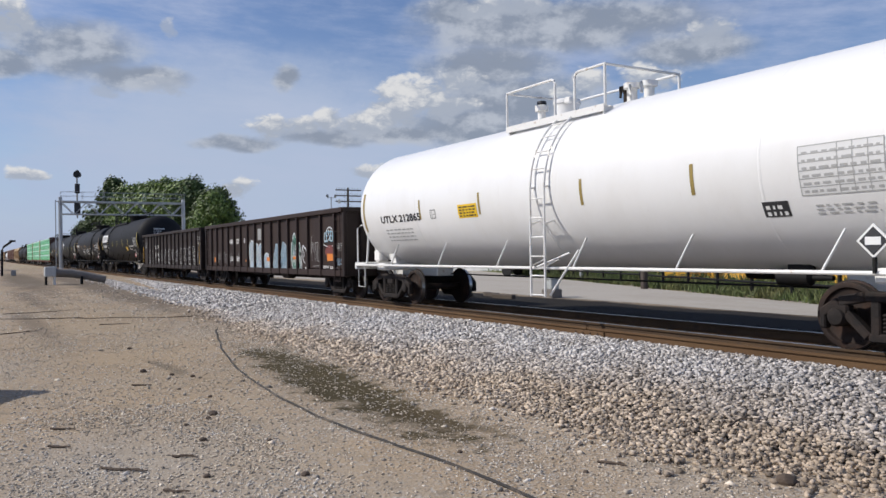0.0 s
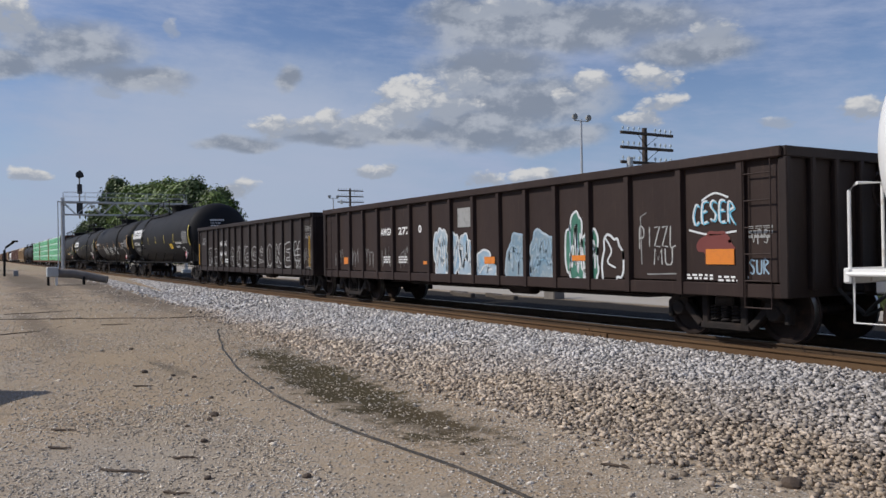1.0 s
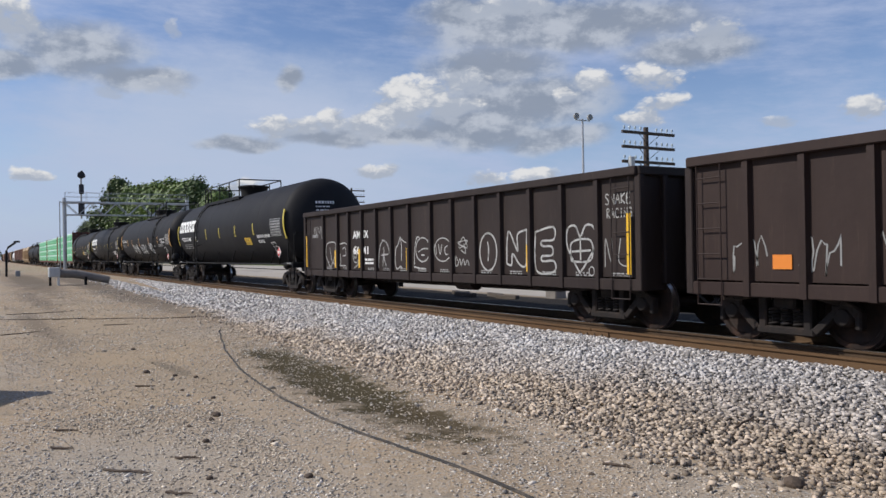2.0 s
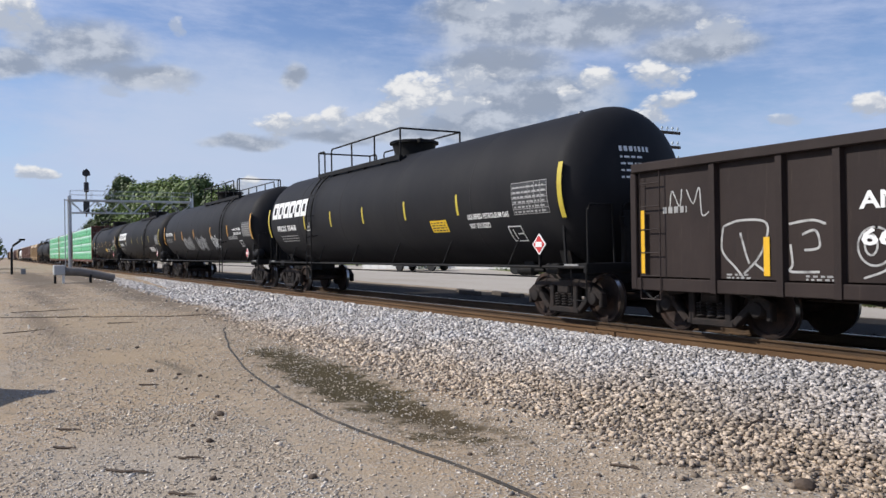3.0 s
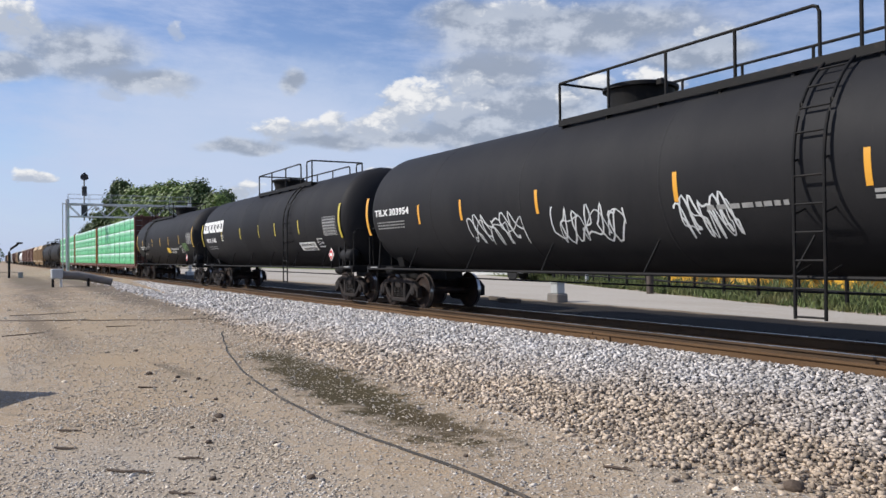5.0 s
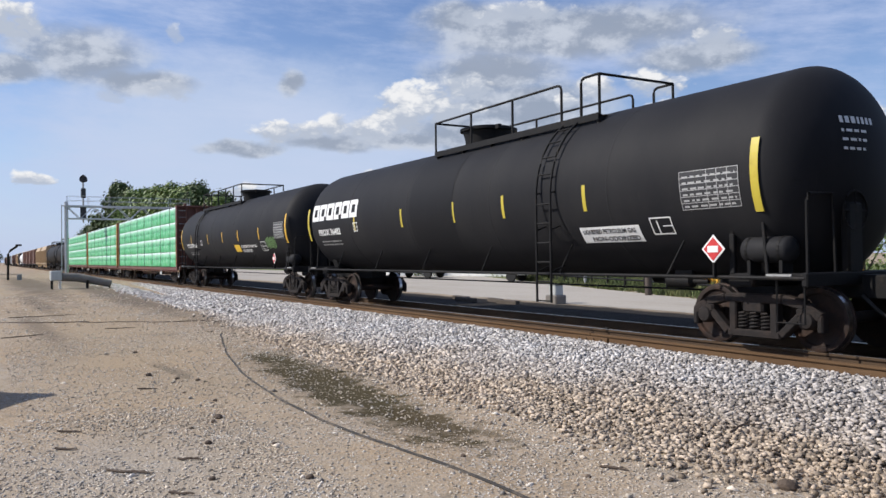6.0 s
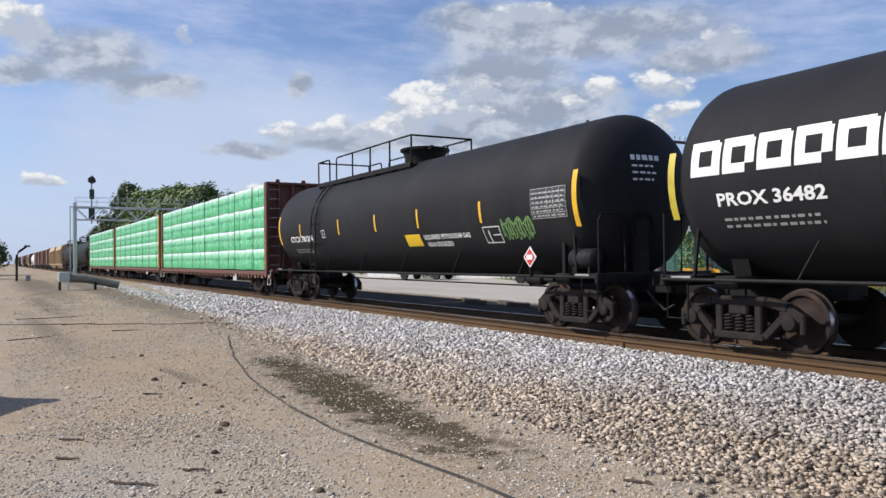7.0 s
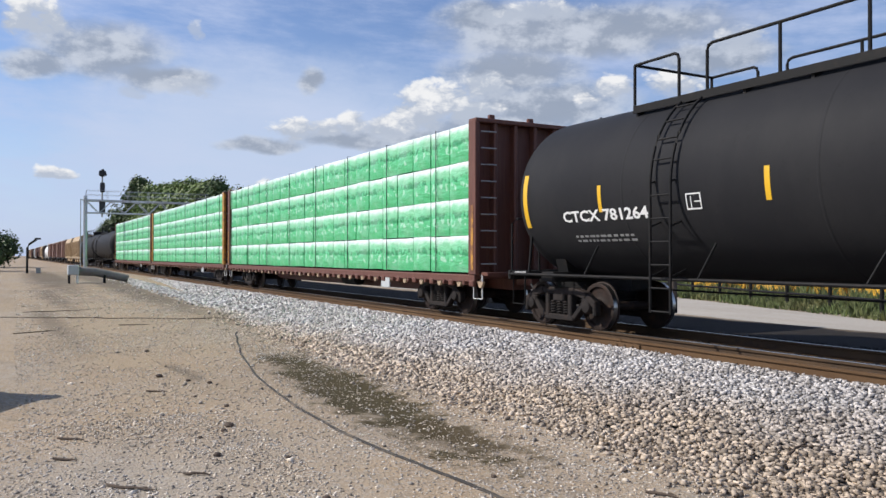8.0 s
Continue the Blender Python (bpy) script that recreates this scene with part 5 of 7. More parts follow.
    part("hand_brake", Form().rod([(half + 0.14, 0.7 + 0.3 * math.cos(a * math.tau / 16), 2.25 + 0.3 * math.sin(a * math.tau / 16)) for a in range(16)], 0.018, 6, True).rod([(half + 0.02, 0.7, 2.25), (half + 0.16, 0.7, 2.25)], 0.03, 6), wagon_black, car)
    return car


def on_side(x, z):
    return (x, -1.419, z)


def blob(x0, x1, z0, z1, seed, wobble=0.12, n=40, place=on_side):
    rng = random.Random(seed)
    ph = [rng.uniform(0, 6.28) for _ in range(4)]
    pts = []
    for i in range(n):
        a = math.tau * i / n
        k = 1 + wobble * (math.sin(3 * a + ph[0]) + 0.6 * math.sin(5 * a + ph[1]) + 0.4 * math.sin(8 * a + ph[2]))
        c, s = math.cos(a), math.sin(a)
        # squarish letters
        c, s = math.copysign(abs(c) ** 0.6, c), math.copysign(abs(s) ** 0.6, s)
        pts.append(((x0 + x1) / 2 + (x1 - x0) / 2 * c * (1 - 0.4 * max(0.0, s) ** 2) * min(1.12, k), (z0 + z1) / 2 + (z1 - z0) / 2 * s * min(1.12, k)))
    return pts


def sprayed_letter(car, x0, x1, z0, z1, fill, edge, seed, lines=2):
    pts = blob(x0, x1, z0, z1, seed)
    n = len(pts)
    cx, cz = (x0 + x1) / 2, (z0 + z1) / 2
    f = Form().add([on_side(cx, cz)] + [on_side(x, z) for x, z in pts], [(0, 1 + i, 1 + (i + 1) % n) for i in range(n)])
    p = part("sprayed_piece", f, fill, car, "sprayed graffiti letter")
    out = spray_line(pts + pts[:2], 0.045, lambda x, z: (x, -1.423, z))
    part("outline", out, edge, p)
    for k in range(lines):
        part("inner_stroke", spray_line(squiggle(seed * 7 + k, x0 + 0.1, x1 - 0.1, z0 + 0.12, z1 - 0.12, 24, 1.5), 0.035, lambda x, z: (x, -1.425, z)), edge if k % 2 == 0 else graffiti_blue, p)


def sprayed_outline(car, x0, x1, z0, z1, edge, seed):
    pts = blob(x0, x1, z0, z1, seed)
    part("outline", spray_line(pts + pts[:2], 0.045, lambda x, z: (x, -1.423, z)), edge, car, "pale sprayed letter outline")


def flat_bars(car, x0, x1, z0, z1, rows, seed, mat, word=0.1, name="small_stencil"):
    rng = random.Random(seed)
    f = Form()
    h = (z1 - z0) / rows
    for k in range(rows):
        x = x0
        while x < x1 - 0.02:
            w = min(x1 - x, rng.uniform(0.5, 1.4) * word)
            f.add([(x, -1.422, z0 + k * h), (x + w, -1.422, z0 + k * h), (x + w, -1.422, z0 + (k + 0.6) * h), (x, -1.422, z0 + (k + 0.6) * h)], [(0, 1, 2, 3)])
            x += w + rng.uniform(0.02, 0.05)
    tagged(part(name, f, mat, car), kind="stuff")


def flat_text(car, body, x0, x1, z, size, mat):
    vs, fs = lettering(body, size)
    w = max(v[0] for v in vs)
    part("stencil", Form().add([(x0 + u / w * (x1 - x0), -1.424, z + v) for u, v in vs], fs), mat, car, "white stencilled marks")


def flat_patch(car, x0, x1, z0, z1, mat, name, label, off=0.0):
    part(name, Form().box(((x0 + x1) / 2, -1.424 - off, (z0 + z1) / 2), (x1 - x0, 0.006, z1 - z0)), mat, car, label)


def curve_through(pts, n=6):
    """A smooth line through points."""
    out = []
    for i in range(len(pts) - 1):
        a, b, c, d = (Vector((*pts[min(max(k, 0), len(pts) - 1)], 0)) for k in (i - 1, i, i + 1, i + 2))
        for k in range(n):
            t = k / n
            q = 0.5 * (2 * b + (c - a) * t + (2 * a - 5 * b + 4 * c - d) * t * t + (3 * b - a - 3 * c + d) * t ** 3)
            out.append((q.x, q.y))
    return out + [pts[-1]]


def ring(cx, cz, rx, rz, a0=80, a1=450, n=16):
    return [(cx + rx * math.cos(radians(a0 + (a1 - a0) * k / n)), cz + rz * math.sin(radians(a0 + (a1 - a0) * k / n))) for k in range(n + 1)]


# single-stroke capitals for sprayed scrawls, in a unit box
SCRAWL = {"P": [[(0.1, -0.1), (0.15, 1.0), (0.75, 0.9), (0.7, 0.5), (0.15, 0.45)]], "I": [[(0.5, 0), (0.5, 1)]],
          "Z": [[(0.1, 0.95), (0.9, 1), (0.1, 0.05), (0.95, 0)]], "L": [[(0.2, 1), (0.15, 0), (0.9, 0.05)]],
          "M": [[(0, 0), (0.1, 1), (0.45, 0.3), (0.85, 1), (0.9, 0)]], "U": [[(0.1, 1), (0.15, 0.15), (0.5, 0), (0.85, 0.15), (0.9, 1)]],
          "C": [[(0.9, 0.85), (0.5, 1), (0.1, 0.5), (0.4, 0), (0.9, 0.1)]], "E": [[(0.9, 1), (0.2, 0.95), (0.15, 0), (0.9, 0)], [(0.2, 0.5), (0.75, 0.55)]],
          "S": [[(0.9, 0.9), (0.4, 1), (0.15, 0.75), (0.8, 0.35), (0.6, 0), (0.1, 0.1)]], "R": [[(0.1, 0), (0.15, 1), (0.8, 0.8), (0.2, 0.5), (0.9, 0)]],
          "N": [[(0.1, 0), (0.1, 1), (0.85, 0), (0.9, 1)]], "A": [[(0, 0), (0.5, 1), (0.95, 0)], [(0.2, 0.4), (0.75, 0.4)]],
          "K": [[(0.1, 0), (0.1, 1)], [(0.9, 1), (0.15, 0.5), (0.9, 0)]], "G": [[(0.9, 0.85), (0.4, 1), (0.1, 0.5), (0.4, 0), (0.85, 0.15), (0.85, 0.5), (0.5, 0.5)]],
          "O": [ring(0.5, 0.5, 0.4, 0.5)], "V": [[(0.05, 1), (0.45, 0), (0.95, 1)]]}


def scrawl(car, word, x0, x1, z0, z1, w, mat, place=on_side, lean=0.0):
    """A word sprayed in single strokes, one mesh."""
    f = Form()
    step = (x1 - x0) / len(word)
    for k, ch in enumerate(word):
        for st in SCRAWL[ch]:
            pts = [(x0 + step * (k + 0.86 * u) + lean * v * step, z0 + (z1 - z0) * v) for u, v in st]
            spray_line(curve_through(pts, 4) if ch not in "ZNMVA" else pts, w, place, f)
    part("sprayed_tag", f, mat, car, "thin sprayed scrawl")


def chalk_marks(car):
    """Pale hand-drawn figures, one to a panel."""
    def draw(strokes, w=0.034, mat=graffiti_chalk):
        f = Form()
        for st in strokes:
            spray_line(curve_through(st), w, on_side, f)
        part("chalk_mark", f, mat, car, "chalky pale drawn figure")
    draw([[(-7.1, 2.05), (-7.05, 2.3), (-6.9, 2.05), (-6.85, 2.32)], [(-6.75, 2.3), (-6.62, 2.08), (-6.5, 2.32), (-6.45, 1.9), (-6.3, 1.95)]], 0.022)
    draw([[(-6.05, 1.7), (-5.75, 1.78), (-5.3, 1.72), (-5.4, 1.3), (-5.7, 1.0)], [(-6.05, 1.7), (-6.08, 1.35), (-5.85, 1.1), (-5.7, 0.95)], [(-5.75, 1.6), (-5.66, 1.3), (-5.6, 1.15)], [(-5.5, 1.15), (-5.3, 1.02)]])
    draw([[(-4.95, 1.7), (-4.6, 1.74), (-4.4, 1.68)], [(-4.93, 1.42), (-4.9, 1.15), (-4.93, 1.05), (-4.5, 1.05)], [(-4.75, 1.55), (-4.55, 1.6), (-4.5, 1.38), (-4.72, 1.34)]])
    draw([ring(-3.75, 1.38, 0.22, 0.24), [(-3.55, 1.3), (-3.6, 1.1), (-3.9, 0.98)], ring(-3.8, 1.4, 0.08, 0.13)], 0.028)
    draw([[(-2.22, 1.0), (-2.15, 1.5), (-1.92, 1.76), (-1.62, 1.6), (-1.5, 1.2), (-1.47, 1.0)], [(-2.05, 1.35), (-1.6, 1.38)], [(-1.88, 1.58), (-1.85, 1.25), (-1.74, 1.05)], [(-1.95, 1.05), (-1.9, 1.4)]])
    draw([[(-1.15, 1.55), (-1.02, 1.62), (-0.88, 1.82), (-0.82, 1.5), (-0.84, 1.2)], [(-1.15, 1.55), (-1.2, 1.2), (-1.1, 0.98), (-0.9, 1.05), (-0.78, 1.0)], [(-0.85, 1.78), (-0.6, 1.68), (-0.45, 1.66)]])
    draw([ring(0.33, 1.48, 0.36, 0.30), [(-0.12, 1.1), (-0.08, 1.55), (0.05, 1.8), (0.2, 1.75)], [(-0.15, 1.05), (0.1, 1.02), (0.5, 1.0)], [(0.1, 1.42), (0.35, 1.5), (0.62, 1.5)], [(0.25, 1.35), (0.42, 1.34)]])
    draw([ring(1.32, 1.47, 0.40, 0.28), [(0.98, 1.62), (1.02, 1.35)], [(1.12, 1.6), (1.2, 1.36), (1.28, 1.6)], [(1.55, 1.56), (1.42, 1.5), (1.45, 1.36), (1.56, 1.36)]], 0.030)
    draw([[(2.05, 1.5), (2.25, 1.75), (2.42, 1.5), (2.02, 1.62), (2.45, 1.66), (2.08, 1.48)], [(2.15, 1.45), (2.35, 1.38), (2.3, 1.56)], [(2.0, 1.2), (1.92, 1.3), (1.9, 1.1), (2.0, 1.1), (2.1, 1.25), (2.15, 1.1), (2.25, 1.25), (2.32, 1.1), (2.42, 1.22), (2.5, 1.1)]], 0.024)
    draw([ring(3.28, 1.40, 0.33, 0.41), [(3.26, 1.62), (3.30, 1.45), (3.27, 1.2)]], 0.042)
    draw([[(3.98, 1.15), (4.0, 1.6), (4.08, 1.82), (4.3, 1.5), (4.38, 1.42), (4.38, 1.75), (4.7, 1.84)], [(3.98, 1.15), (4.15, 1.12), (4.2, 1.35), (4.45, 1.12), (4.65, 1.12), (4.68, 1.5), (4.7, 1.84)]], 0.042)
    draw([[(4.98, 1.78), (5.55, 1.86), (5.56, 1.62), (5.2, 1.6), (5.2, 1.5), (5.5, 1.48), (5.5, 1.32), (5.2, 1.3), (5.2, 1.2), (5.56, 1.2), (5.56, 1.0), (5.0, 1.02), (4.98, 1.78)]], 0.040)
    draw([[(6.32, 0.98), (5.98, 1.45), (5.98, 1.8), (6.2, 1.86), (6.34, 1.66), (6.5, 1.86), (6.72, 1.8), (6.72, 1.45), (6.32, 0.98)], [(6.08, 1.2), (6.1, 1.55), (6.62, 1.58), (6.62, 1.22), (6.08, 1.2)], [(6.1, 1.38), (6.62, 1.4)], [(6.34, 1.66), (6.34, 1.22)]], 0.038)
    draw([ring(6.64, 1.02, 0.07, 0.08)], 0.022)
    scrawl(car, "SNAKE", 7.02, 7.68, 2.20, 2.38, 0.024, graffiti_chalk)
    scrawl(car, "RACING", 7.06, 7.70, 1.96, 2.12, 0.024, graffiti_chalk)
    draw([[(7.0, 1.1), (7.02, 1.6), (7.15, 1.2), (7.18, 1.6)], [(7.4, 1.6), (7.35, 1.2), (7.6, 1.15), (7.62, 1.55)]], 0.022, grey_mark)


def gondolas():
    c = -30.05
    posts = [x - c for x in (-22.45, -23.6, -24.75, -25.75, -26.7, -27.65, -28.6, -29.6, -30.6, -31.6, -32.6, -33.55, -34.5, -35.45, -36.4, -37.3)]
    car = gondola("dark brown ribbed gondola with sprayed graffiti along its side", c, 8.3, posts, wagon_brown, 6.95)
    for k, (a, b) in enumerate(((-31.42, -30.78), (-30.85, -30.22), (-30.30, -29.68))):
        sprayed_letter(car, a - c, b - c, 0.86, 2.0 - 0.1 * k, graffiti_blue, graffiti_white, 2 + k, 3)
    sprayed_letter(car, -29.62 - c, -28.80 - c, 0.80, 1.42, graffiti_blue, graffiti_white, 9, 2)
    for k, (a, b) in enumerate(((-28.38, -27.52), (-27.60, -26.70))):
        sprayed_letter(car, a - c, b - c, 0.78, 1.74 + 0.06 * k, graffiti_pale, graffiti_blue, 12 + k, 3)
    for k, (a, b) in enumerate(((-26.42, -25.92), (-25.98, -25.52))):
        sprayed_letter(car, a - c, b - c, 0.84, 2.08 - 0.28 * k, graffiti_teal, graffiti_white, 19 + k, 3)
    scrawl(car, "PIZZL", 5.52, 6.36, 1.45, 1.78, 0.026, graffiti_chalk)
    scrawl(car, "MU", 5.86, 6.30, 1.16, 1.42, 0.026, graffiti_chalk)
    part("sprayed_tag", spray_line([(5.58, 1.16), (5.56, 1.95), (5.7, 2.02)], 0.024, on_side, spray_line([(5.7, 1.0), (6.4, 1.02)], 0.022, on_side)), graffiti_grey, car, "thin grey sprayed scrawl")
    scrawl(car, "CESER", 6.68, 7.50, 1.76, 2.06, 0.034, graffiti_white, lambda x, z: (x, -1.428, z + 0.07 * math.sin((x - 6.68) * 3.8)))
    scrawl(car, "CESER", 6.71, 7.53, 1.74, 2.04, 0.018, graffiti_cyan, lambda x, z: (x, -1.431, z + 0.07 * math.sin((x - 6.68) * 3.8)))
    part("sprayed_tag", spray_line(curve_through([(6.85, 2.14), (7.1, 2.24), (7.35, 2.16)]), 0.03, on_side, spray_line(curve_through([(6.6, 1.7), (7.0, 1.62), (7.5, 1.66)]), 0.03, on_side)), graffiti_white, car, "pale sprayed underline")
    sprayed_letter(car, 6.80, 7.42, 1.34, 1.64, graffiti_red, graffiti_red, 33, 0)
    scrawl(car, "SUR", 7.70, 8.05, 1.04, 1.24, 0.026, graffiti_blue)
    scrawl(car, "VPS", 7.74, 8.04, 1.48, 1.66, 0.020, graffiti_chalk)
    sprayed_outline(car, 4.60, 5.12, 0.82, 1.66, graffiti_white, 51)
    part("sprayed_tag", spray_line(curve_through([(4.7, 1.62), (4.85, 1.4), (4.75, 1.2), (4.95, 1.1)]), 0.035, on_side), graffiti_white, car, "pale sprayed stroke")
    for x0, x1, z0, z1 in ((-23.12, -22.6, 1.17, 1.40), (-31.95, -31.6, 1.12, 1.20), (-29.2, -28.8, 1.15, 1.3), (-26.25, -25.7, 1.22, 1.32), (-36.9, -36.6, 1.1, 1.3)):
        flat_patch(car, x0 - c, x1 - c, z0, z1, orange_paint, "paint_patch", "orange paint patch", 0.006)
    flat_patch(car, -30.3 - c, -29.75 - c, 1.98, 2.42, grey_mark, "faded_square", "faded grey stencil square")
    flat_text(car, "AMGX", -34.35 - c, -33.65 - c, 1.90, 0.26, white_mark)
    flat_text(car, "272", -33.3 - c, -32.68 - c, 1.90, 0.26, white_mark)
    flat_text(car, "0", -32.2 - c, -32.03 - c, 1.92, 0.26, white_mark)
    for x0, x1 in ((-34.2, -33.8), (-33.3, -32.8)):
        flat_bars(car, x0 - c, x1 - c, 1.15, 1.35, 3, 5, white_mark)
    flat_bars(car, -23.5 - c, -23.0 - c, 0.94, 1.04, 2, 6, white_mark, 0.08)
    flat_bars(car, -22.35 - c, -21.95 - c, 1.55, 1.75, 3, 7, grey_mark, 0.08)
    flat_bars(car, -22.9 - c, -22.35 - c, 0.92, 1.02, 2, 6, white_mark, 0.08)
    for k in range(5):
        part("sprayed_tag", spray_line(squiggle(60 + k, -37.6 - c + 1.1 * k, -37.0 - c + 1.1 * k, 1.0, 1.6, 26, 3), 0.025, on_side), graffiti_grey, car)
    # second, with yellow uprights
    c = -47.45
    posts = [x - c for x in (-53.65, -52.5, -51.65, -50.7, -49.75, -48.8, -47.8, -46.65, -45.65, -44.65, -43.65, -42.6, -41.6, -40.6)]
    car = gondola("black-brown ribbed gondola with yellow strips and chalky scrawl", c + 0.13, 7.87, posts, wagon_black, 6.65)
    for x in (-55.1, -52.75, -50.95, -48.9, -47.95, -46.75, -44.75, -42.72, -39.78):
        flat_patch(car, x - c - 0.05, x - c + 0.05, 0.98, 1.53 if -55 < x < -40 else 2.02, yellow_tape, "reflector", "yellow reflective strip", 0.065 if x < -55 or x > -40 else 0.004)
    flat_text(car, "AMGX", -51.38 - c, -50.30 - c, 1.86, 0.30, white_mark)
    flat_text(car, "66041", -51.38 - c, -50.32 - c, 1.40, 0.29, white_mark)
    flat_bars(car, -50.55 - c, -50.0 - c, 1.1, 1.3, 2, 15, white_mark)
    chalk_marks(car)
    for x in (-6.0, -4.7, -2.9, -1.9, -0.9, 0.1, 1.2, 3.0, 4.1, 5.2, 6.2, 7.2):
        flat_bars(car, x, x + 0.42, 0.93, 1.02, 2, round(90 + x * 10), grey_mark, 0.07)
    # a spread of rust along the end of this one
    flat_bars(car, -54.7 - c, -54.2 - c, 1.95, 2.12, 1, 16, grey_mark, 0.1)


# ------------------------------------------------ centre-beam flats with wrapped lumber
def wrap_material():
    mat = bpy.data.materials.new("printed green lumber wrap")
    mat.use_nodes = True
    nt = mat.node_tree
    N, L = nt.nodes.new, nt.links.new
    b = nt.nodes["Principled BSDF"]
    b.inputs["Roughness"].default_value = 0.36
    tc = N("ShaderNodeTexCoord")
    sp = N("ShaderNodeSeparateXYZ")
    L(tc.outputs["Object"], sp.inputs[0])
    geo = N("ShaderNodeObjectInfo")

    def m(op, a, b_=0.0, c=0.0):
        n = N("ShaderNodeMath")
        n.operation = op
        for k, v in enumerate((a, b_, c)):
            if isinstance(v, bpy.types.NodeSocket):
                L(v, n.inputs[k])
            else:
                n.inputs[k].default_value = v
        return n.outputs[0]

    def noise_at(scale, stretch, detail=4):
        mp = N("ShaderNodeMapping")
        mp.inputs["Scale"].default_value = stretch
        off = N("ShaderNodeCombineXYZ")
        L(m("MULTIPLY", geo.outputs["Random"], 7.0), off.inputs[0])
        L(off.outputs[0], mp.inputs["Location"])
        L(tc.outputs["Object"], mp.inputs[0])
        n = N("ShaderNodeTexNoise")
        n.inputs["Scale"].default_value, n.inputs["Detail"].default_value = scale, detail
        L(mp.outputs[0], n.inputs["Vector"])
        return n.outputs[0]

    def ramp(v, a, z, lo=0.0, hi=1.0):
        r = N("ShaderNodeMapRange")
        L(v, r.inputs[0])
        for k, q in zip((1, 2, 3, 4), (a, z, lo, hi)):
            r.inputs[k].default_value = q
        return r.outputs[0]

    def mix(f, a, b_):
        x = N("ShaderNodeMix")
        x.data_type = "RGBA"
        for k, v in ((0, f), (6, a), (7, b_)):
            if isinstance(v, bpy.types.NodeSocket):
                L(v, x.inputs[k])
            else:
                x.inputs[k].default_value = v
        return x.outputs[2]

    z = sp.outputs[2]                     # 0 at the foot of a pack, 0.86 at its top
    ragged = noise_at(3.0, (1, 1, 1))
    zz = m("ADD", z, m("MULTIPLY", m("SUBTRACT", ragged, 0.5), 0.30))
    green, deep, white = (0.085, 0.47, 0.19, 1), (0.02, 0.25, 0.085, 1), (0.72, 0.79, 0.76, 1)
    col = mix(ramp(noise_at(5.0, (1, 1, 1)), 0.42, 0.62), green, (0.11, 0.50, 0.23, 1))
    # darker printed line and pale print below it
    line = m("MULTIPLY", ramp(zz, 0.40, 0.43), ramp(zz, 0.55, 0.58, 1.0, 0.0))
    words = ramp(noise_at(9.0, (1.0, 1, 0.6), 2), 0.46, 0.50)
    col = mix(m("MULTIPLY", line, words), col, deep)
    low = m("MULTIPLY", ramp(zz, 0.24, 0.26), ramp(zz, 0.40, 0.42, 1.0, 0.0))
    col = mix(m("MULTIPLY", m("MULTIPLY", low, ramp(noise_at(6.0, (1.2, 1, 1), 2), 0.55, 0.57)), 0.75), col, (0.42, 0.68, 0.50, 1))
    # white upper band with its fading edge
    col = mix(ramp(zz, 0.46, 0.74, 0.0, 0.60), col, (0.40, 0.66, 0.46, 1))
    col = mix(ramp(zz, 0.68, 0.82), col, white)
    col = mix(m("MULTIPLY", ramp(noise_at(1.6, (1, 1, 1)), 0.5, 0.75), 0.35), col, (0.42, 0.55, 0.47, 1))
    L(col, b.inputs["Base Color"])
    bp = N("ShaderNodeBump")
    bp.inputs["Strength"].default_value, bp.inputs["Distance"].default_value = 0.8, 0.04
    L(noise_at(4.0, (1, 1, 2.5)), bp.inputs["Height"])
    L(bp.outputs[0], b.inputs["Normal"])
    return mat


WRAP = wrap_material()
PACK_L, PACK_H = 0.966, 0.872


def pack_mesh(seed):
    """A wrapped pack: slightly slack sides with a soft edge."""
    rng = random.Random(seed)
    nx, nz = 5, 5
    vs, fs = [], []
    for j in range(nz + 1):
        for i in range(nx + 1):
            u, v = i / nx, j / nz
            edge = min(u, 1 - u, v, 1 - v)
            y = -1.40 + (0.040 if edge == 0 else 0.0) - (rng.uniform(0.0, 0.018) if edge > 0 else 0)
            vs.append(((u - 0.5) * (PACK_L - 0.030) + (rng.uniform(-0.006, 0.006) if 0 < u < 1 else 0), y, v * (PACK_H - 0.016)))
    w = nx + 1
    fs = [(j * w + i, j * w + i + 1, (j + 1) * w + i + 1, (j + 1) * w + i) for j in range(nz) for i in range(nx)]
    n = len(vs)
    x, z = (PACK_L - 0.012) / 2, PACK_H - 0.012
    ring = [i for i in range(nx + 1)] + [j * w + nx for j in range(1, nz + 1)] + [nz * w + i for i in range(nx - 1, -1, -1)] + [j * w for j in range(nz - 1, 0, -1)]
    back = [(vs[i][0], -0.30, vs[i][2]) for i in ring]
    vs += back
    k = len(ring)
    fs += [(ring[i], n + i, n + (i + 1) % k, ring[(i + 1) % k]) for i in range(k)]
    fs.append(tuple(n + i for i in range(k))[::-1])
    return Form().add(vs, fs).mesh("lumber_pack", WRAP, 50)


PACKS = [pack_mesh(s) for s in range(4)]


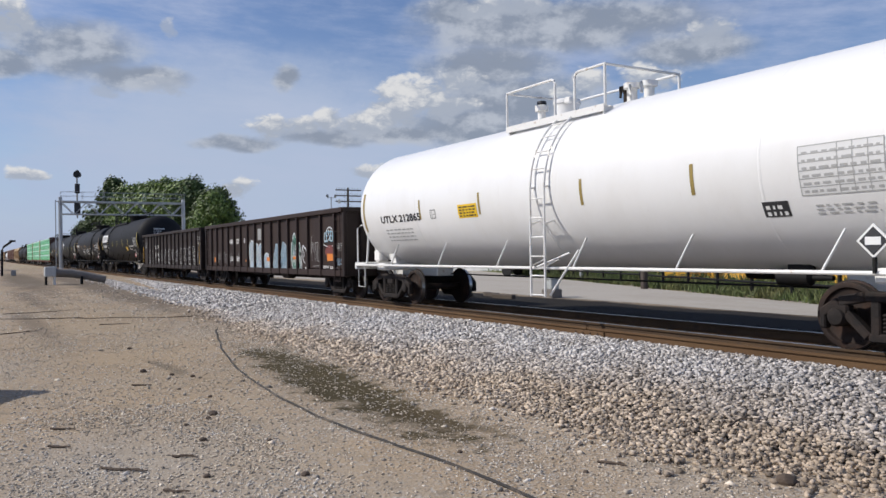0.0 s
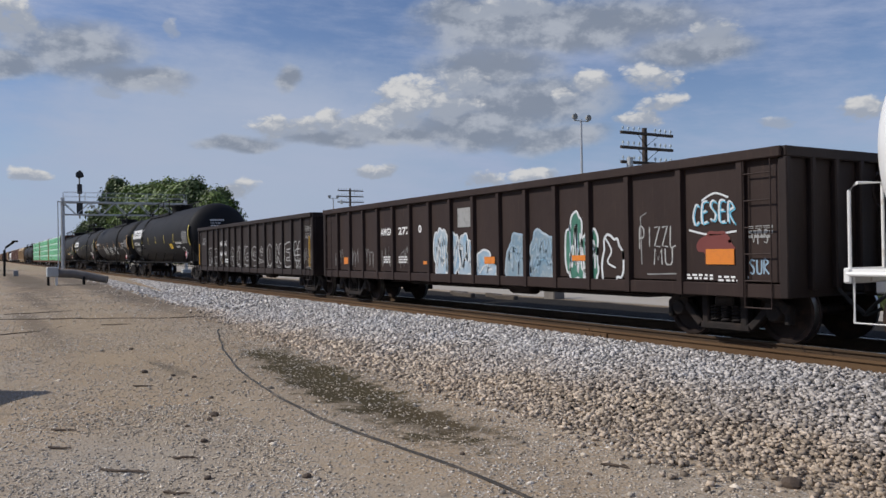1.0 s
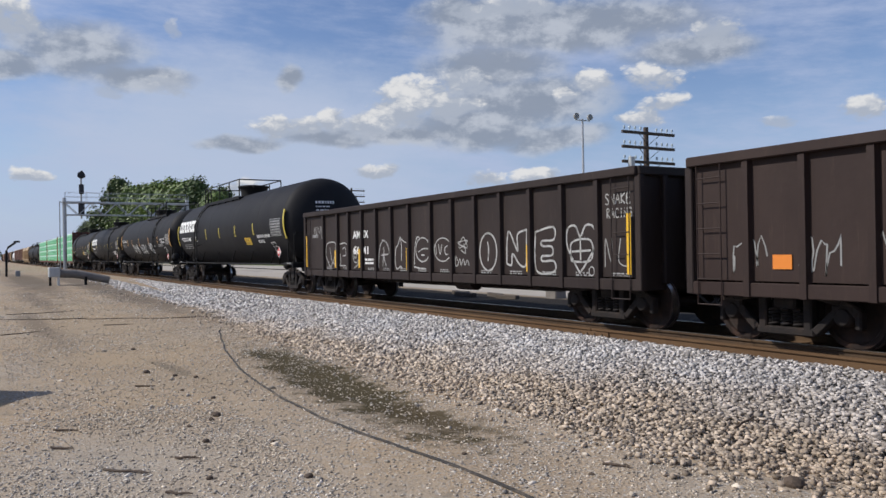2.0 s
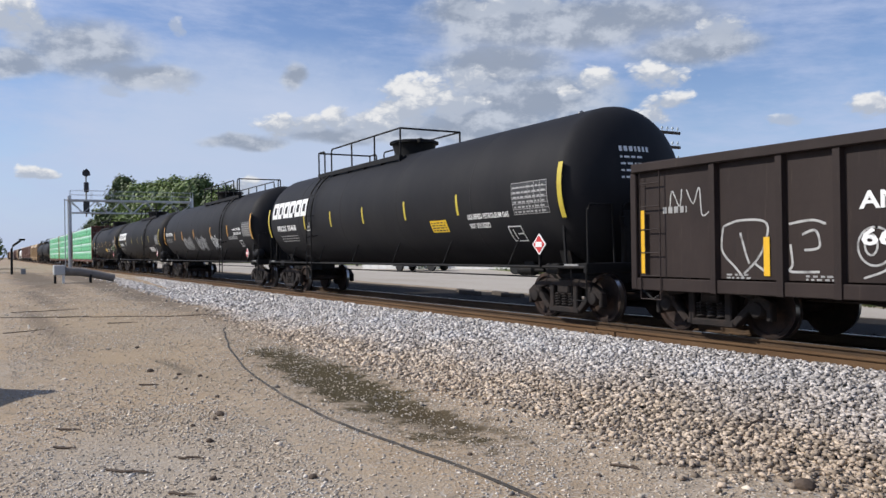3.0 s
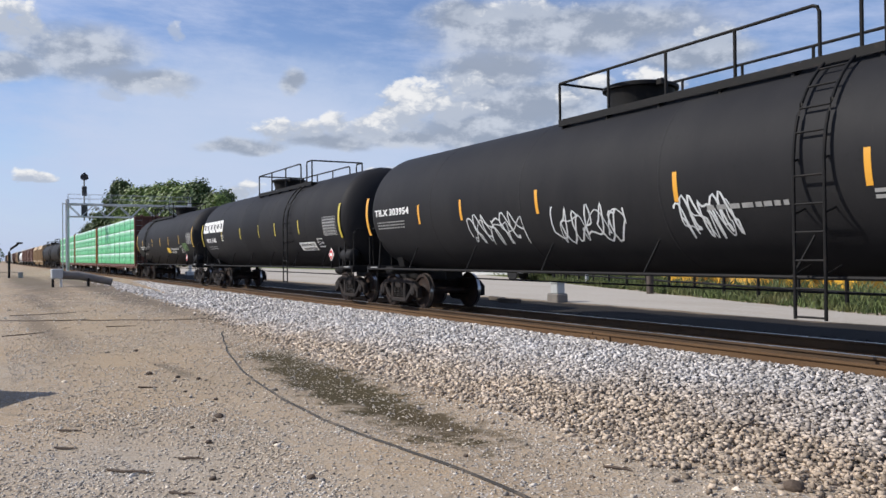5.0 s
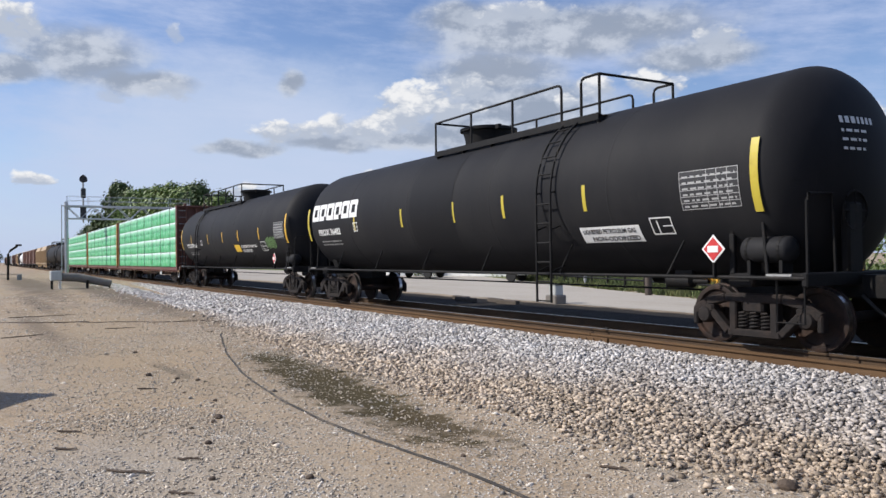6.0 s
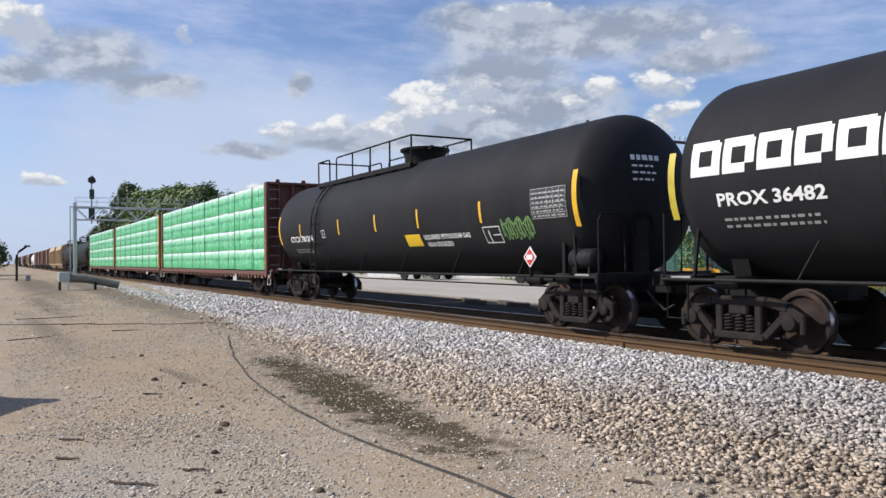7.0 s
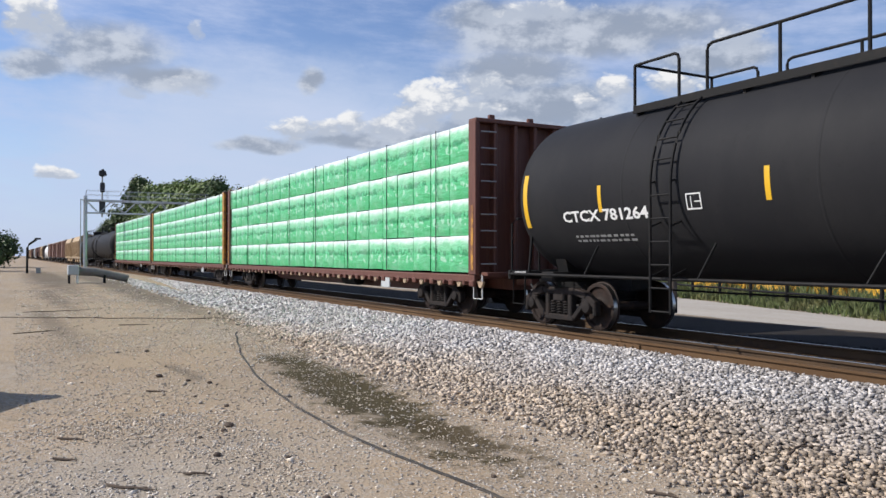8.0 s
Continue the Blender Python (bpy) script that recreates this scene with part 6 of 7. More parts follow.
def centre_beam(label, x0, columns, rolling, posts=None):
    car = thing("centre_beam_flat", label, "lumber flatcar", "cars of the freight train")
    TRAIN.append((car, x0))
    half = columns * PACK_L / 2 + 0.02
    deck = 1.05
    part("deck", Form().box((0, 0, deck - 0.10), (2 * half + 0.5, 2.70, 0.10), 0.01).box((0, 0, 0.80), (2 * half + 0.4, 0.6, 0.34), 0.02), oxide_red, car)
    for y in (-1.36, 1.36):
        sill = part("side_sill", Form().box((0, y, deck - 0.14), (2 * half + 0.5, 0.10, 0.16), 0.012), oxide_red, car)
        for k in range(columns + 1):
            x = -half + 0.02 + k * PACK_L
            part("winch", Form().box((x + 0.15, y * 1.01, deck - 0.25), (0.20, 0.12, 0.14), 0.02), oxide_red, sill)
            part("winch_drum", Form().lathe([(-0.09, 0.05), (0.09, 0.05)], (x - 0.1, y * 1.02, deck - 0.24), "y", 10), oxide_red, sill)
            part("winch_bracket", Form().prism([(x + 0.35, deck - 0.2), (x + 0.6, deck - 0.2), (x + 0.52, deck - 0.34), (x + 0.42, deck - 0.34)], y * 0.99 - 0.03, y * 0.99 + 0.03, "y"), material_tan, sill)
    # beam down the middle
    part("centre_beam", Form().box((0, 0, 2.8), (2 * half, 0.22, 3.4), 0.02).box((0, 0, 4.52), (2 * half, 0.42, 0.12), 0.02), oxide_red, car)
    for s in (-1, 1):
        e = Form()
        xb = s * (half + 0.17)
        e.box((xb - s * 0.10, 0, 2.80), (0.06, 2.8, 3.5))
        e.box((xb, 0, 4.55), (0.34, 2.84, 0.10), 0.015)
        bulk = part("bulkhead", e, oxide_red, car, "dark red steel end bulkhead")
        for y in (-1.37, 1.37):
            part("corner_post", Form().box((xb, y, 2.78), (0.32, 0.12, 3.56), 0.015), posts or oxide_red, bulk)
        for y in (-0.85, -0.28, 0.28, 0.85):
            part("upright_rib", Form().box((xb, y, 2.78), (0.26, 0.10, 3.5), 0.02), oxide_red, bulk)
        for k in range(9):
            part("rung", Form().rod([(xb + s * 0.17, -1.28, 1.25 + 0.38 * k), (xb + s * 0.19, -0.88, 1.25 + 0.38 * k)], 0.018, 6), grey_mark, bulk)
        part("reflector", Form().box((xb + s * 0.02, -1.436, 1.85), (0.10, 0.008, 1.5)), material_ochre, bulk, "worn ochre reflective strip")
        part("top_latch", Form().box((xb, -0.9, 4.66), (0.10, 0.16, 0.12), 0.02).box((xb, 0.2, 4.66), (0.10, 0.16, 0.12), 0.02), oxide_red, bulk)
        st = Form().box((s * (half + 0.62), 0, 0.92), (0.62, 0.6, 0.34), 0.03).box((s * (half + 0.50), 0, 1.02), (0.30, 2.6, 0.08), 0.01)
        part("end_sill", st, oxide_red, car)
        part("sill_step", Form().rod([(s * (half + 0.42), -1.3, 1.0), (s * (half + 0.42), -1.3, 0.45), (s * (half + 0.05), -1.3, 0.45), (s * (half + 0.05), -1.3, 1.0)], 0.018, 6), white_iron, car)
        add_coupler(car, half + 0.85, s, oxide_red)
        add_truck(car, s * (half - 2.1), rolling)
    part("belly_sill", Form().prism([(-half + 3.4, 0.66), (half - 3.4, 0.66), (half - 4.4, 0.46), (-half + 4.4, 0.46)], -0.25, 0.25, "y"), oxide_red, car)
    part("air_reservoir", Form().lathe([(-0.6, 0.05), (-0.55, 0.2), (0.55, 0.2), (0.6, 0.05)], (2.5, -0.7, 0.68), "x", 14).box((2.5, -0.7, 0.86), (0.5, 0.08, 0.12)), black_iron, car, smooth=35)
    # two side plates by the trucks
    part("side_plate", Form().box((half - 4.6, -1.38, 0.72), (0.55, 0.03, 0.34), 0.005), grey_box, car)
    rng = random.Random(int(-x0))
    load = part("load_far_side", Form().box((0, 0.86, deck + 2 * PACK_H), (2 * half - 0.1, 1.06, 4 * PACK_H - 0.01)), WRAP, car, "green and white wrapped lumber packs")
    first = None
    for r in range(4):
        for k in range(columns):
            x = -half + 0.02 + (k + 0.5) * PACK_L
            at = pose(x, rng.uniform(-0.015, 0.02), deck + r * PACK_H, rng.uniform(-0.5, 0.5), 0, rng.uniform(-0.4, 0.4))
            part("lumber_pack", PACKS[rng.randrange(4)], None, car, at=at)
    # slack wrap hanging from the last pack of the bottom row
    for k in range(0, columns, 3):
        x = -half + 0.02 + k * PACK_L
        part("load_strap", Form().rod([(x + 0.4, -1.425, deck), (x + 0.4, -1.43, deck + 4 * PACK_H), (x + 0.4, -0.2, deck + 4 * PACK_H + 0.02)], 0.012, 5), dark_mark, car)
    return car


material_tan = material("bare tan strap winch", (0.36, 0.26, 0.17), 0.7, spots=[((0.2, 0.13, 0.08), 8.0, 0.5, 0.7, 0.6, ONE)])
material_ochre = material("worn ochre strip", (0.46, 0.22, 0.03), 0.6, spots=[((0.14, 0.05, 0.03), 6.0, 0.45, 0.65, 0.85, ONE)])


# ------------------------------------------------ cars far down the line
def covered_hopper(label, x0, paint):
    car = thing("covered_hopper", label, "railway hopper", "cars of the freight train")
    TRAIN.append((car, x0))
    half = 8.1
    out = [(-1.55, 1.2), (1.55, 1.2), (1.55, 3.6), (1.25, 4.35), (0.6, 4.55), (-0.6, 4.55), (-1.25, 4.35), (-1.55, 3.6)]
    part("body", Form().prism(out, -half + 1.4, half - 1.4, "x"), paint, car, smooth=30)
    for k in range(12):
        x = -half + 1.6 + k * (2 * half - 3.2) / 11
        part("side_post", Form().box((x, -1.58, 2.45), (0.10, 0.07, 2.3), 0.01), paint, car)
    for k in range(3):
        x = -4.4 + 4.4 * k
        part("outlet_bay", Form().prism([(x - 1.6, 1.2), (x + 1.6, 1.2), (x + 0.4, 0.45), (x - 0.4, 0.45)], -1.2, 1.2, "y"), paint, car)
    part("roof_walk", Form().box((0, 0, 4.62), (2 * half - 2.6, 0.7, 0.06)).box((0, 0, 4.57), (2 * half - 3.2, 0.1, 0.06)), galvanised, car)
    part("side_sill", Form().box((0, -1.4, 1.12), (2 * half, 0.12, 0.22), 0.01).box((0, 1.4, 1.12), (2 * half, 0.12, 0.22), 0.01).box((0, 0, 1.0), (2 * half, 0.5, 0.3)), paint, car)
    for s in (-1, 1):
        part("end_frame", Form().bar((s * (half - 0.2), -1.35, 1.1), (s * (half - 1.4), -1.35, 4.1), 0.1, 0.1).bar((s * (half - 0.2), 1.35, 1.1), (s * (half - 1.4), 1.35, 4.1), 0.1, 0.1).box((s * half, 0, 1.1), (0.1, 2.8, 0.3)), paint, car)
        part("slope_sheet", Form().prism([(s * (half - 1.4), 1.3), (s * (half - 1.4), 3.4), (s * (half - 0.4), 2.4), (s * (half - 1.3), 1.3)], -1.3, 1.3, "y"), paint, car)
        add_coupler(car, half - 0.05, s, paint)
        add_truck(car, s * (half - 1.7), False)
    return car


def box_car(label, x0, paint, half=7.9):
    car = thing("boxcar", label, "railway boxcar", "cars of the freight train")
    TRAIN.append((car, x0))
    part("body", Form().box((0, 0, 2.7), (2 * half, 2.9, 3.2), 0.03), paint, car)
    part("roof", Form().prism([(-1.5, 4.3), (1.5, 4.3), (1.45, 4.42), (0, 4.56), (-1.45, 4.42)], -half - 0.03, half + 0.03, "x"), galvanised, car)
    for k in range(14):
        x = -half + 0.3 + k * (2 * half - 0.6) / 13
        if abs(x) > 1.5:
            part("side_post", Form().box((x, -1.47, 2.65), (0.12, 0.07, 3.0), 0.01), paint, car)
    d = part("door", Form().box((0, -1.50, 2.6), (2.8, 0.08, 2.9), 0.015), paint, car)
    for z in (1.6, 2.3, 3.0, 3.7):
        part("door_rib", Form().box((0, -1.555, z), (2.7, 0.05, 0.08), 0.01), paint, d)
    part("underframe", Form().box((0, 0, 0.95), (2 * half, 0.6, 0.35)).box((0, -1.3, 1.0), (2 * half - 4, 0.1, 0.2)), black_iron, car)
    for s in (-1, 1):
        add_coupler(car, half - 0.05, s, paint)
        add_truck(car, s * (half - 1.8), False)
    return car


def far_train():
    centre_beam("centre-beam flatcar stacked with green and white wrapped lumber", -171.6, 22, False, material_ochre)
    centre_beam("centre-beam flatcar with green wrapped lumber packs on dark red frame", -194.2, 22, False)
    x = -217.0
    for k in range(2):
        tank_car("dull black tank car in a row of cars", x, black_paint, black_iron, rolling=False)
        x -= 20.0
    for k in range(2):
        covered_hopper("tan covered hopper with ribbed sides", x + 1.2, tan_paint)
        x -= 17.4
    for k in range(4):
        box_car("faded red-brown boxcar with ribbed sides", x + 1.0, boxcar_brown)
        x -= 17.2
    tank_car("white tank car far down the train", x, white_paint, white_iron, rolling=False)
    x -= 20.0
    for k in range(14):
        if k % 4 == 1:
            covered_hopper("pale covered hopper far down the train", x, tan_paint if k % 8 == 1 else grey_box)
        elif k % 4 == 3:
            gondola("brown gondola far down the train", x, 8.0, [-7 + 1.0 * i for i in range(15)], wagon_brown, 6.6, rolling=False)
        else:
            box_car("brown boxcar far down the train", x, boxcar_brown if k % 3 else wagon_brown)
        x -= 17.4


white_tank()
gondolas()
black_tanks()
centre_beam("dark red flatcar stacked with green and white wrapped lumber", -148.35, 23, True)
far_train()


# ---------------------------------------------------------------- ties, road, fence, grass
def make_ties():
    me = Form().box((0, 0, 0), (0.22, 2.55, 0.18), 0.015).mesh("tie", tie_wood)
    for k in range(150):
        x = 4.0 - 0.52 * k
        part("tie", me, None, track, at=pose(x, 0.03 * noise.noise((x, 0, 0)), -0.272, 0, 0, 1.2 * noise.noise((x, 4, 0))))
    rest = Form()
    for k in range(420):
        rest.box((-74.0 - 0.52 * k, 0, -0.272), (0.22, 2.55, 0.18))
    tagged(part("tie_row", rest, tie_wood, track), kind="stuff")
    plate = Form().box((0, 0, 0), (0.19, 0.36, 0.02), 0.004).mesh("tie_plate", dark_rail)
    spike = Form().lathe([(0, 0.012), (0.03, 0.012), (0.031, 0.022), (0.045, 0.02)], (0, 0, 0), "z", 6).mesh("spike", dark_rail)
    for k in range(56):
        x = 2.96 - 0.52 * k
        pl = part("tie_plate", plate, None, track, at=pose(x, -0.755, -0.178))
        for dx, dy in ((-0.05, -0.11), (0.05, 0.11)):
            part("spike", spike, None, pl, at=pose(dx, dy, 0.01))


def far_edge(x):
    return min(26.0, 9.6 + max(0.0, -(x + 12.5)) * 0.37)


def make_road():
    mat = material("pale crushed stone road", (0.40, 0.362, 0.31), 0.95, spots=[((0.32, 0.285, 0.235), 0.35, 0.45, 0.65, 0.7, (0.3, 1, 1)), ((0.47, 0.435, 0.385), 9.0, 0.5, 0.7, 0.6, ONE), ((0.30, 0.27, 0.23), 14.0, 0.58, 0.72, 0.6, ONE)], bump=0.4, bump_scale=20, spec=0.1)
    xs = spread([(-240, -80, 10), (-80, -30, 25), (-30, 30, 40), (30, 90, 6)])
    vs = []
    for x in xs:
        a, b = 6.5 + 0.035 * min(30.0, max(0.0, -x - 6.0)) + 0.35 * noise.noise((x * 0.2, 0, 0)), far_edge(x) + 0.4 * noise.noise((x * 0.25, 9, 0))
        for k in range(7):
            y = a + (b - a) * k / 6
            vs.append((x, y, ground_height(x, y) + 0.012 + 0.02 * math.sin(math.pi * k / 6)))
    fs = [(i * 7 + j, (i + 1) * 7 + j, (i + 1) * 7 + j + 1, i * 7 + j + 1) for i in range(len(xs) - 1) for j in range(6)]
    tagged(new("road", Form().add(vs, fs).mesh("road", mat, 60)), "pale crushed stone access road beyond the track", "road", kind="structure")


def make_fence():
    fence = thing("pipe_fence", "low dark steel pipe fence along the road verge", "fence")
    xs = [-46 + 2.15 * k for k in range(26)]
    tops = [(x, far_edge(x) + 0.9, ground_height(x, far_edge(x) + 0.9)) for x in xs]
    for x, y, z in tops:
        part("post", Form().lathe([(z - 0.2, 0.06), (z + 1.08, 0.06), (z + 1.10, 0.03)], (x, y, 0), "z", 10), black_iron, fence)
    for h in (0.50, 1.02):
        for p, q in zip(tops, tops[1:]):
            part("rail", Form().rod([(p[0], p[1], p[2] + h), (q[0], q[1], q[2] + h)], 0.042, 8), black_iron, fence)


def make_grass():
    rng = np.random.default_rng(9)
    vs, fs = [], []
    spots = []
    for n, x0, x1, d0, d1, h in ((9000, -48, 4, 0.2, 6.0, 0.24), (1600, -48, 4, 1.2, 7.0, 0.5), (900, -70, -40, 0.5, 14, 0.6)):
        for x, d in zip(rng.uniform(x0, x1, n), rng.uniform(d0, d1, n)):
            spots.append((x, far_edge(x) + d, h * rng.uniform(0.5, 1.5)))
    for x, y, h in spots:
        z = ground_height(x, y)
        for k in range(5):
            a = rng.uniform(0, math.tau)
            w = rng.uniform(0.012, 0.035)
            lx, ly = rng.uniform(-0.6, 0.6, 2) * h
            ox, oy = rng.uniform(-0.16, 0.16, 2)
            i = len(vs)
            c, s = math.cos(a) * w, math.sin(a) * w
            vs += [(x + ox - c, y + oy - s, z - 0.02), (x + ox + c, y + oy + s, z - 0.02), (x + ox + lx * 0.5 + c * 0.6, y + oy + ly * 0.5 + s * 0.6, z + h * 0.6), (x + ox + lx, y + oy + ly, z + h)]
            fs += [(i, i + 1, i + 2), (i, i + 2, i + 3)]
    me = bpy.data.meshes.new("grass")
    me.from_pydata(vs, [], fs)
    me.materials.append(grass_mat)
    tagged(new("verge_grass", me), "tall uneven green and straw-coloured verge grass", "grass", kind="stuff")


# ---------------------------------------------------------------- trees and shrubs
def leafy(name, label, category, x, y, height, width, seed, leaf, trunk_h=0.35, clumps=46, leaves=80, size=0.5):
    rng = random.Random(seed)
    z0 = ground_height(x, y)
    tree = thing(name, label, category, at=pose(x, y, z0))
    tr = Form()
    r0 = height * 0.022 + 0.05
    tr.rod([(0, 0, -0.2), (0.02 * height, 0, height * trunk_h * 0.6), (0.01 * height, 0.02 * height, height * trunk_h), (0, 0, height * 0.75)], [r0, r0 * 0.8, r0 * 0.65, r0 * 0.2], 8)
    trunk = part("trunk", tr, bark, tree, smooth=50)
    centres = []
    for k in range(clumps):
        a, u = rng.uniform(0, math.tau), rng.random()
        zz = trunk_h * 0.75 + (1.0 - trunk_h * 0.75) * rng.random() ** 0.85
        prof = math.sin(math.pi * min(1.0, max(0.05, (zz - trunk_h * 0.6) / (1.04 - trunk_h * 0.6))) ** 0.8)
        rad = width / 2 * (0.35 + 0.65 * math.sqrt(u)) * max(0.15, prof)
        centres.append(Vector((rad * math.cos(a), rad * math.sin(a), height * zz * 0.95)))
    for k in range(7):
        c = centres[k * 5 % clumps]
        s = Vector((0, 0, height * (trunk_h * 0.6 + 0.05 * k)))
        part("limb", Form().rod([s, s.lerp(c, 0.5) + Vector((0, 0, 0.04 * height)), c], [r0 * 0.4, r0 * 0.25, r0 * 0.08], 6), bark, trunk)
    vs, fs = [], []
    for c in centres:
        cr = width * rng.uniform(0.13, 0.22)
        for _ in range(leaves):
            d = Vector((rng.gauss(0, 1), rng.gauss(0, 1), rng.gauss(0, 0.8)))
            d = d.normalized() * cr * (rng.random() ** 0.4)
            p = c + d
            n = (d.normalized() + Vector((rng.gauss(0, 0.5), rng.gauss(0, 0.5), rng.gauss(0.3, 0.5)))).normalized()
            t = n.orthogonal().normalized()
            b = n.cross(t)
            s = size * rng.uniform(0.5, 1.1)
            i = len(vs)
            vs += [p - t * s * 0.5, p + b * s * 0.32 + n * s * 0.08, p + t * s * 0.6, p - b * s * 0.32 + n * s * 0.05]
            fs += [(i, i + 1, i + 2, i + 3)]
    me = bpy.data.meshes.new("crown")
    me.from_pydata([tuple(v) for v in vs], [], fs)
    me.materials.append(leaf)
    ob = new("crown", me)
    ob.parent = tree
    return tree


def make_trees():
    G = "trees behind the signal gantry"
    big = "tall broad-leaved green tree beyond the railway"
    for k, (x, y, h, w, lf) in enumerate(((-232, 21.5, 23.5, 13, leaf_b), (-215, 22.0, 19.5, 11, leaf_a), (-200, 22.5, 19.0, 11, leaf_a), (-170, 23.0, 17.4, 11, leaf_a), (-150, 23.5, 16.0, 9.5, leaf_b), (-138, 24.5, 12.6, 8, leaf_a), (-160, 24.0, 16.6, 9.5, leaf_a), (-143, 26.0, 14.0, 9, leaf_b), (-240, 14.5, 11.8, 8, leaf_b), (-184, 22.6, 18.2, 11, leaf_a), (-156, 22.0, 15.5, 9.5, leaf_a))):
        tagged(leafy("tree", big, "tree", x, y, h, w, 100 + k, lf, 0.12, 130, 90, h * 0.045), group=G)
    leafy("shrub", "low dark green shrub at the yard's edge", "shrub", -92, -14.0, 3.8, 5.0, 201, leaf_b, 0.1, 70, 150, 0.42)
    leafy("shrub", "low dark green shrub at the yard's edge", "shrub", -120, -14.0, 5.2, 8.0, 202, leaf_b, 0.1, 70, 150, 0.5)
    for k, (x, y, h, w) in enumerate(((-60, 22.5, 2.6, 4), (-66, 25, 3.0, 5), (-73, 27, 3.0, 5), (-36, 30, 4.5, 5), (-31, 31, 4.2, 5), (-26, 32, 4.0, 5), (-20, 30, 3.8, 5), (-14, 29, 3.6, 5), (-42, 36, 4.6, 6), (-8, 27, 3.4, 5))):
        leafy("shrub", "leafy green shrub on the verge beyond the fence", "shrub", x, y, h, w, 300 + k, leaf_a if k % 2 else leaf_b, 0.1, 26, 60, 0.24)


# ---------------------------------------------------------------- poles and signals
def telegraph_pole(x, y, height, label):
    z0 = ground_height(x, y)
    pole = thing("telegraph_pole", label, "utility pole", "poles along the railway", at=pose(x, y, z0))
    part("pole", Form().rod([(0, 0, -0.3), (0.02, 0, height * 0.5), (0, 0, height)], [0.16, 0.14, 0.11], 12), pole_wood, pole, smooth=50)
    pin = Form().lathe([(0, 0.015), (0.09, 0.015), (0.09, 0.045), (0.15, 0.05), (0.19, 0.035), (0.21, 0.008)], (0, 0, 0), "z", 8).mesh("insulator", glass_blue, 40)
    for k in range(3):
        z = height - 0.28 - 0.62 * k
        arm = part("crossarm", Form().box((0.16, 0, z), (0.10, 3.05, 0.12), 0.01), pole_wood, pole)
        for j in (-4.5, -3.5, -2.5, -1.5, 1.5, 2.5, 3.5, 4.5):
            part("insulator", pin, None, arm, at=pose(0.16, j * 0.31, z + 0.06))
        for s in (-1, 1):
            part("brace", Form().bar((0.22, s * 0.62, z - 0.04), (0.13, 0, z - 0.50), 0.03, 0.012), black_iron, arm)
    part("can", Form().lathe([(height - 1.75, 0.14), (height - 1.35, 0.14), (height - 1.33, 0.05)], (0.3, -1.15, 0), "z", 12).box((0.24, -1.15, height - 1.55), (0.14, 0.08, 0.06)), grey_box, pole, "small pale can under the lowest arm", 35)


def flood_mast(x, y, height):
    z0 = ground_height(x, y)
    mast = thing("floodlight_mast", "slim pale steel mast with two floodlights", "light mast", "floodlight masts", at=pose(x, y, z0))
    part("mast", Form().rod([(0, 0, -0.2), (0, 0, height)], [0.10, 0.06], 10), galvanised, mast, smooth=50)
    part("yoke", Form().rod([(0, -0.55, height - 0.08), (0, 0.55, height - 0.08)], 0.03, 6), galvanised, mast)
    for s in (-1, 1):
        part("floodlight", Form().lathe([(-0.14, 0.05), (-0.04, 0.14), (0.12, 0.18), (0.13, 0.02)], (0, s * 0.5, height + 0.12), "x", 14).rod([(0, s * 0.5, height - 0.08), (0, s * 0.5, height + 0.0)], 0.03, 6), grey_mark, mast, smooth=35)


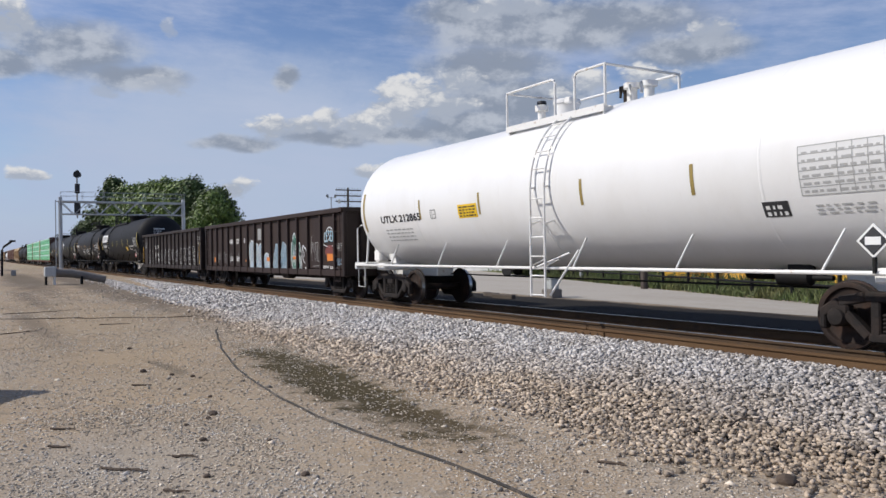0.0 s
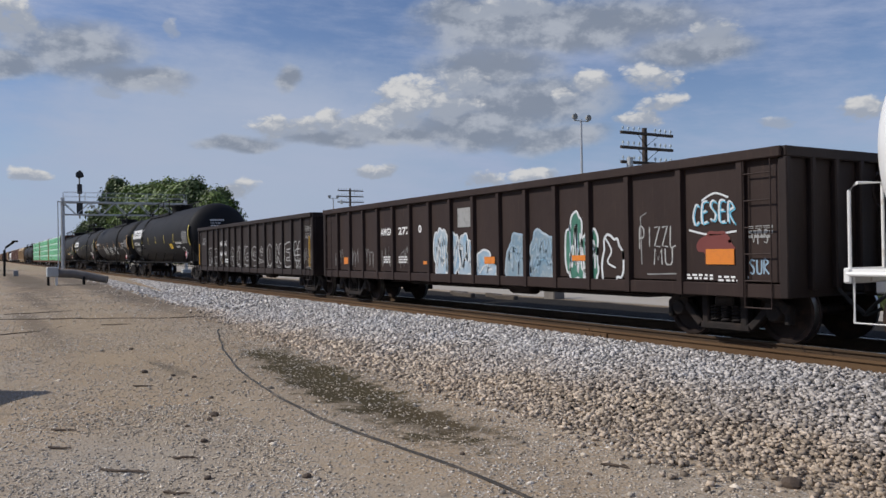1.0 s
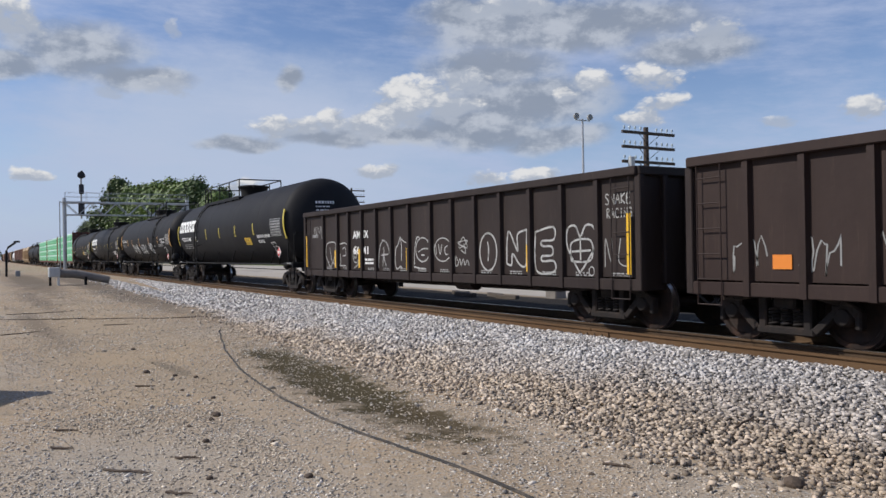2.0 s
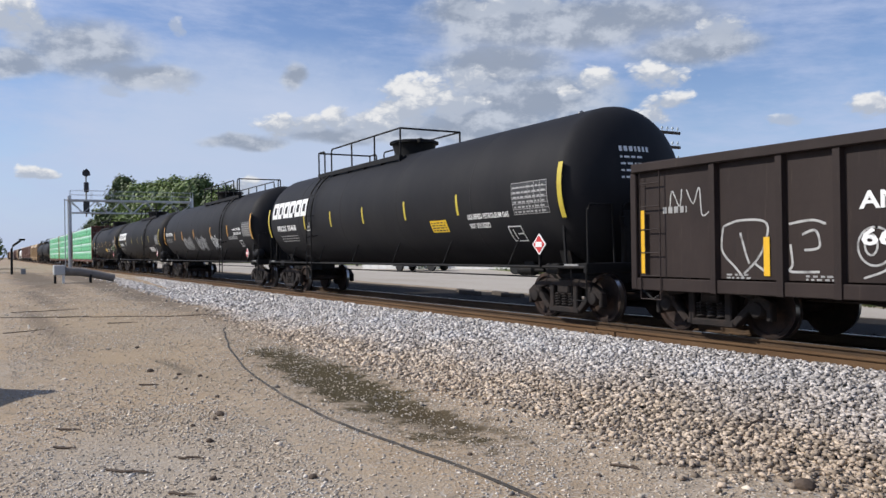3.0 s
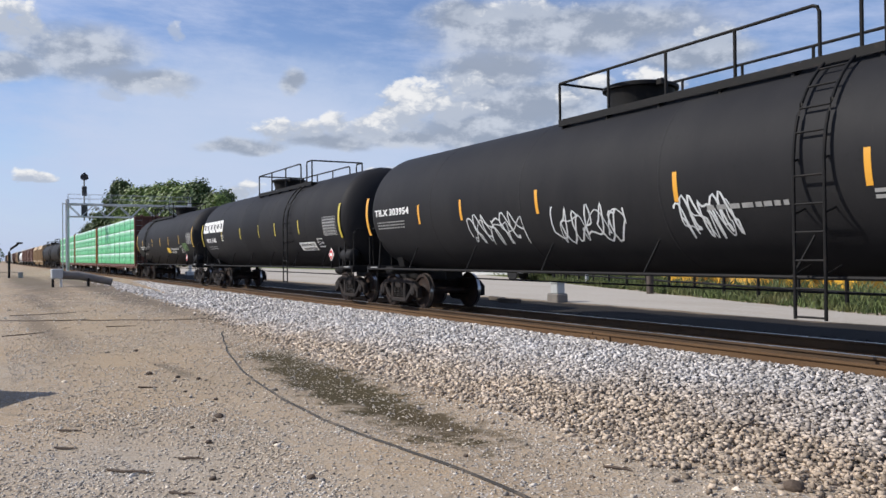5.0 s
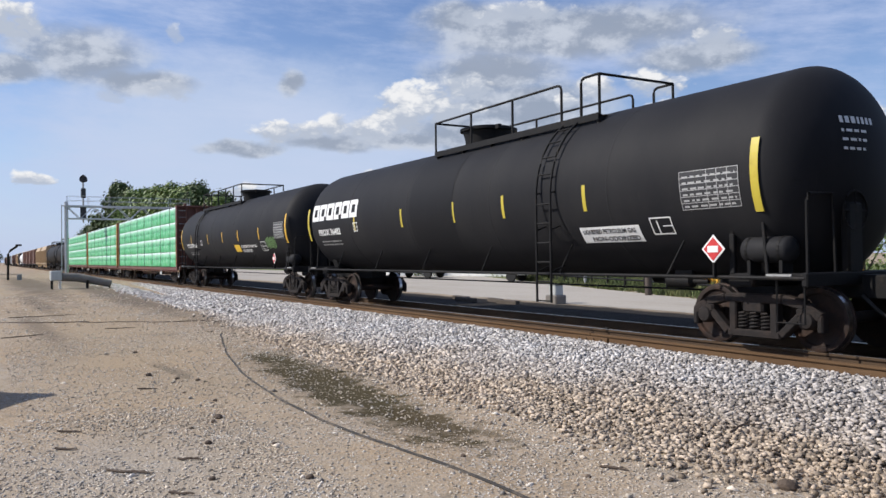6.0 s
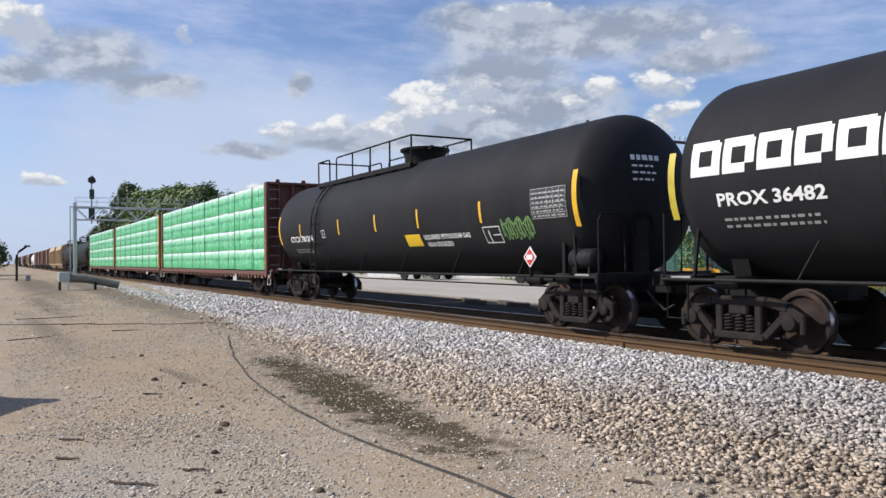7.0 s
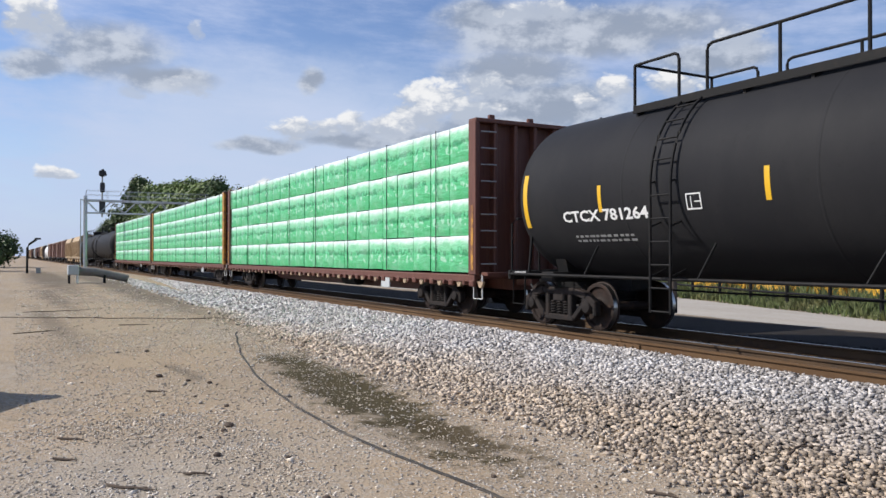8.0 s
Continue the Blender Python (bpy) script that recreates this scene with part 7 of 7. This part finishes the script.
def signal_gantry():
    x = -78.6
    z0 = ground_height(x, -4.5)
    g = thing("signal_gantry", "galvanised steel signal gantry spanning the tracks", "signal gantry", at=pose(x, 0, 0))
    for y in (-4.55, 6.3):
        zb = ground_height(x, y)
        part("post", Form().rod([(0, y, zb - 0.2), (0, y, 6.9)], 0.17, 14), galvanised, g, smooth=50)
        part("footing", Form().box((0, y, zb + 0.1), (0.8, 0.8, 0.5), 0.04), grey_box, g)
    for dx in (-0.45, 0.45):
        for z in (5.35, 6.45):
            part("truss_chord", Form().bar((dx, -4.5, z), (dx, 6.3, z), 0.09, 0.10, 0.01), galvanised, g)
        n = 10
        for k in range(n):
            a, b = -4.5 + 10.8 * k / n, -4.5 + 10.8 * (k + 1) / n
            part("truss_web", Form().bar((dx, a, 5.35 if k % 2 else 6.45), (dx, b, 6.45 if k % 2 else 5.35), 0.06, 0.06), galvanised, g)
    part("walkway", Form().box((0, 0.9, 6.55), (0.8, 10.8, 0.05)), galvanised, g)
    for dx in (-0.5, 0.5):
        for z in (7.0, 7.4):
            part("handrail", Form().rod([(dx, -4.5, z), (dx, 6.3, z)], 0.014, 6), galvanised, g)
        for k in range(7):
            part("rail_post", Form().rod([(dx, -4.5 + 1.8 * k, 6.5), (dx, -4.5 + 1.8 * k, 7.4)], 0.016, 6), galvanised, g)
    for y in (-3.15,):
        m = part("signal_mast", Form().rod([(0.1, y, 5.0), (0.1, y, 8.8)], 0.07, 10), grey_mark, g, smooth=50)
        part("signal_target", Form().lathe([(0.0, 0.02), (0.02, 0.33), (0.06, 0.33), (0.07, 0.02)], (0.25, y, 9.0), "x", 24), dark_mark, m, "round black signal target", 35)
        for a, r in ((90, 0.26), (210, 0.26), (330, 0.26)):
            part("lens_hood", Form().lathe([(0.07, 0.11), (0.32, 0.12)], (0.25, y + r * math.cos(radians(a)), 9.0 + r * math.sin(radians(a))), "x", 12), dark_mark, m)
        part("signal_case", Form().box((0.15, y, 5.9), (0.4, 0.5, 1.2), 0.04), dark_mark, m)
        part("lower_target", Form().box((0.28, y, 7.7), (0.16, 0.42, 0.9), 0.05), dark_mark, m)
    part("ladder", Form().rod([(0.3, -4.95, 0.2), (0.3, -4.95, 6.6)], 0.03, 6).rod([(-0.1, -4.95, 0.2), (-0.1, -4.95, 6.6)], 0.03, 6).box((0.1, -4.75, 6.5), (0.5, 0.4, 0.06)), galvanised, g)


def yard_things():
    # bent post by the yard's edge
    z = ground_height(-80, -9.2)
    b = thing("bent_post", "dark steel post with a slanted lamp arm", "post", at=pose(-80, -9.2, z))
    part("post", Form().rod([(0, 0, -0.2), (0, 0.02, 2.3), (0, 0.15, 2.6), (0, 0.75, 3.05)], 0.10, 8), black_iron, b, smooth=50)
    part("arm_head", Form().box((0, 0.85, 3.12), (0.22, 0.5, 0.16), 0.03), black_iron, b)
    part("foot_case", Form().box((0, 0.9, 0.25), (0.4, 0.4, 0.5), 0.03), grey_mark, b)
    # track-side blower: pale cabinet on legs with a dark duct towards the rails
    x, y = -52.0, -7.3
    z = ground_height(x, y)
    h = thing("switch_heater", "pale grey switch heater cabinet with a dark duct", "trackside cabinet", at=pose(x, y, z))
    part("cabinet", Form().box((0, 0, 0.80), (0.8, 0.62, 0.58), 0.04), grey_box, h)
    for dx in (-0.3, 0.3):
        for dy in (-0.22, 0.22):
            part("leg", Form().box((dx, dy, 0.24), (0.08, 0.10, 0.62), 0.01), white_iron if dy > 0 else black_iron, h)
    part("duct", Form().rod([(0, 0.3, 0.72), (0.1, 1.2, 0.66), (0.3, 2.3, 0.42), (0.5, 3.0, 0.25)], [0.26, 0.26, 0.24, 0.22], 12), dusty_grey, h, smooth=50)
    part("duct_stand", Form().box((0.2, 1.7, 0.25), (0.5, 0.12, 0.5), 0.02), black_iron, h)
    # switch machine on the far side
    x, y = -22.2, 6.9
    z = ground_height(x, y)
    s = thing("signal_case", "pale concrete and steel signal case beside the track", "trackside cabinet", at=pose(x, y, z))
    part("base", Form().box((0, 0, 0.12), (0.62, 0.5, 0.40), 0.04), dusty_grey, s)
    part("case", Form().box((0.02, 0, 0.50), (0.40, 0.36, 0.38), 0.03), grey_box, s)
    part("case_lid", Form().box((0.02, 0, 0.71), (0.46, 0.42, 0.05), 0.01), grey_box, s)
    # rail scraps lying beyond the track
    for k in range(4):
        r = random.Random(k)
        xx, yy = -27 + 1.3 * k, 5.6 + r.uniform(-0.4, 0.5)
        zz = ground_height(xx, yy)
        q = Form().bar((xx - r.uniform(0.3, 0.9), yy, zz + 0.07), (xx + r.uniform(0.3, 0.9), yy + r.uniform(-0.3, 0.3), zz + 0.07), 0.2, 0.16, 0.02)
        tagged(new("timber_scrap", q.mesh("timber_scrap", tie_wood)), "short weathered timber lying beside the track", "scrap", "scraps beside the track")


# ---------------------------------------------------------------- buildings, vehicles
def shed(name, label, x, y, turn, length, depth, height, wall, openings):
    z = ground_height(x, y)
    b = thing(name, label, "building", at=pose(x, y, z, 0, 0, turn))
    part("wall", Form().box((0, 0, height / 2), (length, depth, height), 0.02), wall, b)
    part("roof", Form().prism([(-depth / 2 - 0.25, height), (depth / 2 + 0.25, height), (0, height + depth * 0.10)], -length / 2 - 0.2, length / 2 + 0.2, "x"), galvanised, b)
    n = int(length / 0.9)
    for k in range(n + 1):
        part("cladding_rib", Form().box((-length / 2 + k * length / n, -depth / 2 - 0.015, height / 2), (0.06, 0.04, height)), wall, b)
    for k, (u, w, h, sill) in enumerate(openings):
        d = part("door" if sill == 0 else "window", Form().box((u, -depth / 2 - 0.05, sill + h / 2), (w, 0.06, h), 0.01), dark_glass if sill else grey_box, b)
        part("frame", Form().box((u, -depth / 2 - 0.06, sill + h + 0.04), (w + 0.16, 0.08, 0.08)).box((u - w / 2 - 0.04, -depth / 2 - 0.06, sill + h / 2), (0.08, 0.08, h)).box((u + w / 2 + 0.04, -depth / 2 - 0.06, sill + h / 2), (0.08, 0.08, h)), galvanised, d)


def road_vehicle(name, label, x, y, turn, paint, pickup):
    z = ground_height(x, y) + 0.02
    v = thing(name, label, "pickup truck" if pickup else "car", at=pose(x, y, z, 0, 0, turn))
    if pickup:
        side = [(-2.7, 0.45), (2.7, 0.45), (2.75, 0.75), (2.65, 1.02), (1.3, 1.10), (0.75, 1.72), (-0.55, 1.76), (-0.75, 1.08), (-2.7, 1.05)]
        glass = [(1.15, 1.14), (0.70, 1.64), (-0.48, 1.67), (-0.60, 1.14)]
    else:
        side = [(-2.3, 0.40), (2.3, 0.40), (2.35, 0.70), (2.2, 0.95), (1.2, 1.05), (0.5, 1.60), (-1.7, 1.65), (-2.2, 1.05), (-2.35, 0.8)]
        glass = [(1.05, 1.08), (0.45, 1.54), (-1.6, 1.58), (-1.95, 1.08)]
    body = part("body", Form().prism(side, -0.93, 0.93, "y"), paint, v)
    part("window", Form().prism(glass, -0.945, -0.935, "y").prism(glass, 0.935, 0.945, "y"), dark_glass, body)
    part("windscreen", Form().add([(glass[0][0] + 0.06, -0.78, glass[0][1] + 0.02), (glass[0][0] + 0.06, 0.78, glass[0][1] + 0.02), (glass[1][0] + 0.07, 0.7, glass[1][1]), (glass[1][0] + 0.07, -0.7, glass[1][1])], [(0, 1, 2, 3)]), dark_glass, body)
    for sx in (-1.6, 1.6):
        for sy in (-0.86, 0.86):
            w = part("wheel", Form().lathe([(-0.12, 0.20), (-0.12, 0.34), (-0.08, 0.37), (0.08, 0.37), (0.12, 0.34), (0.12, 0.20)], (sx, sy, 0.36), "y", 20), rubber, v, smooth=40)
            part("rim", Form().lathe([(-0.10, 0.21), (0.10, 0.21)], (sx, sy * 1.02, 0.36), "y", 14), galvanised, w)
    part("bumper", Form().box((2.72 if pickup else 2.3, 0, 0.55), (0.14, 1.8, 0.22), 0.04), galvanised if pickup else rubber, v)
    for sy in (-0.7, 0.7):
        part("headlight", Form().box((2.66 if pickup else 2.27, sy, 0.85), (0.14, 0.34, 0.16), 0.03), glass_blue, v)


def loose_bucket(x, y, turn, k):
    z = ground_height(x, y)
    b = thing("loader_bucket", "yellow steel loader bucket lying in the grass", "machine bucket", "buckets beyond the fence", at=pose(x, y, z, 0, 0, turn))
    side = [(-0.4, 0.0), (0.52, 0.04), (0.08, 0.56), (-0.33, 0.62)]
    back = [(-0.4, 0.0), (0.5, 0.04), (0.1, 0.18), (-0.12, 0.62), (-0.36, 0.6)]
    part("shell", Form().prism([(u * k, v * k) for u, v in back], -0.6 * k, 0.6 * k, "y"), machine_yellow, b)
    for s in (-0.59 * k, 0.59 * k):
        part("side_plate", Form().prism([(u * k, v * k) for u, v in side], s - 0.03, s + 0.03, "y"), machine_yellow, b)
    part("cutting_edge", Form().box((0.5 * k, 0, 0.045 * k), (0.14 * k, 1.2 * k, 0.04), 0.01), truck_iron, b)


# ---------------------------------------------------------------- foreground
def foreground():
    # a dark cable half sunk in the dirt, curving across the yard
    pts = [(-21.0, -5.45), (-20.4, -5.65), (-18.2, -6.15), (-16.1, -6.62), (-13.4, -7.10), (-11.2, -7.34), (-10.0, -7.44), (-8.7, -7.45), (-7.4, -7.35), (-6.3, -7.25), (-5.4, -7.2), (-4.6, -7.18), (-3.6, -7.2)]
    line = []
    for i in range(len(pts) - 1):
        for k in range(6):
            t = k / 6
            x, y = pts[i][0] + (pts[i + 1][0] - pts[i][0]) * t, pts[i][1] + (pts[i + 1][1] - pts[i][1]) * t
            line.append((x, y + 0.03 * noise.noise((x, 1, 0)), ground_height(x, y) + 0.008 + 0.006 * noise.noise((x * 2, 0, 5))))
    tagged(new("ground_cable", Form().rod(line, 0.016, 6).mesh("ground_cable", material("dusty black cable", (0.030, 0.027, 0.024), 0.85, spots=[((0.13, 0.105, 0.08), 3.0, 0.5, 0.66, 0.8, ONE)], bump=0.2), 50)), "dusty black cable lying half sunk in the dirt", "cable")
    # a thinner cable from the stones across the yard
    line = []
    for k in range(40):
        t = k / 39
        x, y = -25.2 - 3.1 * t + 0.30 * math.sin(5 * t) + 0.5 * noise.noise((6 * t, 2, 0)), -4.0 - 7.6 * t
        z = max(ground_height(x, y), bed_height(x, y) + 0.03 if y > -4.6 else -9)
        line.append((x, y, z + 0.012))
    tagged(new("ground_cable", Form().rod(line, 0.012, 6).mesh("ground_cable", twig_wood, 50)), "thin dark cable trailing from the ballast over the dirt", "cable")
    # dry twigs
    rng = random.Random(4)
    places = [(-5.38, -4.05, 0.75, 113), (-7.56, -9.80, 0.50, 40), (-7.69, -9.22, 0.26, 55), (-9.66, -10.13, 0.30, 55), (-8.78, -10.23, 0.26, 50), (-5.24, -5.95, 0.28, 25), (-6.60, -9.53, 0.24, 45), (-9.5, -8.5, 0.14, 20), (-12.5, -8.8, 0.30, 65), (-22.9, -10.1, 1.1, 115), (-30.5, -9.2, 2.2, 100), (-24.0, -7.6, 0.8, 75), (-27.0, -8.6, 1.0, 80), (-4.2, -6.7, 0.25, 20)]
    for x, y, l, a in places:
        a = radians(a)
        z = ground_height(x, y) + 0.012
        if y > -6:
            z = max(z, bed_height(x, y) + 0.05)
        n = 6
        bend = [rng.uniform(-0.04, 0.04) * l for _ in range(n)]
        pts = [(x + (k / (n - 1) - 0.5) * l * math.cos(a) - bend[k] * math.sin(a), y + (k / (n - 1) - 0.5) * l * math.sin(a) + bend[k] * math.cos(a), z + 0.01 * rng.random()) for k in range(n)]
        f = Form().rod(pts, [0.012, 0.014, 0.013, 0.011, 0.009, 0.005], 6)
        m = pts[3]
        f.rod([m, (m[0] + 0.12 * l, m[1] + 0.14 * l, m[2] + 0.01), (m[0] + 0.25 * l, m[1] + 0.2 * l, m[2])], [0.008, 0.006, 0.003], 5)
        tagged(new("twig", f.mesh("twig", twig_wood, 50)), "dry brown forked twig lying on the dirt", "twig", "twigs on the yard")
    # a lone rock and dark clods
    f = Form()
    me = bpy.data.meshes.new("rock")
    bm = bmesh.new()
    bmesh.ops.create_icosphere(bm, subdivisions=2, radius=0.07)
    for v in bm.verts:
        v.co *= 1 + 0.35 * noise.noise(v.co * 9)
        v.co.z *= 0.7
    bm.to_mesh(me)
    bm.free()
    me.materials.append(twig_wood)
    for x, y, s in ((-4.0, -5.17, 1.25), (-9.51, -8.49, 0.8), (-9.3, -8.6, 0.5), (-8.3, -8.9, 0.6), (-6.9, -9.2, 0.5), (-13.9, -8.55, 0.8), (-13.3, -8.2, 0.6), (-12.9, -7.95, 0.6), (-17.5, -8.2, 0.7), (-6.45, -8.45, 0.6), (-7.9, -8.3, 0.45), (-6.35, -6.9, 0.4), (-10.8, -8.2, 0.5), (-11.8, -8.4, 0.4), (-9.1, -8.9, 0.4), (-5.2, -6.3, 0.4)):
        ob = new("rock", me)
        ob.matrix_basis = pose(x, y, ground_height(x, y) + 0.02 * s, 0, 0, 70 * x) @ Matrix.Scale(s, 4)
        tagged(ob, "small dark brown clod on the dirt", "stone", "clods on the yard")


make_ties()
make_road()
make_fence()
make_grass()
make_trees()
telegraph_pole(-24.3, 13.6, 6.95, "weathered telegraph pole with three crossarms")
telegraph_pole(-79, 24.0, 8.8, "weathered telegraph pole with three crossarms")
flood_mast(-34.2, 18.6, 9.2)
flood_mast(-85, 24.5, 8.2)
signal_gantry()
yard_things()
shed("warehouse", "long white metal-clad warehouse beyond the road", -58.0, 28.5, 26.0, 24.0, 9.0, 3.6, shed_white, [(-6, 3.0, 2.6, 0), (3, 1.2, 0.9, 1.2), (7, 1.2, 0.9, 1.2)])
shed("green_shed", "dark green metal shed beside the warehouse", -41.5, 31.0, 26.0, 8.0, 6.0, 3.4, shed_green, [(0, 2.4, 2.4, 0)])
road_vehicle("pickup_truck", "white pickup truck parked beyond the road", -42.0, 21.2, 30, car_white, True)
road_vehicle("parked_car", "dark car parked before the warehouse", -56.0, 19.6, 25, car_dark, False)
for bx, by, turn, size in ((-27.2, 19.6, 15, 1.9), (-25.6, 20.4, 40, 1.7), (-23.9, 19.2, 300, 1.8), (-21.3, 19.8, 20, 1.9), (-19.6, 20.6, 70, 1.7), (-33.5, 25.0, 120, 1.4)):
    loose_bucket(bx, by, turn, size)
# car added out of view, placed so that its shadow reaches into the yard
road_vehicle("unseen_shadow_car", "unseen dark car added to cast a shadow into the yard", -14.0, -13.45, 54, car_dark, False)
foreground()


# ---------------------------------------------------------------- what moves
# small unevenness of the train's run: seconds, metres ahead of the steady speed
SURGE = [(0.0, 0.08), (0.5, 0.05), (1.0, 0.05), (2.0, -0.06), (2.5, -0.13), (3.0, 0.36), (3.5, 0.03), (4.0, 0.46), (4.5, 0.13), (5.0, 0.04), (6.0, -0.05), (6.5, 0.08), (7.0, 0.36), (7.5, -0.10), (8.0, 0.28)]


def train_x(t):
    for (a, u), (b, v) in zip(SURGE, SURGE[1:]):
        if t <= b:
            break
    k = min(1.0, max(0.0, (t - a) / (b - a)))
    return 14.966 * t + 0.020 * t * t + u + (v - u) * k * k * (3 - 2 * k)


def motions():
    for car, x0 in TRAIN:
        walk(car, [(t / 2, pose(x0 + train_x(t / 2), 0, 0)) for t in range(17)])
    for wheel, x in ROLLING:
        turn = random.Random(round(x * 10)).uniform(0, 360)
        walk(wheel, [(k / FPS, pose(x, 0, WHEEL_R, 0, turn + math.degrees(train_x(k / FPS) / WHEEL_R), 0)) for k in range(8 * FPS + 1)])


motions()
